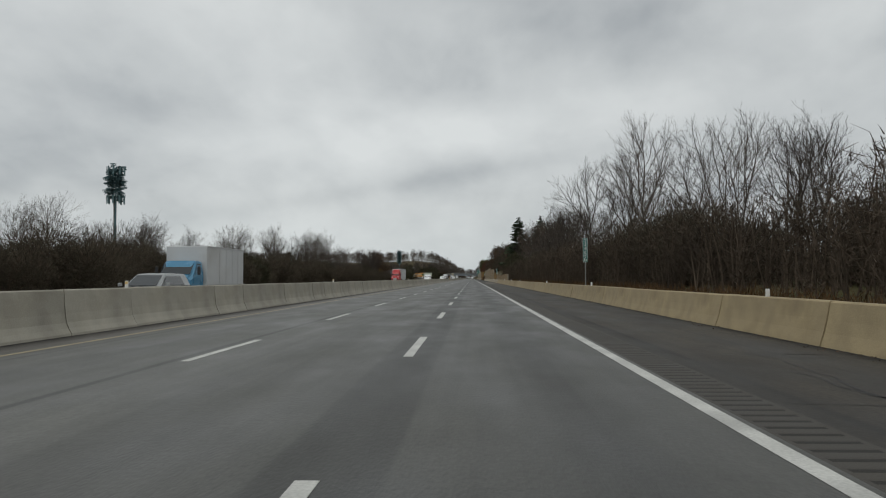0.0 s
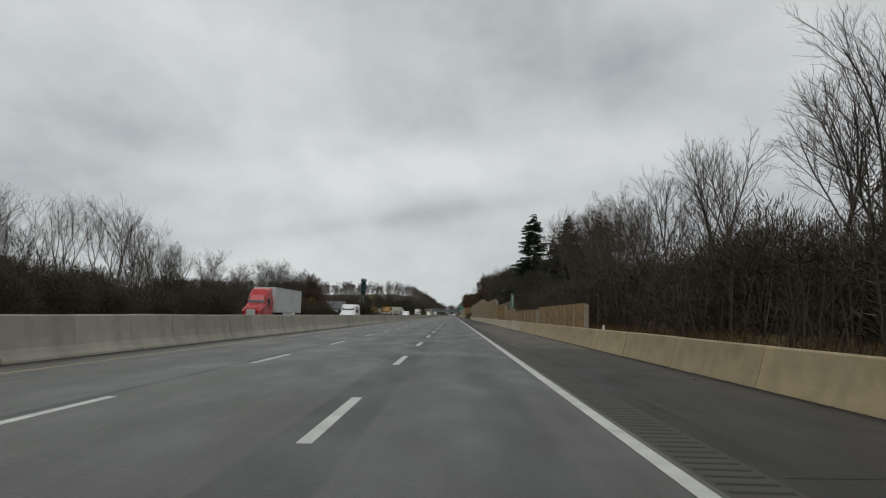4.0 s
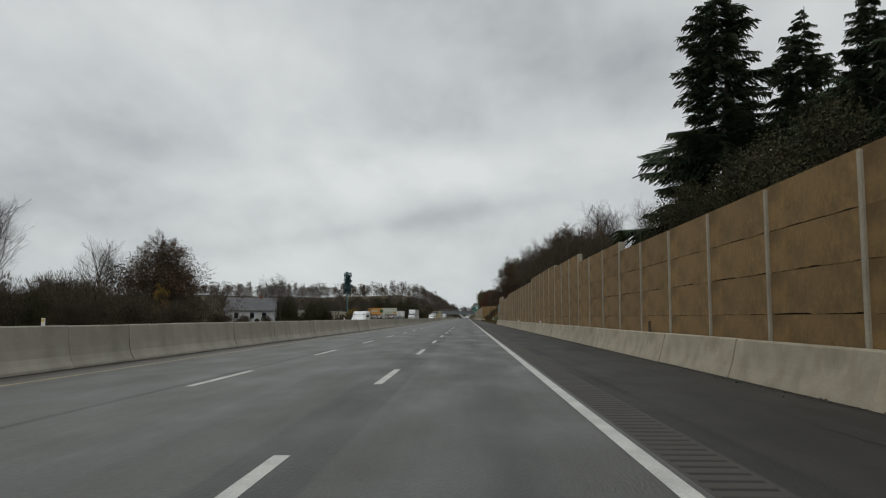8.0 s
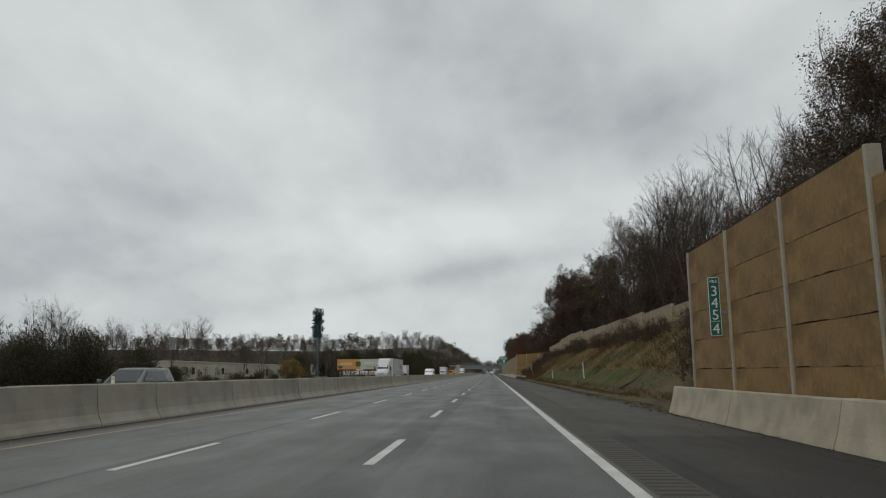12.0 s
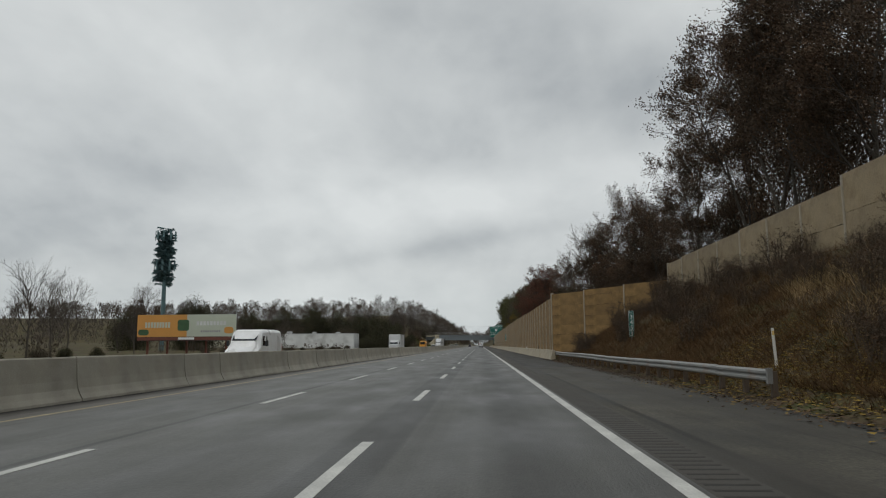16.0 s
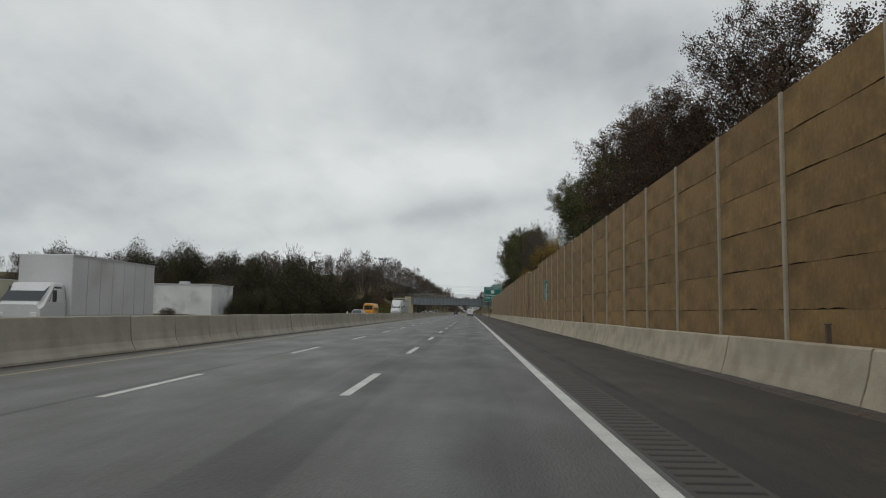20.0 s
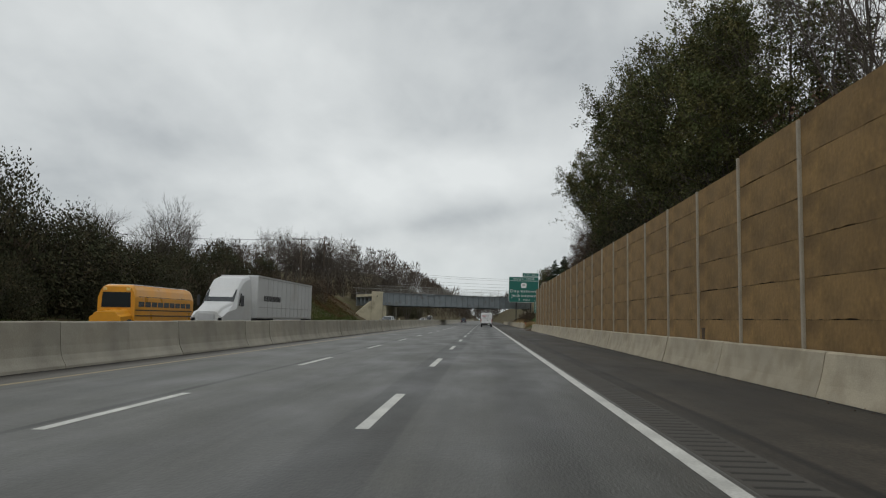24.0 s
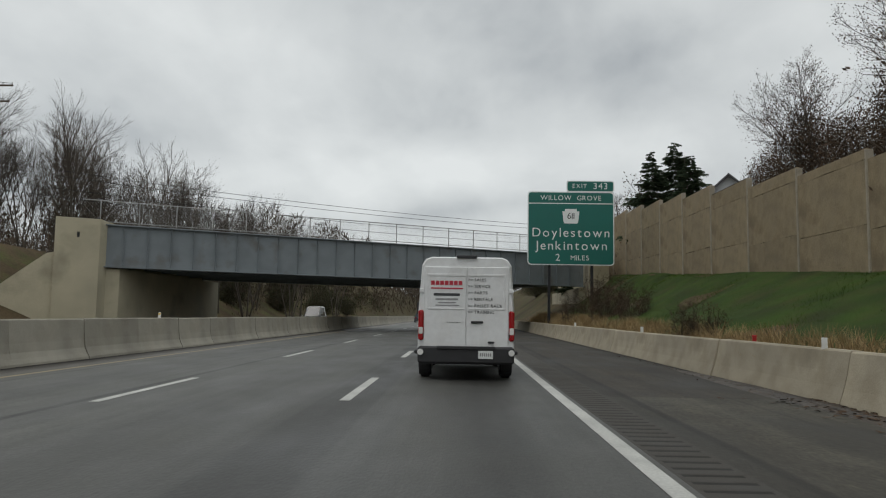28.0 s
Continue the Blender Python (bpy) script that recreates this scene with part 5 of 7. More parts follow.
for y, x, hgt in ((612, 12, 8), (627, 12.5, 9), (650, 12, 8), (668, 12.5, 9.5), (684, 12, 10), (700, 13, 10), (709, 12.5, 10), (719, 12.5, 9.5), (799, 12.5, 10), (812, 13, 11), (822, 12, 11), (829, 12, 10.5), (836, 12.5, 10), (843, 12.5, 9)):
    dark_mass(x, y, hgt, "dark leafy thicket close behind the noise wall", 0.8)
for y, x, hgt in ((876, 17, 15), (883, 18, 16), (890, 17, 16), (899, 18, 16), (910, 20, 14), (868, 17, 13), (922, 19, 12)):
    if y in (876, 883, 868, 890):
        leafy(BROWN_LEAF, 14, x, y, hgt * 0.9, "dark brown-leaved tree above the buff wall")
    else:
        leafy(SPARSE_LEAF, 15, x, y, hgt, "tall tree with thin brown leaves above the buff wall")
for y, x, hgt in ((851, 13, 15), (858, 14.5, 17), (866, 16, 17)):
    bare(x, y, hgt, None, "tall bare tree behind the end of the noise wall")
for i in range(30):
    y = 590 + 8.6 * i
    bush(rt.uniform(11, 13.5), y, rt.uniform(5, 7), BUSH_LEAF if i % 3 else BUSH)
for i in range(10):
    bush(rt.uniform(17, 20), 868 + 9 * i, rt.uniform(5, 8), BUSH_LEAF)
for y, x, hgt in ((926, 7.6, 2.2), (930, 8.4, 2.6), (921, 8.0, 1.8), (936, 7.0, 2.0), (905, 6.4, 1.5)):
    bush(x, y, hgt, BUSH_LEAF, "brown weedy shrub below the exit sign", 1.2)
for y, x, hgt in ((983, 16, 11), (955, 11.5, 6.5), (975, 11, 9)):
    leafy(OLIVE, 16, x, y, hgt, "dark leafy tree beyond the bridge")
for y, x, hgt in ((955, -32, 4.0), (963, -36, 5.5), (972, -31, 4.2), (982, -34, 5.5), (994, -30, 4.5), (1006, -33, 5.5), (1020, -29, 5.0), (1036, -31, 5.5), (1054, -29, 5.5), (956, 13, 5), (966, 12, 5), (978, 12.5, 5.5), (992, 12, 6), (1010, 12, 6)):
    dark_mass(x, y, hgt, "dark leafy thicket beyond the bridge", 1.0)
for y, x, hgt in ((868, 19, 11), (877, 20, 12), (886, 19.5, 11), (896, 20, 10), (906, 19, 8)):
    brown_mass(x, y, hgt, "dense dark brown-leaved tree above the buff wall", 0.75)
bare(15.5, 962, 10, 3, "bare tree behind the exit sign")
spruce(15.6, 946, 11.0, "small dark pine behind the buff noise wall")
spruce(18.0, 947, 11.5, "small dark pine behind the buff noise wall")
spruce(17.0, 939, 9.0, "small dark pine behind the buff noise wall")
for y, x, hgt in ((916, 20, 11), (923, 19.5, 10.5), (931, 20.5, 9.0)):
    brown_mass(x, y, hgt, "dense dark brown-leaved tree beside the white house", 0.7)
spruce(10.5, 957, 8, "dark pine beyond the bridge")

# opposite side
LEFT_TOP = [(0, 11), (120, 12), (170, 15), (320, 15), (345, 11), (600, 10.5), (615, 7.5), (775, 8.5), (800, 15), (1000, 17)]
for i in range(150):
    y = 14 + 6.65 * i + rt.uniform(-4, 4)
    x = -rt.uniform(46, 74)
    if 700 < y < 800 and x < -40 or 596 < y < 625 or 395 < y < 440 or 905 < y < 928:
        continue
    bare(x, y, lerp(y, LEFT_TOP) * rt.uniform(0.75, 1.1), None, "bare tree across the motorway")
LEFT_MASS = [(-20, 7.0), (60, 8.0), (110, 7.6), (150, 7.4), (170, 8.5), (205, 8.0), (230, 6.5), (265, 7.0), (290, 6.4), (340, 6.2), (362, 6.5), (371, 2.2), (400, 2.2), (403, 1.9), (440, 1.9), (450, 5.0), (468, 5.0), (480, 2.0), (575, 1.9), (600, 1.8), (630, 1.6), (720, 1.6), (730, 1.6)]
for i in range(108):
    y = -14 + 7.0 * i
    for x, k in ((-rt.uniform(42, 46), 0.85), (-rt.uniform(51, 60), 1.15)):
        if x < -48 and (395 < y < 440 or y > 478) or x > -47 and 592 < y < 622:
            continue
        h = lerp(y, LEFT_MASS) * k * rt.uniform(0.55, 1.18)
        if rt.random() < (0.15 if y < 300 else 0.30):
            dark_mass(x, y, h, "dark bushy evergreen across the motorway", 1.0)
        else:
            thicket(x, y, h, "dense brown thicket across the motorway", 1.15)
for y, x, hgt in ((298, -45, 8), (414, -41, 6.0), (424, -44, 7.6), (433, -46, 7.0), (441, -41, 6.4), (447, -40, 6.6), (466, -44, 6), (664, -63, 14), (672, -68, 13), (660, -76, 11)):
    dark_mass(x, y, hgt, "round dark olive tree across the motorway", 0.75)
for y, x, hgt in ((757, -41, 3.4), (764, -42, 5.2), (772, -41, 5.8), (780, -43, 6.5), (788, -41, 6.0), (796, -40, 5.5), (806, -41, 6.0), (818, -42, 6.5), (828, -41, 5.5)):
    dark_mass(x, y, hgt, "olive-brown bushy tree beside the warehouse", 0.95)
bare(-42, 412, 10, 1, "pale bare tree rising out of evergreen bushes")
bare(-44, 298, 12, 2, "bare spreading tree across the motorway")
bare(-45, 318, 12, 4, "bare spreading tree across the motorway")
for y, x, hgt in ((788, -47, 14), (800, -50, 15), (824, -47, 17.5), (836, -45, 14), (806, -70, 18), (812, -84, 19), (800, -95, 17), (820, -62, 17), (828, -76, 18)):
    dark_mass(x, y, hgt, "tall dark evergreen mass across the motorway", 0.62)
    dark_mass(x + 4, y + 5, hgt * 0.72, "dark tree mass behind the warehouse", 1.0)
    thicket(x - 5, y - 3, hgt * 0.6, "brown thicket behind the warehouse", 1.1)
leafy(BROWN_LEAF, 14, -50.5, 369, 14.2, "round-crowned tree with brown leaves")
brown_mass(-50.4, 369, 14.8, "round-crowned brown-leaved tree across the motorway", 1.3)
leafy(GOLD, 6, -47, 362, 6, "small tree with ochre leaves")
plant("leafy_tree", GOLD_MASS, ("stem_mass", "branch_mass", "foliage"), "rounded small tree with ochre leaves", "tree", -47, 545, 1.0, 20, group="trees with autumn leaves", squash=1.1)
leafy(SPARSE_LEAF, 15, -70, 655, 14, "thin-leaved tree beside the cell tower")
bare(-45, 311, 15, 5, "bare spreading tree across the motorway")
bare(-72, 919, 20, 0, "spreading bare tree on the far bank")
for y, x, hgt in ((940, -52, 14), (936, -41, 14), (946, -38, 15), (952, -33, 15), (962, -29, 13), (955, -44, 15), (968, -36, 13), (980, -30, 14), (995, -27, 14), (1010, -24, 13)):
    bare(x, y, hgt * 1.05, (2, 4, 0, 2, 4, 1, 3, 5, 2, 4)[y % 10], "bare multi-stemmed tree behind the bridge")
for i in range(16):
    bare(-rt.uniform(22, 60), 945 + rt.uniform(0, 45), rt.uniform(11, 15), (2, 4)[i % 2], "bare multi-stemmed tree behind the bridge")
for i in range(26):
    y = 842 + 3.2 * i
    if y < 900 and i % 3:
        dark_mass(-rt.uniform(37, 43), y, rt.uniform(3.5, 5.5), "dark evergreen shrub on the bank beside the bridge", 0.9)
    else:
        bush(-rt.uniform(33, 41), y, rt.uniform(2.0, 3.5), BUSH_LEAF if i % 2 else BUSH, "brown shrub on the bank beside the bridge", 1.5)
for y, x, hgt in ((862, -46, 11), (873, -50, 12), (884, -46, 10), (895, -52, 12), (905, -47, 9), (868, -58, 13), (890, -60, 13), (850, -44, 10)):
    dark_mass(x, y, hgt, "dark dense tree on the bank by the bridge", 0.8)


def far_woods(name, label, count, area, size, material, seed, blades, width):
    """Distant woods: every crown a ragged cloud of thin upright strokes."""
    r = random.Random(seed)
    vs, fs = [], []
    for i in range(count):
        cx, cy = r.uniform(area[0], area[1]), r.uniform(area[2], area[3])
        hgt = r.uniform(*size)
        z0 = land(cx, cy)
        rad = hgt * r.uniform(0.24, 0.38)
        for k in range(blades):
            f = r.random() ** 0.7
            a = r.uniform(0, 6.283)
            rr = rad * math.sqrt(r.random()) * (1 - 0.55 * f)
            p = Vector((cx + rr * math.cos(a), cy + rr * math.sin(a), z0 + hgt * (0.05 + 0.85 * f)))
            d = Vector((math.cos(a) * 0.5 + r.gauss(0, 0.3), math.sin(a) * 0.5 + r.gauss(0, 0.3), 1)).normalized() * hgt * r.uniform(0.05, 0.13)
            s = Vector((r.gauss(0, 1), r.gauss(0, 1), 0)).normalized() * width * r.uniform(0.5, 1.4)
            o = len(vs)
            for q in (p - s, p + s, p + d + s * 0.2, p + d - s * 0.2):
                vs.append((q.x, q.y, q.z))
            fs.append((o, o + 1, o + 2, o + 3))
    return tagged(raw(name, vs, fs, material), label, "woods", kind="stuff")


far_woods("hedge", "dull brown thicket across the motorway", 400, (-60, -43, -10, 395), (3.0, 6.0), M_BRUSH, 12, 110, 0.05)
far_woods("hedge", "low brown thicket before the long pale building", 90, (-53, -42, 445, 590), (1.2, 2.6), M_BRUSH, 18, 90, 0.04)
far_woods("hedge", "bare trees behind the long pale building", 110, (-90, -68, 470, 640), (5.0, 8.0), M_TWIG, 19, 120, 0.06)
far_woods("hedge", "dull brown thicket beside the warehouse", 70, (-58, -42, 620, 735), (1.0, 2.0), M_BRUSH, 13, 90, 0.04)
far_woods("hedge", "dark thicket on the slope before the bridge", 200, (-66, -41, 795, 905), (4, 8), M_BRUSH, 14, 130, 0.05)
far_woods("hedge", "dark thicket beyond the bridge", 130, (-48, -28, 940, 1040), (3, 6.5), M_BRUSH, 15, 110, 0.05)
far_woods("hedge", "dark green thicket on the slope past the bridge", 150, (-44, -27.5, 985, 1135), (3.5, 7.5), M_LEAF_DARK, 16, 130, 0.07)
far_woods("far_woods", "hazy bare woods behind the roadside trees", 420, (-160, -98, -20, 1050), (9, 15), M_TWIG, 3, 130, 0.10)
far_woods("far_woods", "dark wooded ridge on the skyline", 420, (-480, -18, 1130, 1460), (13, 21), M_BRUSH, 4, 150, 0.20)
far_woods("far_woods", "dark woods on the slope beyond the bridge", 170, (-240, -23, 1046, 1140), (5, 12), M_BRUSH, 5, 150, 0.14)
far_woods("far_woods", "dark wooded ridge beyond the noise walls", 150, (14, 280, 1020, 1380), (9, 17), M_BRUSH, 6, 150, 0.20)
far_woods("far_woods", "bare woods on the hill behind the noise wall", 150, (30, 60, 0, 900), (12, 17), M_TWIG, 8, 150, 0.07)


far_woods("far_woods", "grey wooded hill where the road bends away", 190, (-70, 70, 1515, 1640), (14, 22), M_TWIG, 9, 150, 0.22)


# ---- towers ----
def monopine(x, y, height, start, crown, per, mast, label):
    meshes = grow_spruce(int(height * 10), height, crown, M_FAKE_NEEDLE, start, False, 17, -0.12, per)
    t = thing("cell_tower", label, "cell tower", (x, y, land(x, y) - 0.1))
    for me, nm in zip(meshes, ("pole", "branches", "needles")):
        o = new(nm, me)
        o.parent = t
    part("mast", tube((0, 0, -0.3), (0, 0, height * 0.97), mast, mast * 0.6, 10), M_FAKE_NEEDLE, t)
    for zz in (height * 0.985, height * 0.74):
        for k in range(9):
            a = 2 * math.pi * k / 9
            p = part("antenna_panel", box(-0.20, 0.20, -0.07, 0.07, -1.0, 1.0, 0.03), M_FAKE_NEEDLE, t)
            p.matrix_local = pose(crown * 0.8 * math.cos(a), crown * 0.8 * math.sin(a), zz - 1.0, 0, 0, math.degrees(a) + 90)


monopine(-67.0, 655.0, 25.3, 0.58, 2.5, 16, 0.53, "cell tower disguised as a tree, blue-green plastic needles")
monopine(-86.4, 170.2, 28.0, 0.74, 2.5, 8, 0.30, "cell tower disguised as a pine above the trees")


# ---- utility poles ----
def utility_pole(x, y, z0, top):
    t = thing("utility_pole", "wooden utility pole with two crossarms and wires", "utility pole", (x, y, z0), 0, "utility poles")
    part("pole", tube((0, 0, -0.5), (0, 0, top - z0), 0.19, 0.12, 10), M_WOOD_POLE, t)
    for dz, half in ((0.6, 1.3), (2.0, 1.1)):
        part("crossarm", box(-half, half, 0.12, 0.24, top - z0 - dz - 0.07, top - z0 - dz + 0.07, 0.01), M_WOOD_POLE, t)
        for xx in (-half + 0.1, -0.4, 0.4, half - 0.1):
            part("insulator", tube((xx, 0.18, top - z0 - dz + 0.07), (xx, 0.18, top - z0 - dz + 0.28), 0.05, 0.03, 6), M_STEEL, t)


utility_pole(-45.1, 929.6, 5.0, 19.9)
utility_pole(-42.0, 940.0, 6.0, 21.2)




# ---- vehicles ----
M_GLASS = mat("dark_vehicle_glass", (0.02, 0.026, 0.03), 0.12, var=0.1, scale=2, bump=0, spec=0.7)
M_VAN = mat("white_car_paint", (0.80, 0.81, 0.81), 0.32, var=0.06, scale=0.7, grain=10, bump=0.02, tint=(0.74, 0.74, 0.73))
M_TRIM = mat("black_trim", (0.028, 0.028, 0.030), 0.6, var=0.2, scale=3, grain=40, bump=0.1)
M_TAIL = mat("red_lens", (0.36, 0.012, 0.015), 0.2, var=0.1, scale=5, bump=0.02)
M_LENS = mat("clear_lens", (0.75, 0.75, 0.72), 0.15, var=0.05, scale=5, bump=0)
M_RIM = mat("wheel_rim", (0.30, 0.30, 0.31), 0.4, 0.7, var=0.2, scale=6, bump=0.05)
M_RED_PAINT = mat("red_truck_paint", (0.42, 0.02, 0.022), 0.3, var=0.08, scale=0.8, bump=0.02)
M_BLUE_PAINT = mat("blue_truck_paint", (0.08, 0.25, 0.40), 0.3, var=0.08, scale=0.8, bump=0.02)
M_YELLOW_BUS = mat("bus_yellow", (0.68, 0.30, 0.02), 0.35, var=0.08, scale=0.8, bump=0.02)
M_SUV = mat("dark_blue_paint", (0.028, 0.035, 0.048), 0.25, var=0.1, scale=0.8, bump=0.02)
M_GREY_PAINT = mat("silver_paint", (0.33, 0.34, 0.34), 0.3, 0.3, var=0.08, scale=0.8, bump=0.02)
M_GREEN_PAINT = mat("grey_green_paint", (0.16, 0.18, 0.16), 0.35, var=0.08, scale=0.8, bump=0.02)
M_TRAILER = mat("white_trailer_skin", (0.58, 0.59, 0.59), 0.45, var=0.07, scale=0.4, grain=12, bump=0.03, stain=(0.48, 0.47, 0.45))
M_PRINT_RED = mat("red_print", (0.50, 0.03, 0.05), 0.5, var=0.05, scale=5, bump=0)
M_PRINT_DARK = mat("dark_print", (0.05, 0.05, 0.055), 0.5, var=0.05, scale=5, bump=0)
M_PRINT_GREY = mat("grey_print", (0.30, 0.30, 0.30), 0.5, var=0.05, scale=5, bump=0)


def ring(wb, wt, zb, zm, zt, r):
    """Half outline of a vehicle's cross-section, from the sill over the roof to the other sill."""
    half = [(wb * 0.93, zb), (wb, zb + 0.08), (wb, zm), (wt + r * 0.15, zt - r), (wt - r * 0.3, zt - r * 0.28), (wt - r, zt)]
    return [(x, z) for x, z in half] + [(-x, z) for x, z in reversed(half)]


def shell(sections, material, name, parent, label=""):
    bm = bmesh.new()
    rows = []
    for y, *q in sections:
        rows.append([bm.verts.new((x, y, z)) for x, z in ring(*q)])
    n = len(rows[0])
    for a, b in zip(rows, rows[1:]):
        for i in range(n):
            j = (i + 1) % n
            bm.faces.new((a[i], a[j], b[j], b[i]))
    bm.faces.new(rows[0])
    bm.faces.new(rows[-1][::-1])
    bmesh.ops.recalc_face_normals(bm, faces=bm.faces)
    return part(name, bm, material, parent, label)


WHEELS = {}


def wheel(parent, x, y, r=0.36, w=0.24):
    key = (r, w)
    if key not in WHEELS:
        bm = bmesh.new()
        bmesh.ops.create_cone(bm, cap_ends=True, segments=24, radius1=r, radius2=r, depth=w, matrix=Matrix.Rotation(radians(90), 4, "Y"))
        bmesh.ops.bevel(bm, geom=[e for e in bm.edges if len(e.link_faces) == 2 and e.calc_face_angle(0) > 0.9], offset=0.04, segments=2, affect="EDGES")
        tyre = bpy.data.meshes.new("tyre")
        bm.to_mesh(tyre)
        bm.free()
        tyre.materials.append(M_BLACK)
        bm = bmesh.new()
        for sx in (1, -1):
            bmesh.ops.create_cone(bm, cap_ends=True, segments=16, radius1=r * 0.62, radius2=r * 0.5, depth=0.03, matrix=Matrix.Translation((sx * (w / 2 + 0.008), 0, 0)) @ Matrix.Rotation(radians(90 * sx), 4, "Y"))
        rim = bpy.data.meshes.new("rim")
        bm.to_mesh(rim)
        bm.free()
        rim.materials.append(M_RIM)
        WHEELS[key] = (tyre, rim)
    t = new("wheel", WHEELS[key][0])
    t.parent = parent
    t.matrix_local = pose(x, y, r)
    q = new("rim", WHEELS[key][1])
    q.parent = t


def glass(parent, pts, name="window"):
    """A pane through four corners, a few millimetres proud of the body."""
    bm = bmesh.new()
    a = [bm.verts.new(p) for p in pts]
    f = bm.faces.new(a)
    f.normal_update()
    nrm = f.normal.copy()
    r = bmesh.ops.extrude_face_region(bm, geom=[f])
    bmesh.ops.translate(bm, vec=nrm * 0.012, verts=[v for v in r["geom"] if isinstance(v, bmesh.types.BMVert)])
    bmesh.ops.recalc_face_normals(bm, faces=bm.faces)
    return part(name, bm, M_GLASS, parent)


def panel_van(name, label, x, y, rz, paint, detailed=False, h_roof=2.58):
    """Panel van; local y runs from its rear doors to its nose."""
    t = thing(name, label, "van", (x, y, 0), rz)
    k = h_roof
    S = [(0.02, 1.00, 0.90, 0.62, 1.30, k - 0.03, 0.16), (0.10, 1.03, 0.935, 0.50, 1.40, k, 0.18), (1.2, 1.03, 0.94, 0.48, 1.40, k + 0.02, 0.18), (3.6, 1.03, 0.93, 0.48, 1.40, k, 0.18),
         (4.15, 1.03, 0.88, 0.48, 1.32, k - 0.10, 0.2), (4.75, 1.02, 0.80, 0.48, 1.25, 1.75, 0.22), (5.05, 1.0, 0.80, 0.48, 1.15, 1.36, 0.14), (5.75, 0.94, 0.72, 0.48, 0.92, 1.05, 0.12), (5.93, 0.84, 0.66, 0.48, 0.80, 0.92, 0.08)]
    shell(S, paint, "body", t)
    glass(t, [(-0.74, 4.80, 1.72), (0.74, 4.80, 1.72), (0.76, 4.22, k - 0.22), (-0.76, 4.22, k - 0.22)], "windscreen")
    for s in (1, -1):
        glass(t, [(s * 1.035, 3.3, 1.42), (s * 1.03, 4.35, 1.40), (s * 0.965, 4.10, k - 0.40), (s * 0.98, 3.3, k - 0.40)], "side_window")
        m = part("mirror", box(-0.09, 0.09, -0.06, 0.06, -0.17, 0.17, 0.03), M_TRIM, t)
        m.matrix_local = pose(s * 1.20, 4.1, 1.55)
        part("mirror_arm", box(s * 1.0 if s > 0 else -1.14, s * 1.14 if s > 0 else -1.0, 4.07, 4.12, 1.42, 1.46), M_TRIM, t)
        part("sill_trim", box(s * 1.03 if s > 0 else -1.05, s * 1.05 if s > 0 else -1.03, 1.5, 4.4, 0.62, 0.80, 0.006), M_TRIM, t)
        part("headlight", box(s * 0.55 - 0.17, s * 0.55 + 0.17, 5.76, 5.90, 0.86, 1.03, 0.02), M_LENS, t)
        for yy in (1.05, 4.85):
            wheel(t, s * 0.895, yy, 0.36, 0.27)
    part("front_bumper", box(-0.92, 0.92, 5.72, 5.99, 0.30, 0.72, 0.05), M_TRIM, t)
    part("grille", box(-0.5, 0.5, 5.88, 5.97, 0.74, 0.90, 0.01), M_TRIM, t)
    part("underbody", box(-0.85, 0.85, 0.25, 5.6, 0.33, 0.52), M_TRIM, t)
    # rear doors with their recessed upper panels
    for s in (1, -1):
        a, b = (0.008, 0.90) if s > 0 else (-0.90, -0.008)
        d = part("rear_door", box(a, b, -0.012, 0.05, 0.66, k - 0.22, 0.012), paint, t)
        frame_bm = bmesh.new()
        lo, hi = (0.05, 0.80) if s > 0 else (-0.80, -0.05)
        for bx in ((lo, hi, k - 0.42, k - 0.37), (lo, hi, 1.50, 1.53)):
            add_box(frame_bm, bx[0], bx[1], -0.022, -0.010, bx[2], bx[3], 0.005)
        if s < 0:
            add_box(frame_bm, -0.83, -0.79, -0.022, -0.010, 1.50, k - 0.37, 0.005)
        else:
            add_box(frame_bm, 0.79, 0.83, -0.022, -0.010, 1.50, k - 0.37, 0.005)
        part("door_rib", frame_bm, paint, d)
        for zz in (0.95, 1.9):
            hx = s * 0.955
            part("hinge", box(hx - 0.05, hx + 0.05, -0.02, 0.03, zz - 0.04, zz + 0.04, 0.008), M_TRIM if zz < 1.5 else paint, d)
        ls = s * 0.965
        lamp = part("tail_light", box(ls - 0.055, ls + 0.06, -0.035, 0.12, 0.84, 1.48, 0.03), M_TAIL, t, "tall red tail light")
        part("reversing_lens", box(ls - 0.045, ls + 0.045, -0.043, -0.03, 0.98, 1.12, 0.01), M_LENS, lamp)
        part("bumper_reflector", tube((s * 0.96, -0.13, 0.60), (s * 0.96, -0.09, 0.60), 0.065, 0.065, 12), M_LENS, t)
        part("step_end", box(s * 1.03 - 0.06, s * 1.03 + 0.06, -0.08, 0.05, 0.56, 0.64, 0.015), M_TRIM, t)
    part("rear_bumper", box(-1.02, 1.02, -0.10, 0.16, 0.36, 0.72, 0.04), M_TRIM, t)
    part("bumper_step", box(-0.62, 0.62, -0.13, -0.05, 0.66, 0.73, 0.012), M_TRIM, t)
    part("brake_lamp", box(-0.22, 0.22, -0.03, 0.08, k - 0.035, k + 0.03, 0.015), M_TRIM, t)
    part("door_handle", box(0.10, 0.36, -0.045, -0.01, 1.21, 1.26, 0.012), M_TRIM, t)
    part("badge", box(0.46, 0.60, -0.022, -0.012, 0.785, 0.835, 0.02), M_PRINT_DARK, t)
    plate = part("number_plate", box(0.26, 0.57, -0.115, -0.10, 0.47, 0.64, 0.006), M_SIGN_WHITE, t, "white number plate")
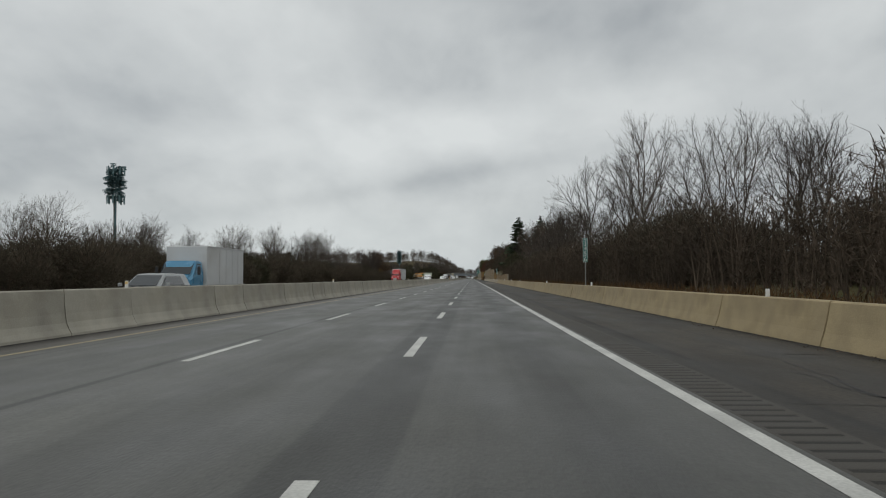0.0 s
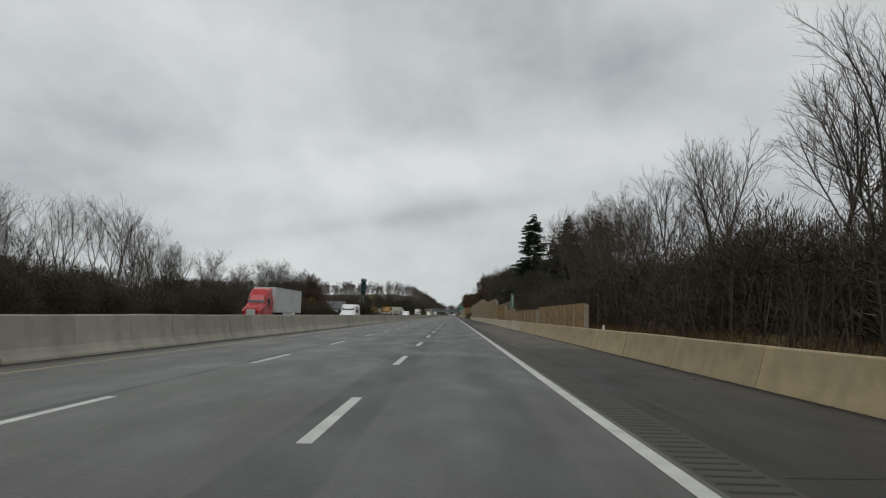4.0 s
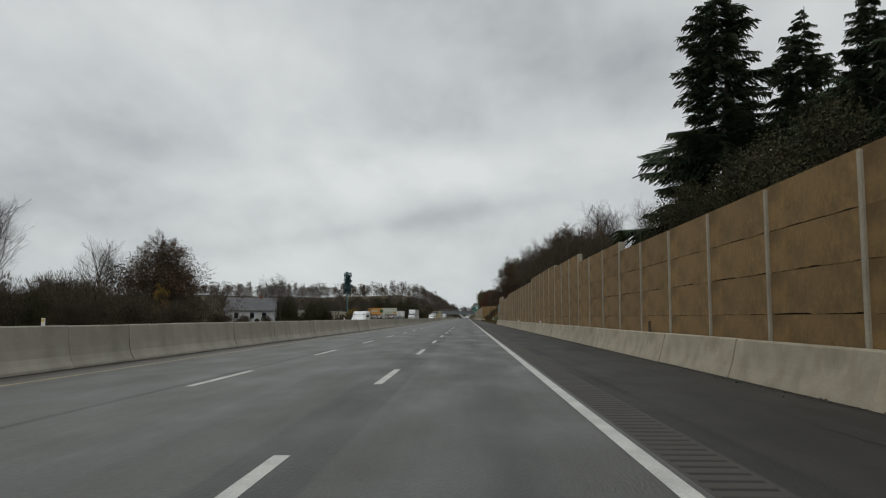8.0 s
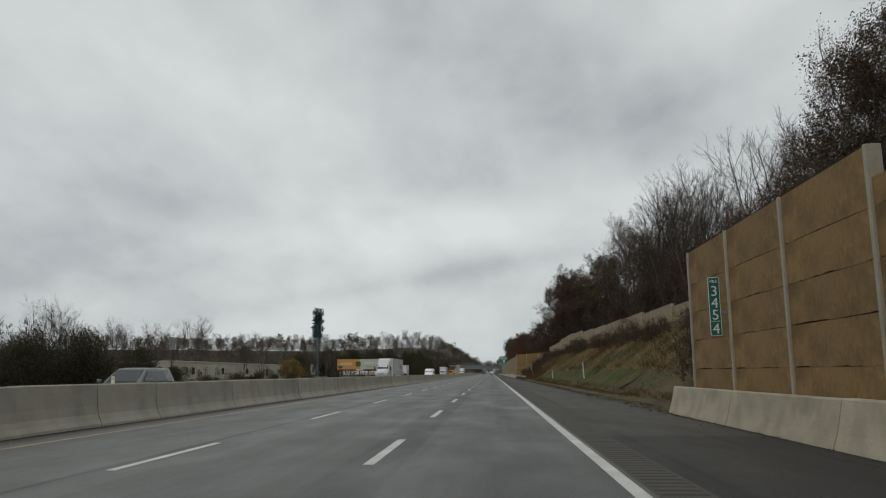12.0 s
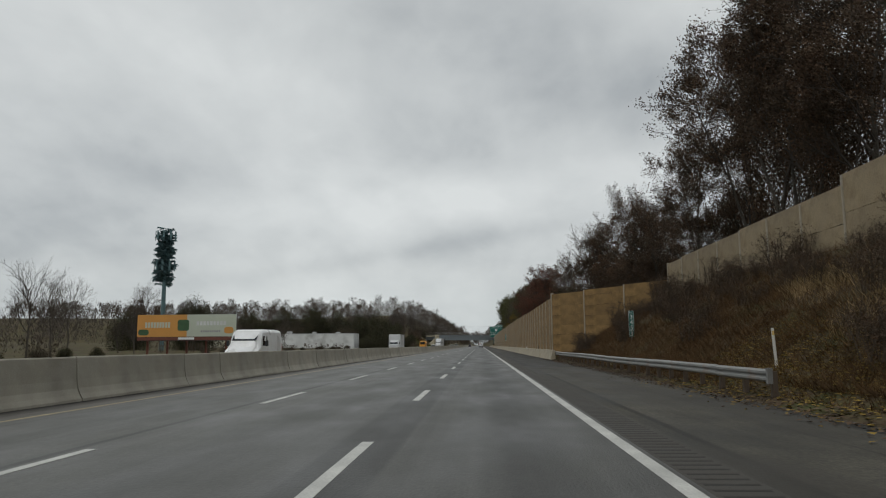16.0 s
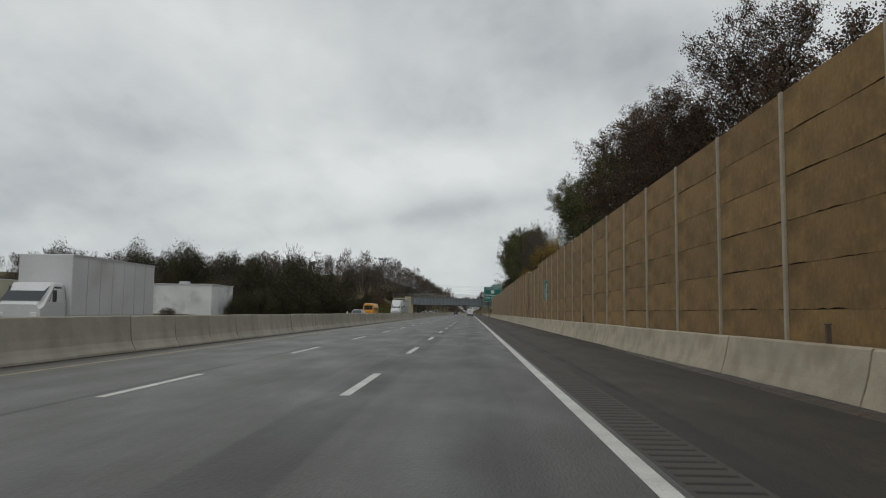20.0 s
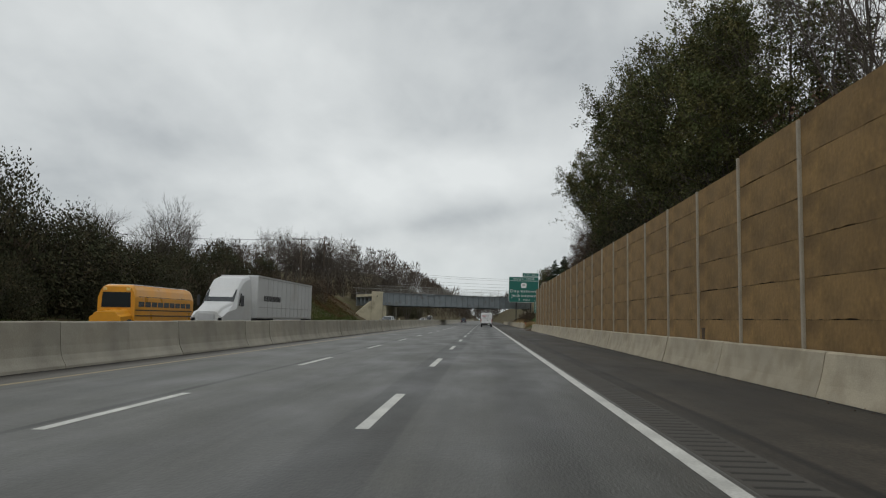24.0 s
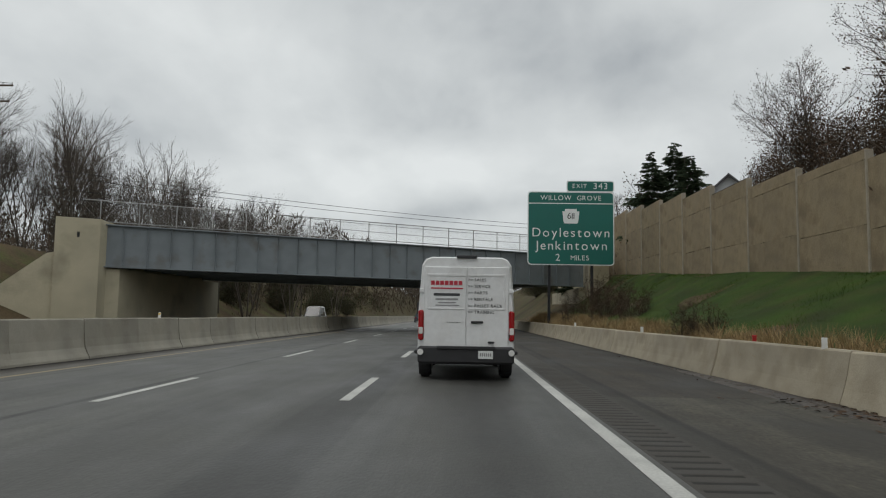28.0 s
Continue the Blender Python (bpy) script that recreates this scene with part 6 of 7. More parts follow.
    for i in range(6):
        part("plate_bar", box(0.295 + 0.042 * i, 0.322 + 0.042 * i, -0.119, -0.114, 0.525, 0.59), M_PRINT_GREY, plate)
    if detailed:
        bar = lambda x0, x1, z0, z1, m: part("printed_bar", box(x0, x1, -0.018, -0.0125, z0, z1), m, t)
        for i in range(7):
            bar(-0.76 + 0.098 * i, -0.68 + 0.098 * i, 2.02, 2.11, M_PRINT_RED)
        bar(-0.76, -0.08, 1.935, 1.965, M_PRINT_RED)
        bar(-0.70, -0.14, 1.79, 1.845, M_PRINT_DARK)
        bar(-0.66, -0.18, 1.70, 1.735, M_PRINT_GREY)
        bar(-0.60, -0.22, 1.635, 1.66, M_PRINT_GREY)
        bar(-0.66, -0.15, 1.575, 1.60, M_PRINT_GREY)
        for i, wd in enumerate(("SALES", "SERVICE", "PARTS", "RENTALS", "PALLET RACK", "TRAINING")):
            text_part("letter", ">> " + wd, 0.088, 0.035, 2.135 - 0.138 * i, -0.016, t, M_PRINT_DARK, 1.05, "LEFT")
        bar(-0.42, -0.12, 1.225, 1.235, M_PRINT_GREY)
    return t


panel_van("delivery_van", "white panel van with red and black lettering on its rear doors", -1.71, 894.6, 0, M_VAN, True, 2.63)


def car(name, label, x, y, rz, paint, length=4.6, width=1.82, height=1.48, suv=False):
    t = thing(name, label, "car", (x, y, 0), rz)
    w, L, H = width / 2, length, height
    hood = 0.98 if not suv else 1.08
    S = [(0.0, w * 0.86, w * 0.70, 0.42, 0.62, 0.80, 0.06), (0.10, w * 0.95, w * 0.80, 0.30, 0.72, hood, 0.08), (L * 0.14, w, w * 0.84, 0.27, 0.75, hood + 0.03, 0.08), (L * 0.62, w, w * 0.84, 0.27, 0.75, hood + 0.02, 0.08),
         (L * 0.80, w * 0.99, w * 0.80, 0.27, 0.70, hood - 0.08, 0.1), (L * 0.96, w * 0.92, w * 0.7, 0.30, 0.62, hood - 0.24, 0.1), (L, w * 0.80, w * 0.6, 0.36, 0.55, 0.66, 0.06)]
    shell(S, paint, "body", t)
    r0 = 0.03 if suv else 0.10
    G = [(L * r0, w * 0.86, w * 0.80, hood - 0.06, hood, hood + 0.03, 0.03), (L * (r0 + (0.05 if suv else 0.16)), w * 0.86, w * 0.66, hood - 0.06, hood + 0.02, H - 0.03, 0.1),
         (L * 0.36, w * 0.86, w * 0.68, hood - 0.06, hood + 0.02, H, 0.1), (L * 0.54, w * 0.86, w * 0.66, hood - 0.06, hood + 0.02, H - 0.03, 0.1), (L * 0.72, w * 0.84, w * 0.78, hood - 0.08, hood - 0.03, hood + 0.0, 0.03)]
    cabin = shell(G, paint, "cabin", t)
    ra, rb = (L * (r0 + 0.006), L * (r0 + 0.045)) if suv else (L * (r0 + 0.02), L * (r0 + 0.14))
    glass(t, [(w * 0.62, ra - 0.01, hood + 0.06), (-w * 0.62, ra - 0.01, hood + 0.06), (-w * 0.56, rb - 0.01, H - 0.12), (w * 0.56, rb - 0.01, H - 0.12)], "rear_window")
    glass(t, [(-w * 0.66, L * 0.715, hood + 0.04), (w * 0.66, L * 0.715, hood + 0.04), (w * 0.58, L * 0.565, H - 0.08), (-w * 0.58, L * 0.565, H - 0.08)], "windscreen")
    for s in (1, -1):
        glass(t, [(s * w * 0.872, L * 0.20, hood + 0.05), (s * w * 0.872, L * 0.66, hood + 0.05), (s * w * 0.74, L * 0.54, H - 0.13), (s * w * 0.74, L * 0.24, H - 0.13)], "side_window")
        part("tail_light", box(s * w * 0.76 - 0.12, s * w * 0.76 + 0.12, -0.02, 0.14, 0.80, 0.96, 0.02), M_TAIL, t)
        part("headlight", box(s * w * 0.62 - 0.16, s * w * 0.62 + 0.16, L - 0.20, L - 0.02, 0.60, 0.72, 0.02), M_LENS, t)
        part("mirror", box(s * (w + 0.08) - 0.08, s * (w + 0.08) + 0.08, L * 0.66, L * 0.66 + 0.1, hood, hood + 0.14, 0.02), paint, t)
        for yy in (L * 0.19, L * 0.81):
            wheel(t, s * (w - 0.12), yy, 0.34, 0.22)
    part("rear_bumper", box(-w * 0.9, w * 0.9, -0.06, 0.12, 0.36, 0.62, 0.04), M_TRIM if suv else paint, t)
    part("number_plate", box(-0.16, 0.16, -0.075, -0.055, 0.62, 0.76), M_SIGN_WHITE, t)
    return t


def box_body(t, name, x0, x1, y0, y1, z0, z1, material, ribs=0):
    b = part(name, box(x0, x1, y0, y1, z0, z1, 0.03), material, t)
    if ribs:
        rb = bmesh.new()
        n = int((y1 - y0) / ribs)
        for s in (x0 - 0.006, x1 + 0.006):
            for i in range(1, n):
                add_box(rb, s - 0.006, s + 0.006, y0 + i * ribs - 0.008, y0 + i * ribs + 0.008, z0 + 0.05, z1 - 0.08)
        for zz in (z0, z1 - 0.1):
            for s in (x0 - 0.012, x1 + 0.012):
                add_box(rb, s - 0.01, s + 0.01, y0, y1, zz, zz + 0.1)
        part("side_frame", rb, M_ALU, b)
    return b


def semi_truck(label, x, y, rz, cab_paint, trailer_len=15.5, bars=None):
    """Tractor and box trailer as one combination; local y from the trailer's rear to the tractor's nose."""
    t = thing("semi_truck", label, "truck", (x, y, 0), rz)
    L = trailer_len
    body = box_body(t, "trailer", -1.29, 1.29, 0, L, 1.15, 4.08, M_TRAILER, 1.22)
    part("rear_frame", box(-1.29, 1.29, -0.03, 0.02, 1.0, 1.2), M_STEEL, t)
    part("side_skirt", box(-1.27, -1.24, 3.5, L - 4, 0.5, 1.15), M_TRAILER, t)
    part("side_skirt", box(1.24, 1.27, 3.5, L - 4, 0.5, 1.15), M_TRAILER, t)
    if bars:
        for s in (-1.31, 1.31):
            for a, b, z0, z1, m in bars:
                part("printed_bar", box(s - 0.004, s + 0.004, a, b, z0, z1), m, t)
    S = [(L + 1.0, 1.22, 1.05, 0.7, 2.4, 3.95, 0.15), (L + 2.3, 1.22, 1.0, 0.7, 2.3, 3.75, 0.3), (L + 3.1, 1.2, 0.98, 0.7, 2.1, 3.1, 0.25), (L + 3.8, 1.16, 0.95, 0.7, 1.75, 2.2, 0.15),
         (L + 5.2, 1.05, 0.75, 0.6, 1.5, 1.85, 0.2), (L + 5.8, 0.95, 0.7, 0.5, 1.2, 1.55, 0.2)]
    shell(S, cab_paint, "cab", t)
    glass(t, [(-0.95, L + 3.82, 2.20), (0.95, L + 3.82, 2.20), (0.92, L + 3.16, 2.98), (-0.92, L + 3.16, 2.98)], "windscreen")
    for s in (1, -1):
        glass(t, [(s * 1.215, L + 2.5, 1.95), (s * 1.19, L + 3.5, 1.95), (s * 1.12, L + 3.0, 2.75), (s * 1.12, L + 2.5, 2.75)], "side_window")
        part("mirror", box(s * 1.42 - 0.10, s * 1.42 + 0.10, L + 3.5, L + 3.6, 1.9, 2.6, 0.03), M_TRIM, t)
        part("headlight", box(s * 0.82 - 0.15, s * 0.82 + 0.15, L + 5.62, L + 5.80, 0.95, 1.2, 0.03), M_LENS, t)
        for yy in (1.4, 2.7, L - 0.4, L + 0.9, L + 4.9):
            wheel(t, s * 1.02, yy, 0.5, 0.46 if yy < L + 2 else 0.3)
    part("front_bumper", box(-1.1, 1.1, L + 5.6, L + 5.95, 0.4, 0.8, 0.05), M_ALU, t)
    part("grille", box(-0.5, 0.5, L + 5.74, L + 5.86, 0.85, 1.45, 0.02), M_ALU, t)
    part("chassis", box(-0.45, 0.45, 0.5, L + 5.4, 0.75, 1.05), M_TRIM, t)
    return t


def box_truck(label, x, y, rz, cab_paint, length=7.0, top=3.45):
    t = thing("box_truck", label, "truck", (x, y, 0), rz)
    L = length
    box_body(t, "cargo_box", -1.24, 1.24, 0, L, 0.95, top, M_TRAILER, 1.2)
    S = [(L + 0.1, 1.05, 0.92, 0.55, 1.6, 2.45, 0.15), (L + 0.9, 1.05, 0.92, 0.55, 1.6, 2.45, 0.15), (L + 1.75, 1.03, 0.86, 0.5, 1.4, 1.62, 0.15), (L + 1.95, 1.0, 0.84, 0.5, 1.3, 1.48, 0.12)]
    shell(S, cab_paint, "cab", t)
    glass(t, [(-0.86, L + 1.76, 1.66), (0.86, L + 1.76, 1.66), (0.84, L + 0.98, 2.34), (-0.84, L + 0.98, 2.34)], "windscreen")
    for s in (1, -1):
        glass(t, [(s * 0.78, L + 0.35, 1.6), (s * 1.05, L + 1.4, 1.6), (s * 0.98, L + 0.95, 2.25), (s * 0.98, L + 0.35, 2.25)], "side_window")
        part("mirror", box(s * 1.25 - 0.09, s * 1.25 + 0.09, L + 1.3, L + 1.38, 1.6, 2.1, 0.03), M_TRIM, t)
        part("headlight", box(s * 0.72 - 0.15, s * 0.72 + 0.15, L + 1.85, L + 1.99, 0.95, 1.15, 0.02), M_LENS, t)
        for yy in (1.5, L + 1.0):
            wheel(t, s * 0.95, yy, 0.42, 0.3)
    part("front_bumper", box(-1.0, 1.0, L + 1.8, L + 2.1, 0.45, 0.75, 0.04), M_TRIM, t)
    part("chassis", box(-0.45, 0.45, 0.3, L + 1.6, 0.65, 0.95), M_TRIM, t)
    return t


def school_bus(x, y, rz):
    t = thing("school_bus", "yellow school bus with a white roof behind the median", "bus", (x, y, 0), rz)
    S = [(0, 1.20, 1.02, 0.6, 2.3, 3.05, 0.3), (0.3, 1.22, 1.05, 0.55, 2.35, 3.12, 0.3), (9.0, 1.22, 1.05, 0.55, 2.35, 3.12, 0.3), (9.3, 1.20, 1.02, 0.55, 2.3, 3.0, 0.3)]
    shell(S, M_YELLOW_BUS, "body", t)
    shell([(9.3, 1.05, 0.85, 0.55, 1.2, 1.55, 0.2), (10.6, 0.98, 0.75, 0.55, 1.1, 1.4, 0.2)], M_YELLOW_BUS, "bonnet", t)
    part("roof_panel", box(-0.85, 0.85, 0.4, 8.9, 3.10, 3.15, 0.02), M_VAN, t, "white bus roof")
    glass(t, [(-0.95, 9.32, 1.7), (0.95, 9.32, 1.7), (0.9, 9.32, 2.65), (-0.9, 9.32, 2.65)], "windscreen")
    for s in (1, -1):
        for i in range(9):
            glass(t, [(s * 1.225, 0.6 + 0.93 * i, 1.75), (s * 1.225, 1.4 + 0.93 * i, 1.75), (s * 1.215, 1.4 + 0.93 * i, 2.4), (s * 1.215, 0.6 + 0.93 * i, 2.4)], "side_window")
        for zz in (1.15, 1.5):
            part("side_rail", box(s * 1.225 - 0.012, s * 1.225 + 0.012, 0.3, 9.2, zz, zz + 0.07), M_TRIM, t)
        for yy in (2.2, 9.6):
            wheel(t, s * 0.98, yy, 0.48, 0.3)
        part("warning_lamp", box(s * 0.75 - 0.12, s * 0.75 + 0.12, 9.28, 9.36, 2.75, 2.93, 0.02), M_AMBER, t)
    part("front_bumper", box(-1.1, 1.1, 10.55, 10.75, 0.45, 0.75, 0.03), M_TRIM, t)
    part("chassis", box(-0.5, 0.5, 0.3, 10.4, 0.5, 0.7), M_TRIM, t)


# same way, far ahead
car("dark_suv", "dark blue sport utility vehicle with a black rear bumper", -9.1, 1012, 0, M_SUV, 4.7, 1.9, 1.75, True)
# opposite lanes, each nose towards the viewer
box_truck("white box truck with a blue cab behind the median", -19.6, 50.5, 180, M_BLUE_PAINT, 7.0, 3.35)
car("estate_car", "pale silver car, only its roof above the median", -16.0, 33.0, 180, M_GREY_PAINT, 4.8, 1.85, 1.62, True)
semi_truck("red tractor with a plain white box trailer", -24.2, 227.5, 180, M_RED_PAINT, 14.5)
panel_van("delivery_van", "white high-roofed delivery van behind the median", -16.1, 229.5, 180, M_VAN, False, 2.45)
car("estate_car", "grey-green car, only its roof above the median", -16.2, 411.0, 180, M_GREEN_PAINT, 4.7, 1.85, 1.66, True)
panel_van("delivery_van", "white van with a roof load behind the median", -17.0, 362.0, 180, M_VAN, False, 2.2)
semi_truck("white tractor and white box trailer with red and grey markings", -21.0, 529.5, 180, M_TRAILER, 15.5, [(3.2, 4.4, 2.2, 3.1, M_PRINT_RED), (1.6, 3.0, 2.35, 2.55, M_PRINT_GREY), (1.4, 5.2, 1.6, 1.7, M_PRINT_GREY)])
panel_van("delivery_van", "white van behind the median", -16.2, 555.0, 180, M_VAN, False, 2.4)
box_truck("white moving truck with a dark-windowed cab", -20.6, 675.5, 180, M_TRAILER, 8.5, 3.75)
car("sedan", "pale grey car, only its roof above the median", -16.0, 731.0, 180, M_GREY_PAINT, 4.6, 1.82, 1.55)
school_bus(-25.2, 814.0, 180)
semi_truck("white tractor with a long white box trailer, dark markings", -18.9, 825.0, 180, M_TRAILER, 15.8, [(10.2 + 0.36 * i, 10.46 + 0.36 * i, 2.36, 2.74, M_PRINT_DARK) for i in range(12)] + [(0.2, 15.6, 3.92, 3.96, M_PRINT_GREY), (0.2, 15.6, 1.9, 1.93, M_PRINT_GREY)])
car("estate_car", "silver car, only its roof above the median", -16.0, 868.0, 180, M_GREY_PAINT, 4.7, 1.85, 1.60, True)
car("pickup", "white off-road vehicle under the bridge", -16.4, 955.0, 180, M_VAN, 4.8, 1.95, 2.1, True)
car("sedan", "white car beyond the bridge", -19.8, 975.0, 180, M_VAN, 4.6, 1.82, 1.55)


# ---- buildings across the motorway ----
M_WHITE_WALL = mat("white_rendered_wall", (0.64, 0.65, 0.64), 0.8, var=0.12, scale=0.3, grain=10, stain=(0.33, 0.33, 0.31))
M_CREAM_WALL = mat("cream_wall", (0.42, 0.40, 0.31), 0.8, var=0.12, scale=0.3, grain=10, stain=(0.3, 0.28, 0.22))
M_ROOF = mat("grey_shingles", (0.12, 0.12, 0.125), 0.9, var=0.2, scale=0.8, grain=12)
M_SIDING = mat("grey_white_siding", (0.56, 0.57, 0.58), 0.8, var=0.1, scale=0.5, grain=10)
M_ORANGE = mat("orange_poster", (0.62, 0.30, 0.07), 0.6, var=0.06, scale=0.5, bump=0.02)
M_CREAM_POSTER = mat("cream_poster", (0.50, 0.54, 0.44), 0.6, var=0.06, scale=0.5, bump=0.02)
M_POSTER_GREEN = mat("poster_green", (0.05, 0.11, 0.05), 0.6, var=0.2, scale=1.5, bump=0.02)
M_RUST = mat("rusty_red_steel", (0.16, 0.06, 0.04), 0.8, var=0.25, scale=1.5, grain=15)


def make_billboard():
    t = thing("billboard", "roadside billboard with an orange and a cream poster", "billboard", (-42.2, 606, 0))
    z0, z1 = 2.75, 5.75
    part("orange_poster", box(-6.9, -1.0, -0.03, 0.03, z0, z1), M_ORANGE, t)
    part("cream_poster", box(0.05, 6.9, -0.03, 0.03, z0, z1), M_CREAM_POSTER, t)
    part("middle_poster", box(-1.0, 0.05, -0.03, 0.03, z0, z1), M_ORANGE, t)
    part("poster_picture", rounded_plate(1.6, 1.5, 0.3, 0.02), M_POSTER_GREEN, t).matrix_local = pose(-0.45, -0.05, 4.3)
    part("poster_picture", rounded_plate(1.5, 0.8, 0.35, 0.02), M_POSTER_GREEN, t).matrix_local = pose(-6.0, -0.05, 3.35)
    part("poster_picture", rounded_plate(1.3, 0.9, 0.4, 0.02), M_ORANGE, t).matrix_local = pose(5.9, -0.05, 3.6)
    for x0, x1, z, hh, m in ((-5.8, -2.2, 4.35, 0.75, M_CREAM_POSTER), (1.4, 5.6, 4.55, 0.55, M_WHITE_WALL), (2.0, 4.8, 3.45, 0.25, M_PRINT_GREY)):
        n = 9
        for i in range(n):
            a = x0 + (x1 - x0) * i / n
            part("printed_bar", box(a, a + (x1 - x0) / n * 0.72, -0.038, -0.030, z - hh / 2, z + hh / 2), m, t)
    part("lower_apron", box(-6.9, 6.9, 0.0, 0.12, 2.25, 2.72, 0.01), M_RUST, t)
    part("name_plate", box(-1.1, 1.1, -0.02, 0.0, 2.35, 2.65), M_SIGN_WHITE, t)
    part("backing", box(-6.9, 6.9, 0.03, 0.16, z0, z1), M_DARK_METAL, t)
    for x in (-5.5, -2.7, 0, 2.7, 5.5):
        part("support_post", box(x - 0.12, x + 0.12, 0.16, 0.42, -0.2, z1 - 0.2), M_RUST, t)
    part("catwalk", box(-6.9, 6.9, -0.9, 0.0, 2.18, 2.24), M_DARK_METAL, t)


make_billboard()


def low_building(label, x0, x1, y0, y1, z0, hgt, material, windows=0, roof_items=(), name="warehouse"):
    t = thing(name, label, "building", ((x0 + x1) / 2, (y0 + y1) / 2, z0))
    hx, hy = (x1 - x0) / 2, (y1 - y0) / 2
    part("wall", box(-hx, hx, -hy, hy, -0.5, hgt), material, t)
    part("roof_edge", box(-hx - 0.1, hx + 0.1, -hy - 0.1, hy + 0.1, hgt, hgt + 0.18, 0.02), M_ALU, t)
    for i in range(windows):
        wx = -hx + (i + 0.7) * 2 * hx / windows
        w = part("window", box(wx - 0.55, wx + 0.55, -hy - 0.03, -hy + 0.02, hgt - 2.1, hgt - 0.9), M_GLASS, t)
        part("sill", box(wx - 0.62, wx + 0.62, -hy - 0.07, -hy - 0.02, hgt - 2.18, hgt - 2.1), M_ALU, w)
        wy = -hy + (i + 0.5) * 2 * hy / windows
        part("window", box(hx - 0.02, hx + 0.03, wy - 0.6, wy + 0.6, hgt - 2.1, hgt - 0.9), M_GLASS, t)
    for rx, ry, rw, rh in roof_items:
        part("roof_unit", box(rx - rw / 2, rx + rw / 2, ry - rw / 2, ry + rw / 2, hgt + 0.18, hgt + 0.18 + rh, 0.03), M_ALU, t)
    return t


low_building("long white flat-roofed warehouse with stained walls", -79, -45, 757, 768, 0.4, 5.0, M_WHITE_WALL, 0, ((-6, -2, 1.6, 0.8), (3, -3, 1.2, 0.6), (11, -2, 1.4, 0.5)))
low_building("low cream flat-roofed building with a row of windows", -93, -79.4, 751, 775, 0.4, 5.4, M_CREAM_WALL, 6, ((2, -6, 1.5, 0.7),))
low_building("long low pale industrial building behind bushes", -65, -54, 500, 572, 0.3, 3.2, M_CREAM_WALL, 5)
low_building("long building with a white roof band on the hill", -112, -74, 955, 985, 7.0, 8.0, M_SIDING, 8)
low_building("flat-roofed building far off on the ridge", -98, -66, 1170, 1190, 7, 9, M_CREAM_WALL, 6)
low_building("low white building under the skyline trees", -118, -70, 1040, 1070, 4, 6, M_WHITE_WALL, 6)


def gable_house(label, x, y, z, w, d, eaves, ridge, rz=0):
    t = thing("house", label, "house", (x, y, z), rz)
    hw, hd = w / 2, d / 2
    part("wall", box(-hw, hw, -hd, hd, -0.5, eaves), M_SIDING, t)
    for s in (1, -1):
        bm = bmesh.new()
        vs = [bm.verts.new(p) for p in ((s * hw, -hd, eaves), (s * hw, hd, eaves), (s * hw, 0, ridge))]
        bm.faces.new(vs)
        r = bmesh.ops.extrude_face_region(bm, geom=bm.faces[:])
        bmesh.ops.translate(bm, vec=(-s * 0.2, 0, 0), verts=[v for v in r["geom"] if isinstance(v, bmesh.types.BMVert)])
        bmesh.ops.recalc_face_normals(bm, faces=bm.faces)
        part("gable", bm, M_SIDING, t)
        bm = bmesh.new()
        k = (ridge - eaves) / hd
        a = [(-hw - 0.4, s * (hd + 0.4), eaves - 0.4 * k), (hw + 0.4, s * (hd + 0.4), eaves - 0.4 * k), (hw + 0.4, 0, ridge), (-hw - 0.4, 0, ridge)]
        f = bm.faces.new([bm.verts.new(q) for q in a])
        r = bmesh.ops.extrude_face_region(bm, geom=[f])
        bmesh.ops.translate(bm, vec=(0, 0, 0.16), verts=[v for v in r["geom"] if isinstance(v, bmesh.types.BMVert)])
        bmesh.ops.recalc_face_normals(bm, faces=bm.faces)
        part("roof", bm, M_ROOF, t)
        part("window", box(s * hw - 0.03, s * hw + 0.03, -0.5, 0.5, eaves - 0.2, eaves + 1.0), M_GLASS, t)
        for wx in (-hw * 0.55, hw * 0.1, hw * 0.6):
            q = part("window", box(wx - 0.45, wx + 0.45, s * hd - 0.03, s * hd + 0.03, eaves - 1.9, eaves - 0.6), M_GLASS, t)
            part("sill", box(wx - 0.52, wx + 0.52, s * (hd + 0.04) - 0.04, s * (hd + 0.04) + 0.04, eaves - 1.98, eaves - 1.9), M_SIGN_WHITE, q)
    part("chimney", box(hw * 0.3, hw * 0.3 + 0.7, -0.35, 0.35, ridge - 0.8, ridge + 0.7, 0.02), M_RUST, t)
    return t


gable_house("grey-white gabled house with a shingle roof", -50.5, 420, -0.5, 10.5, 8, 3.4, 6.1, 8)
gable_house("white gabled house behind the buff noise wall", 21.5, 943, 5.8, 8, 7, 4.2, 7.4, 70)


# ---- wires ----
M_WIRE = mat("black_wire", (0.02, 0.02, 0.02), 0.7, var=0.1, scale=5, bump=0)


def wire(a, b, sag, r=0.02):
    a, b = Vector(a), Vector(b)
    n = 14
    side = (b - a).cross(Vector((0, 0, 1))).normalized() * r
    up = Vector((0, 0, r))
    vs, fs = [], []
    for i in range(n + 1):
        p = a.lerp(b, i / n) - Vector((0, 0, sag * 4 * (i / n) * (1 - i / n)))
        vs += [tuple(p + side), tuple(p + up), tuple(p - side), tuple(p - up)]
    for i in range(n):
        fs += [(4 * i + k, 4 * i + (k + 1) % 4, 4 * i + 4 + (k + 1) % 4, 4 * i + 4 + k) for k in range(4)]
    return tagged(raw("overhead_wire", vs, fs, M_WIRE), "thin black overhead wire between poles", "wire", group="overhead wires")


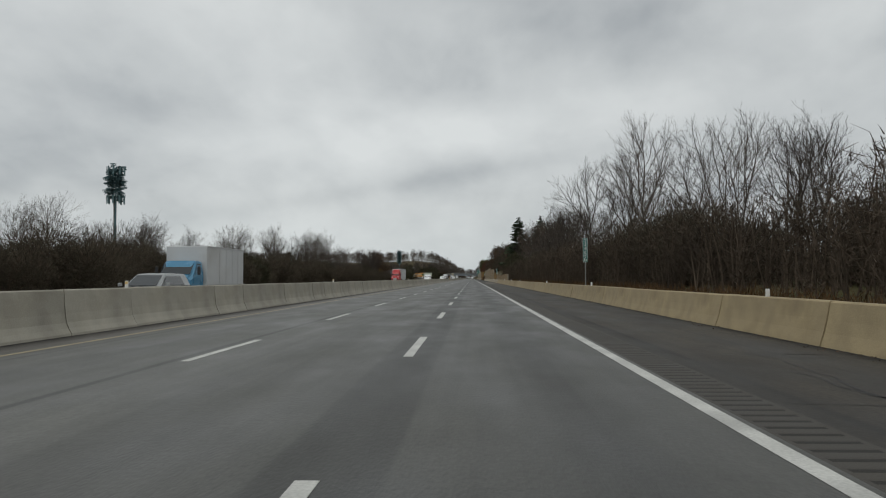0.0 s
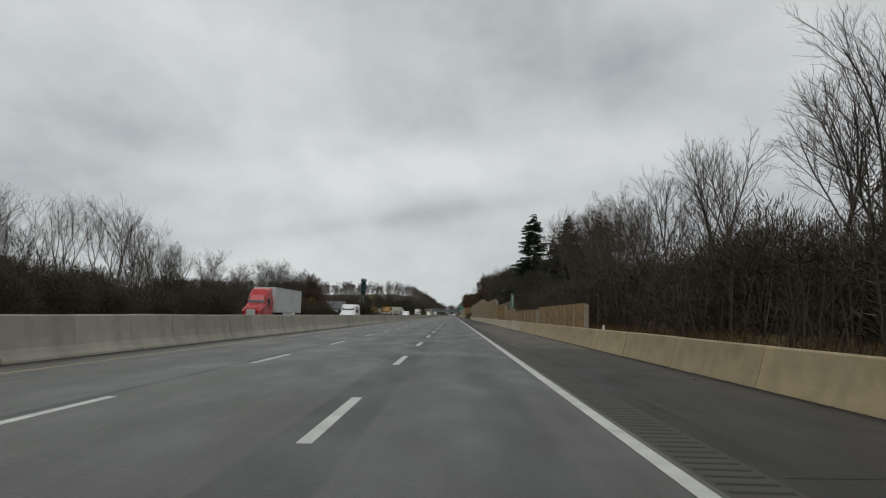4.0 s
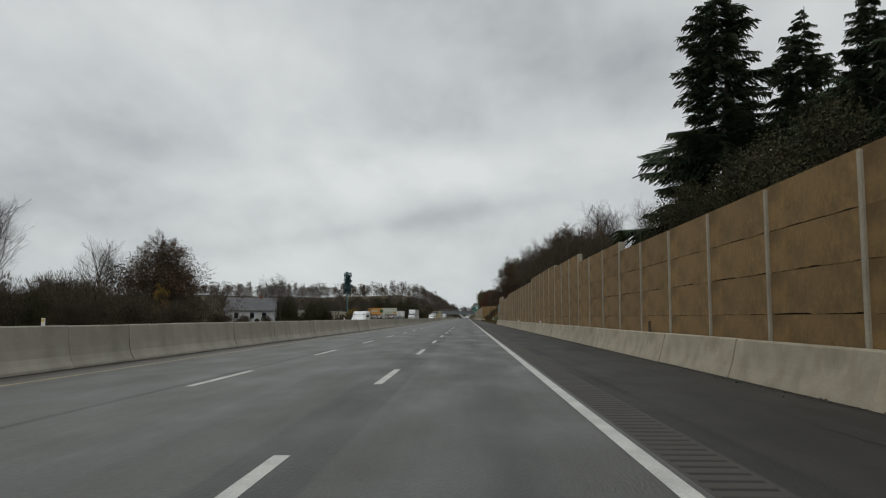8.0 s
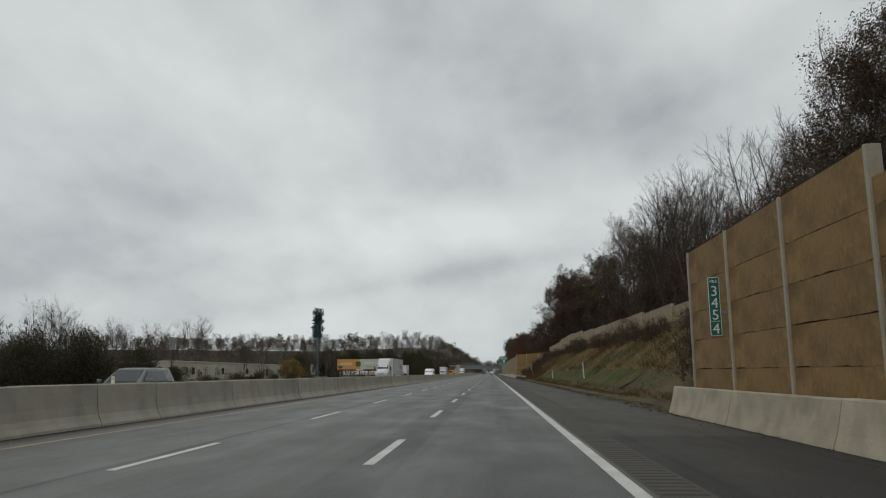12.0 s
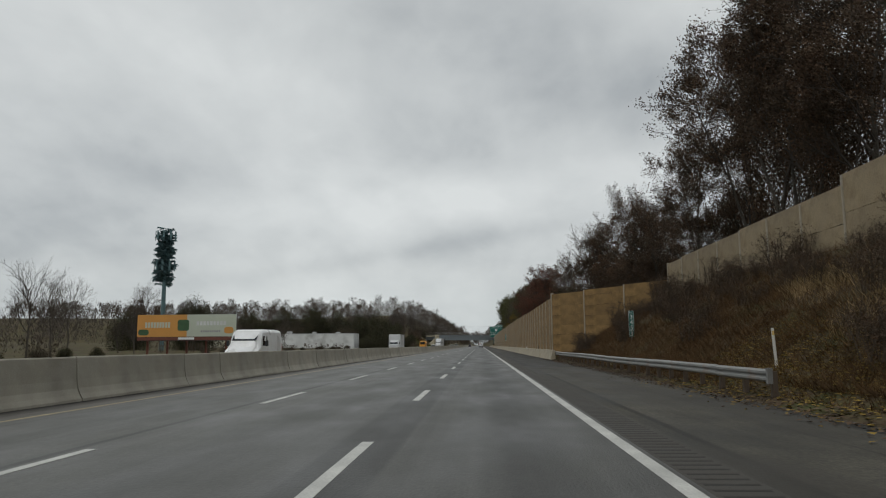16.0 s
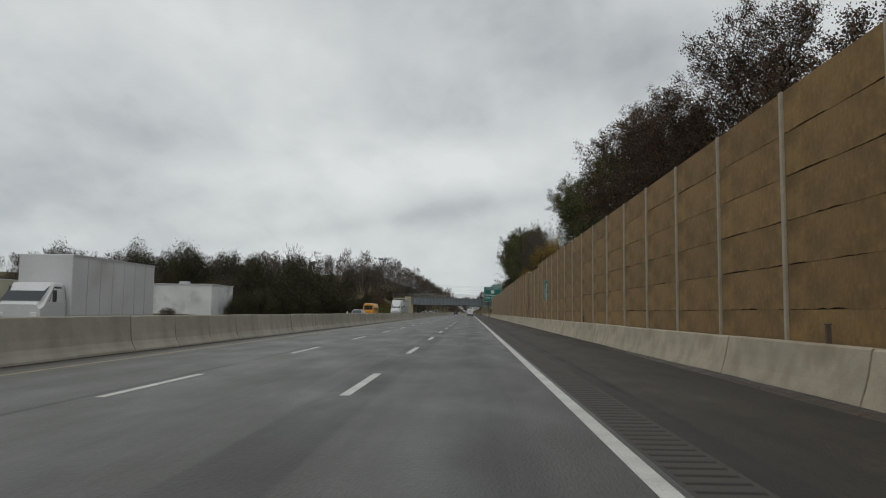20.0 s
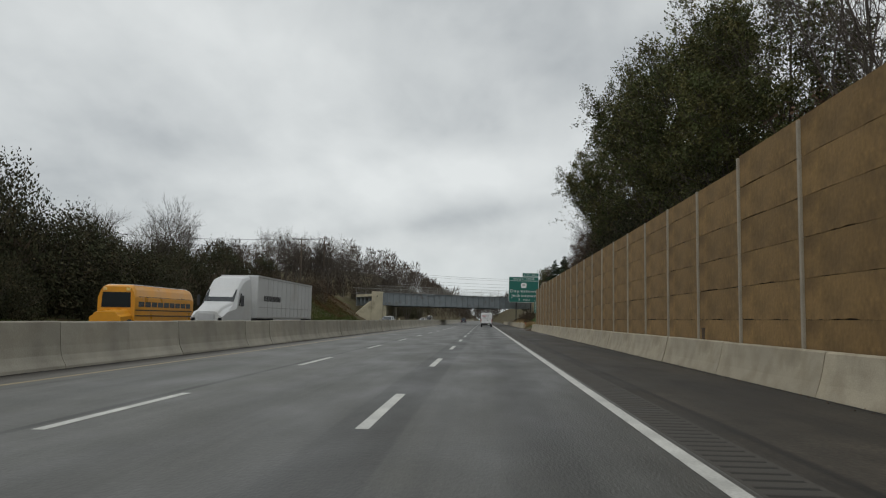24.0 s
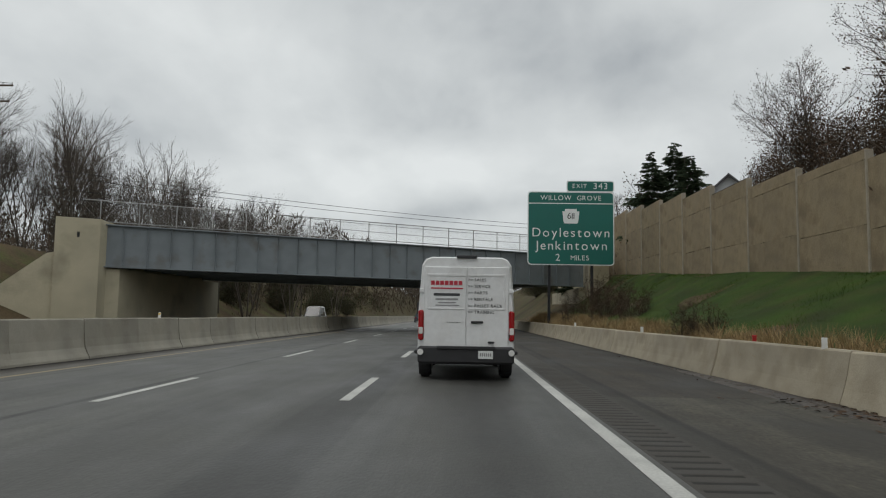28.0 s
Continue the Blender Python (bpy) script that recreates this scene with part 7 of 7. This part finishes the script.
for dz, dx in ((-0.4, -1.1), (-0.4, 1.1), (-1.8, -0.9), (-1.8, 0.9)):
    wire((-45.1 + dx, 929.8, 19.9 + dz), (-42.0 + dx, 940.2, 21.2 + dz), 0.3)
    wire((-45.1 + dx, 929.8, 19.9 + dz), (-100 + dx, 880, 19 + dz), 2.0)
for dz in (0.0, -0.5, -1.6, -2.4):
    wire((-42.0, 940.2, 14.0 + dz), (30.0, 985.0, 13.9 + dz), 1.2, 0.022)
    wire((-42.0, 940.2, 14.0 + dz), (-120.0, 900.0, 15.0 + dz), 1.2, 0.022)


# ---- ground cover ----
def blades(name, label, count, place, height, width, material, seed, lean=0.5):
    """Single blades, three-sided, scattered by place(random) -> (x, y)."""
    r = random.Random(seed)
    vs, fs = [], []
    for i in range(count):
        x, y = place(r)
        z = land(x, y) - 0.03
        a = r.uniform(0, 6.283)
        hgt = height * r.uniform(0.5, 1.3)
        w = width * r.uniform(0.6, 1.4)
        lx, ly = r.gauss(0, lean) * hgt, r.gauss(0, lean) * hgt
        o = len(vs)
        vs += [(x - w * math.cos(a), y - w * math.sin(a), z), (x + w * math.cos(a), y + w * math.sin(a), z), (x + lx, y + ly, z + hgt)]
        fs.append((o, o + 1, o + 2))
    return tagged(raw(name, vs, fs, material), label, "vegetation", kind="stuff")


def clumped(x0, x1, y0, y1, seed, n=120, spread=0.6):
    q = random.Random(seed)
    centres = [(q.uniform(x0, x1), q.uniform(y0, y1)) for _ in range(n)]

    def place(r):
        cx, cy = r.choice(centres)
        return min(x1, max(x0, r.gauss(cx, spread))), r.gauss(cy, spread)
    return place


even = lambda x0, x1, y0, y1: (lambda r: (r.uniform(x0, x1), r.uniform(y0, y1)))
blades("grass", "short green grass on the slope", 70000, even(6.2, 13, 858, 946), 0.10, 0.012, M_GRASS, 21)
blades("grass", "patchy green grass on the lower bank", 44000, clumped(5.3, 9.6, 414, 520, 5, 260, 1.1), 0.11, 0.012, M_ROUGH, 22)
blades("dry_weeds", "matted brown weeds covering the bank", 60000, clumped(7.6, 12.6, 404, 575, 6, 520, 0.8), 0.38, 0.010, M_DRY, 23, 0.8)
blades("dry_weeds", "tufts of straw-coloured grass on the bank", 16000, clumped(7.4, 11.0, 412, 540, 16, 70, 0.5), 0.50, 0.012, M_STRAW, 29, 0.6)
blades("dry_weeds", "rust-brown weeds behind the guard rail", 60000, clumped(5.6, 11.5, 505, 574, 7, 220, 0.7), 0.38, 0.008, M_DRY, 24, 0.9)
blades("dry_weeds", "low brown weeds at the foot of the bank by the rail", 34000, clumped(5.2, 8.4, 528, 577, 17, 150, 0.6), 0.30, 0.008, M_DRY, 36, 0.9)
blades("dry_weeds", "straw-coloured weeds along the barrier", 26000, clumped(5.1, 7.0, 893, 960, 8, 170, 0.45), 0.55, 0.014, M_STRAW, 25, 0.5)
for i in range(46):
    y = 412 + 3.45 * i
    bush(rt.uniform(10.2, 12.4), y, rt.uniform(0.9, 1.9), BUSH_LEAF, "low brown weedy shrub on the bank", 1.5)
for i in range(24):
    y = 522 + 2.1 * i
    bush(rt.uniform(6.4, 10.5), y, rt.uniform(0.9, 1.7), BUSH_LEAF, "low brown weedy shrub behind the guard rail", 1.5)
blades("grass", "rough grass at the foot of the bank", 16000, even(5.0, 6.0, 405, 575), 0.18, 0.010, M_DRY, 26, 0.8)
blades("dry_weeds", "weeds behind the open roadside barrier", 16000, even(5.0, 9.0, -10, 200), 0.5, 0.02, M_DRY, 27)
blades("dry_weeds", "brown weeds on the far bank by the bridge", 9000, clumped(-40, -30, 900, 925, 9, 120, 1.2), 0.55, 0.02, M_DRY, 28, 0.8)
blades("grass", "dull green grass on the far bank", 42000, even(-42, -28.2, 800, 915), 0.30, 0.05, M_ROUGH, 31)
M_MUD = mat("wet_mud", (0.040, 0.031, 0.023), 0.55, var=0.35, scale=1.3, grain=9, bump=0.9, tint=(0.065, 0.046, 0.030), stain=(0.022, 0.018, 0.014))


def mud_patch(label, cx, cy, rx, ry, seed):
    """A thin ragged spread of dirt, highest in the middle."""
    r = random.Random(seed)
    vs, fs = [(0, 0, 0.05)], []
    n, rings = 48, 6
    for j in range(1, rings + 1):
        for i in range(n):
            a = 2 * math.pi * i / n
            k = j / rings * (1 + 0.35 * noise.noise((math.cos(a) * 2.2 + seed, math.sin(a) * 2.2, 0)) + 0.12 * noise.noise((math.cos(a) * 9, math.sin(a) * 9, seed)))
            vs.append((rx * k * math.cos(a), ry * k * math.sin(a), 0.006 + 0.05 * (1 - j / rings) * r.uniform(0.4, 1.4) - (0.02 if j == rings else 0)))
    fs += [(0, 1 + i, 1 + (i + 1) % n) for i in range(n)]
    for j in range(rings - 1):
        for i in range(n):
            a, b = 1 + j * n + i, 1 + j * n + (i + 1) % n
            fs.append((a, a + n, b + n, b))
    ob = raw("mud_patch", vs, fs, M_MUD)
    ob.location = (cx, cy, 0.0)
    return tagged(ob, label, "mud", kind="stuff")


mud_patch("wet mud and rotten leaves spread over the shoulder edge", 4.7, 871, 1.7, 14, 1)
mud_patch("wet mud washed onto the shoulder by the barrier end", 4.1, 884, 0.9, 6, 2)
mud_patch("dark dirt lying at the foot of the barrier", 4.05, 893, 0.35, 7, 3)
mud_patch("dark dirt lying at the foot of the barrier", 4.0, 838, 0.4, 11, 4)
mud_patch("dark dirt lying at the foot of the barrier", 4.05, 650, 0.3, 16, 5)


def drape(name, label, x0, x1, y0, y1, material, lift, nx=8, ny=24, wob=0.3):
    """A thin cover that follows the land."""
    vs = []
    for j in range(ny + 1):
        for i in range(nx + 1):
            x, y = x0 + (x1 - x0) * i / nx, y0 + (y1 - y0) * j / ny
            if i in (0, nx):
                x += wob * noise.noise((y * 0.4, i, 2))
            vs.append((x, y, land(x, y) + (lift if i else -0.06) + (0.18 * noise.noise((x * 0.35, y * 0.35, 0)) if x > 5.5 else 0)))
    k = nx + 1
    fs = [(j * k + i, j * k + i + 1, (j + 1) * k + i + 1, (j + 1) * k + i) for j in range(ny) for i in range(nx)]
    return tagged(raw(name, vs, fs, material), label, "ground", kind="structure")


M_BANK_TURF = mat("dull_bank_turf", (0.040, 0.056, 0.014), 0.95, var=0.4, scale=0.35, grain=25, bump=0.6, tint=(0.085, 0.060, 0.022), stain=(0.060, 0.042, 0.018), spec=0.15)
M_TURF = mat("green_turf", (0.036, 0.064, 0.013), 0.95, var=0.35, scale=0.5, grain=25, bump=0.6, tint=(0.044, 0.062, 0.016), stain=(0.052, 0.058, 0.020), spec=0.15)
drape("grass_slope", "green turf slope below the buff noise wall", 5.9, 13.1, 856, 948, M_TURF, 0.05, 10, 40)
drape("grass_bank", "green turf on the foot of the bank", 5.4, 10.0, 424, 505, M_BANK_TURF, 0.05, 8, 40, 1.0)


def litter(name, label, count, place, size, material, seed):
    r = random.Random(seed)
    vs, fs = [], []
    for i in range(count):
        x, y = place(r)
        z = max(land(x, y), 0.0) + 0.012
        a = r.uniform(0, 6.283)
        s = size * r.uniform(0.5, 1.5)
        o = len(vs)
        for k in range(4):
            b = a + 1.57 * k
            vs.append((x + s * math.cos(b), y + s * (0.6 if k % 2 else 1) * math.sin(b), z + r.uniform(0, 0.03)))
        fs.append((o, o + 1, o + 2, o + 3))
    return tagged(raw(name, vs, fs, material), label, "litter", kind="stuff")


litter("leaf_litter", "fallen brown leaves along the shoulder edge", 5000, lambda r: (4.6 - abs(r.gauss(0, 0.45)), r.uniform(402, 577)), 0.05, M_LEAF_BROWN, 31)
litter("leaf_litter", "fallen leaves and dirt below the guard rail", 5000, lambda r: (r.gauss(4.9, 0.4), r.uniform(520, 577)), 0.04, M_LEAF_BROWN, 32)
litter("leaf_litter", "dirt and leaves on the open shoulder edge", 4500, lambda r: (4.7 - abs(r.gauss(0, 0.5)), r.uniform(857, 892)), 0.05, M_LEAF_BROWN, 33)
litter("leaf_litter", "yellow fallen leaves at the foot of the bank", 16000, lambda r: (r.gauss(6.6, 1.0), r.uniform(500, 534)), 0.055, M_LEAF_GOLD, 35)
litter("leaf_litter", "scattered grit along the barrier foot", 6000, lambda r: (4.15 - abs(r.gauss(0, 0.22)), r.uniform(0, 940)), 0.025, M_LEAF_BROWN, 34)

M_CRACK = mat("sealed_crack", (0.018, 0.017, 0.016), 0.7, var=0.2, scale=3, bump=0.1)


def cracks():
    r = random.Random(17)
    vs, fs = [], []

    def line(x, y, dx, dy, n, w):
        prev = None
        for i in range(n):
            k = len(vs)
            ww = w * r.uniform(0.4, 1.3)
            nx, ny = -dy, dx
            vs.extend([(min(4.1, x - nx * ww), y - ny * ww, 0.004), (min(4.1, x + nx * ww), y + ny * ww, 0.004)])
            if prev is not None:
                fs.append((prev, prev + 1, k + 1, k))
            prev = k
            x += dx * 0.4 + r.gauss(0, 0.06)
            y += dy * 0.4 + r.gauss(0, 0.06)
            if x > 4.1 or -0.3 < x < 0.78:
                break

    for i in range(70):
        y = r.uniform(-20, 930)
        if r.random() < 0.5:
            line(0.85, y, 0.96, r.gauss(0, 0.25), 9, 0.018)
        else:
            line(r.uniform(1.4, 3.6), y, r.gauss(0, 0.05), 1.0, r.randrange(12, 60), 0.022)
    for i in range(24):
        line(r.uniform(1.3, 3.6), r.uniform(160, 215), r.uniform(-0.5, 0.8), 0.8, r.randrange(6, 20), 0.025)
    line(-2.95, 853.5, 0.05, 1.0, 12, 0.03)
    tagged(raw("shoulder_crack", vs, fs, M_CRACK), "dark tar-sealed cracks in the shoulder", "crack", kind="stuff")


cracks()


# roadside bits
M_RED_POST = mat("red_marker", (0.5, 0.03, 0.03), 0.5, var=0.1, scale=4, bump=0.05)
mk = thing("marker_post", "small red marker post in the weeds", "marker post", (5.5, 897.5, land(5.5, 897.5)))
part("stake", box(-0.05, 0.05, -0.02, 0.02, -0.2, 0.75, 0.01), M_RED_POST, mk)
part("cap", box(-0.06, 0.06, -0.03, 0.03, 0.75, 0.80, 0.01), M_RED_POST, mk)
for x, y, top in ((6.6, 448, 1.5), (6.2, 478, 1.2), (6.4, 528, 1.1)):
    wp = thing("marker_post", "leaning white marker post on the bank", "marker post", (x, y, land(x, y)))
    q = part("stake", box(-0.04, 0.04, -0.015, 0.015, -0.3, top, 0.008), M_PLASTIC_WHITE, wp)
    q.matrix_local = pose(0, 0, 0, 3, -4, 0)
    part("reflector", box(-0.035, 0.035, -0.022, -0.015, top - 0.2, top - 0.08), M_AMBER, wp).matrix_local = pose(0, 0, 0, 3, -4, 0)
for y in (255, 280, 375, 592, 648, 676, 760, 783, 836):
    b = thing("wall_stub", "short dark brown stub on the barrier", "stub", (4.62, y, 0.88))
    part("stub_post", box(-0.04, 0.04, -0.04, 0.04, -0.03, 0.34, 0.006), M_WOOD_POLE, b)
    part("stub_cap", box(-0.05, 0.05, -0.05, 0.05, 0.34, 0.37, 0.004), M_WOOD_POLE, b)
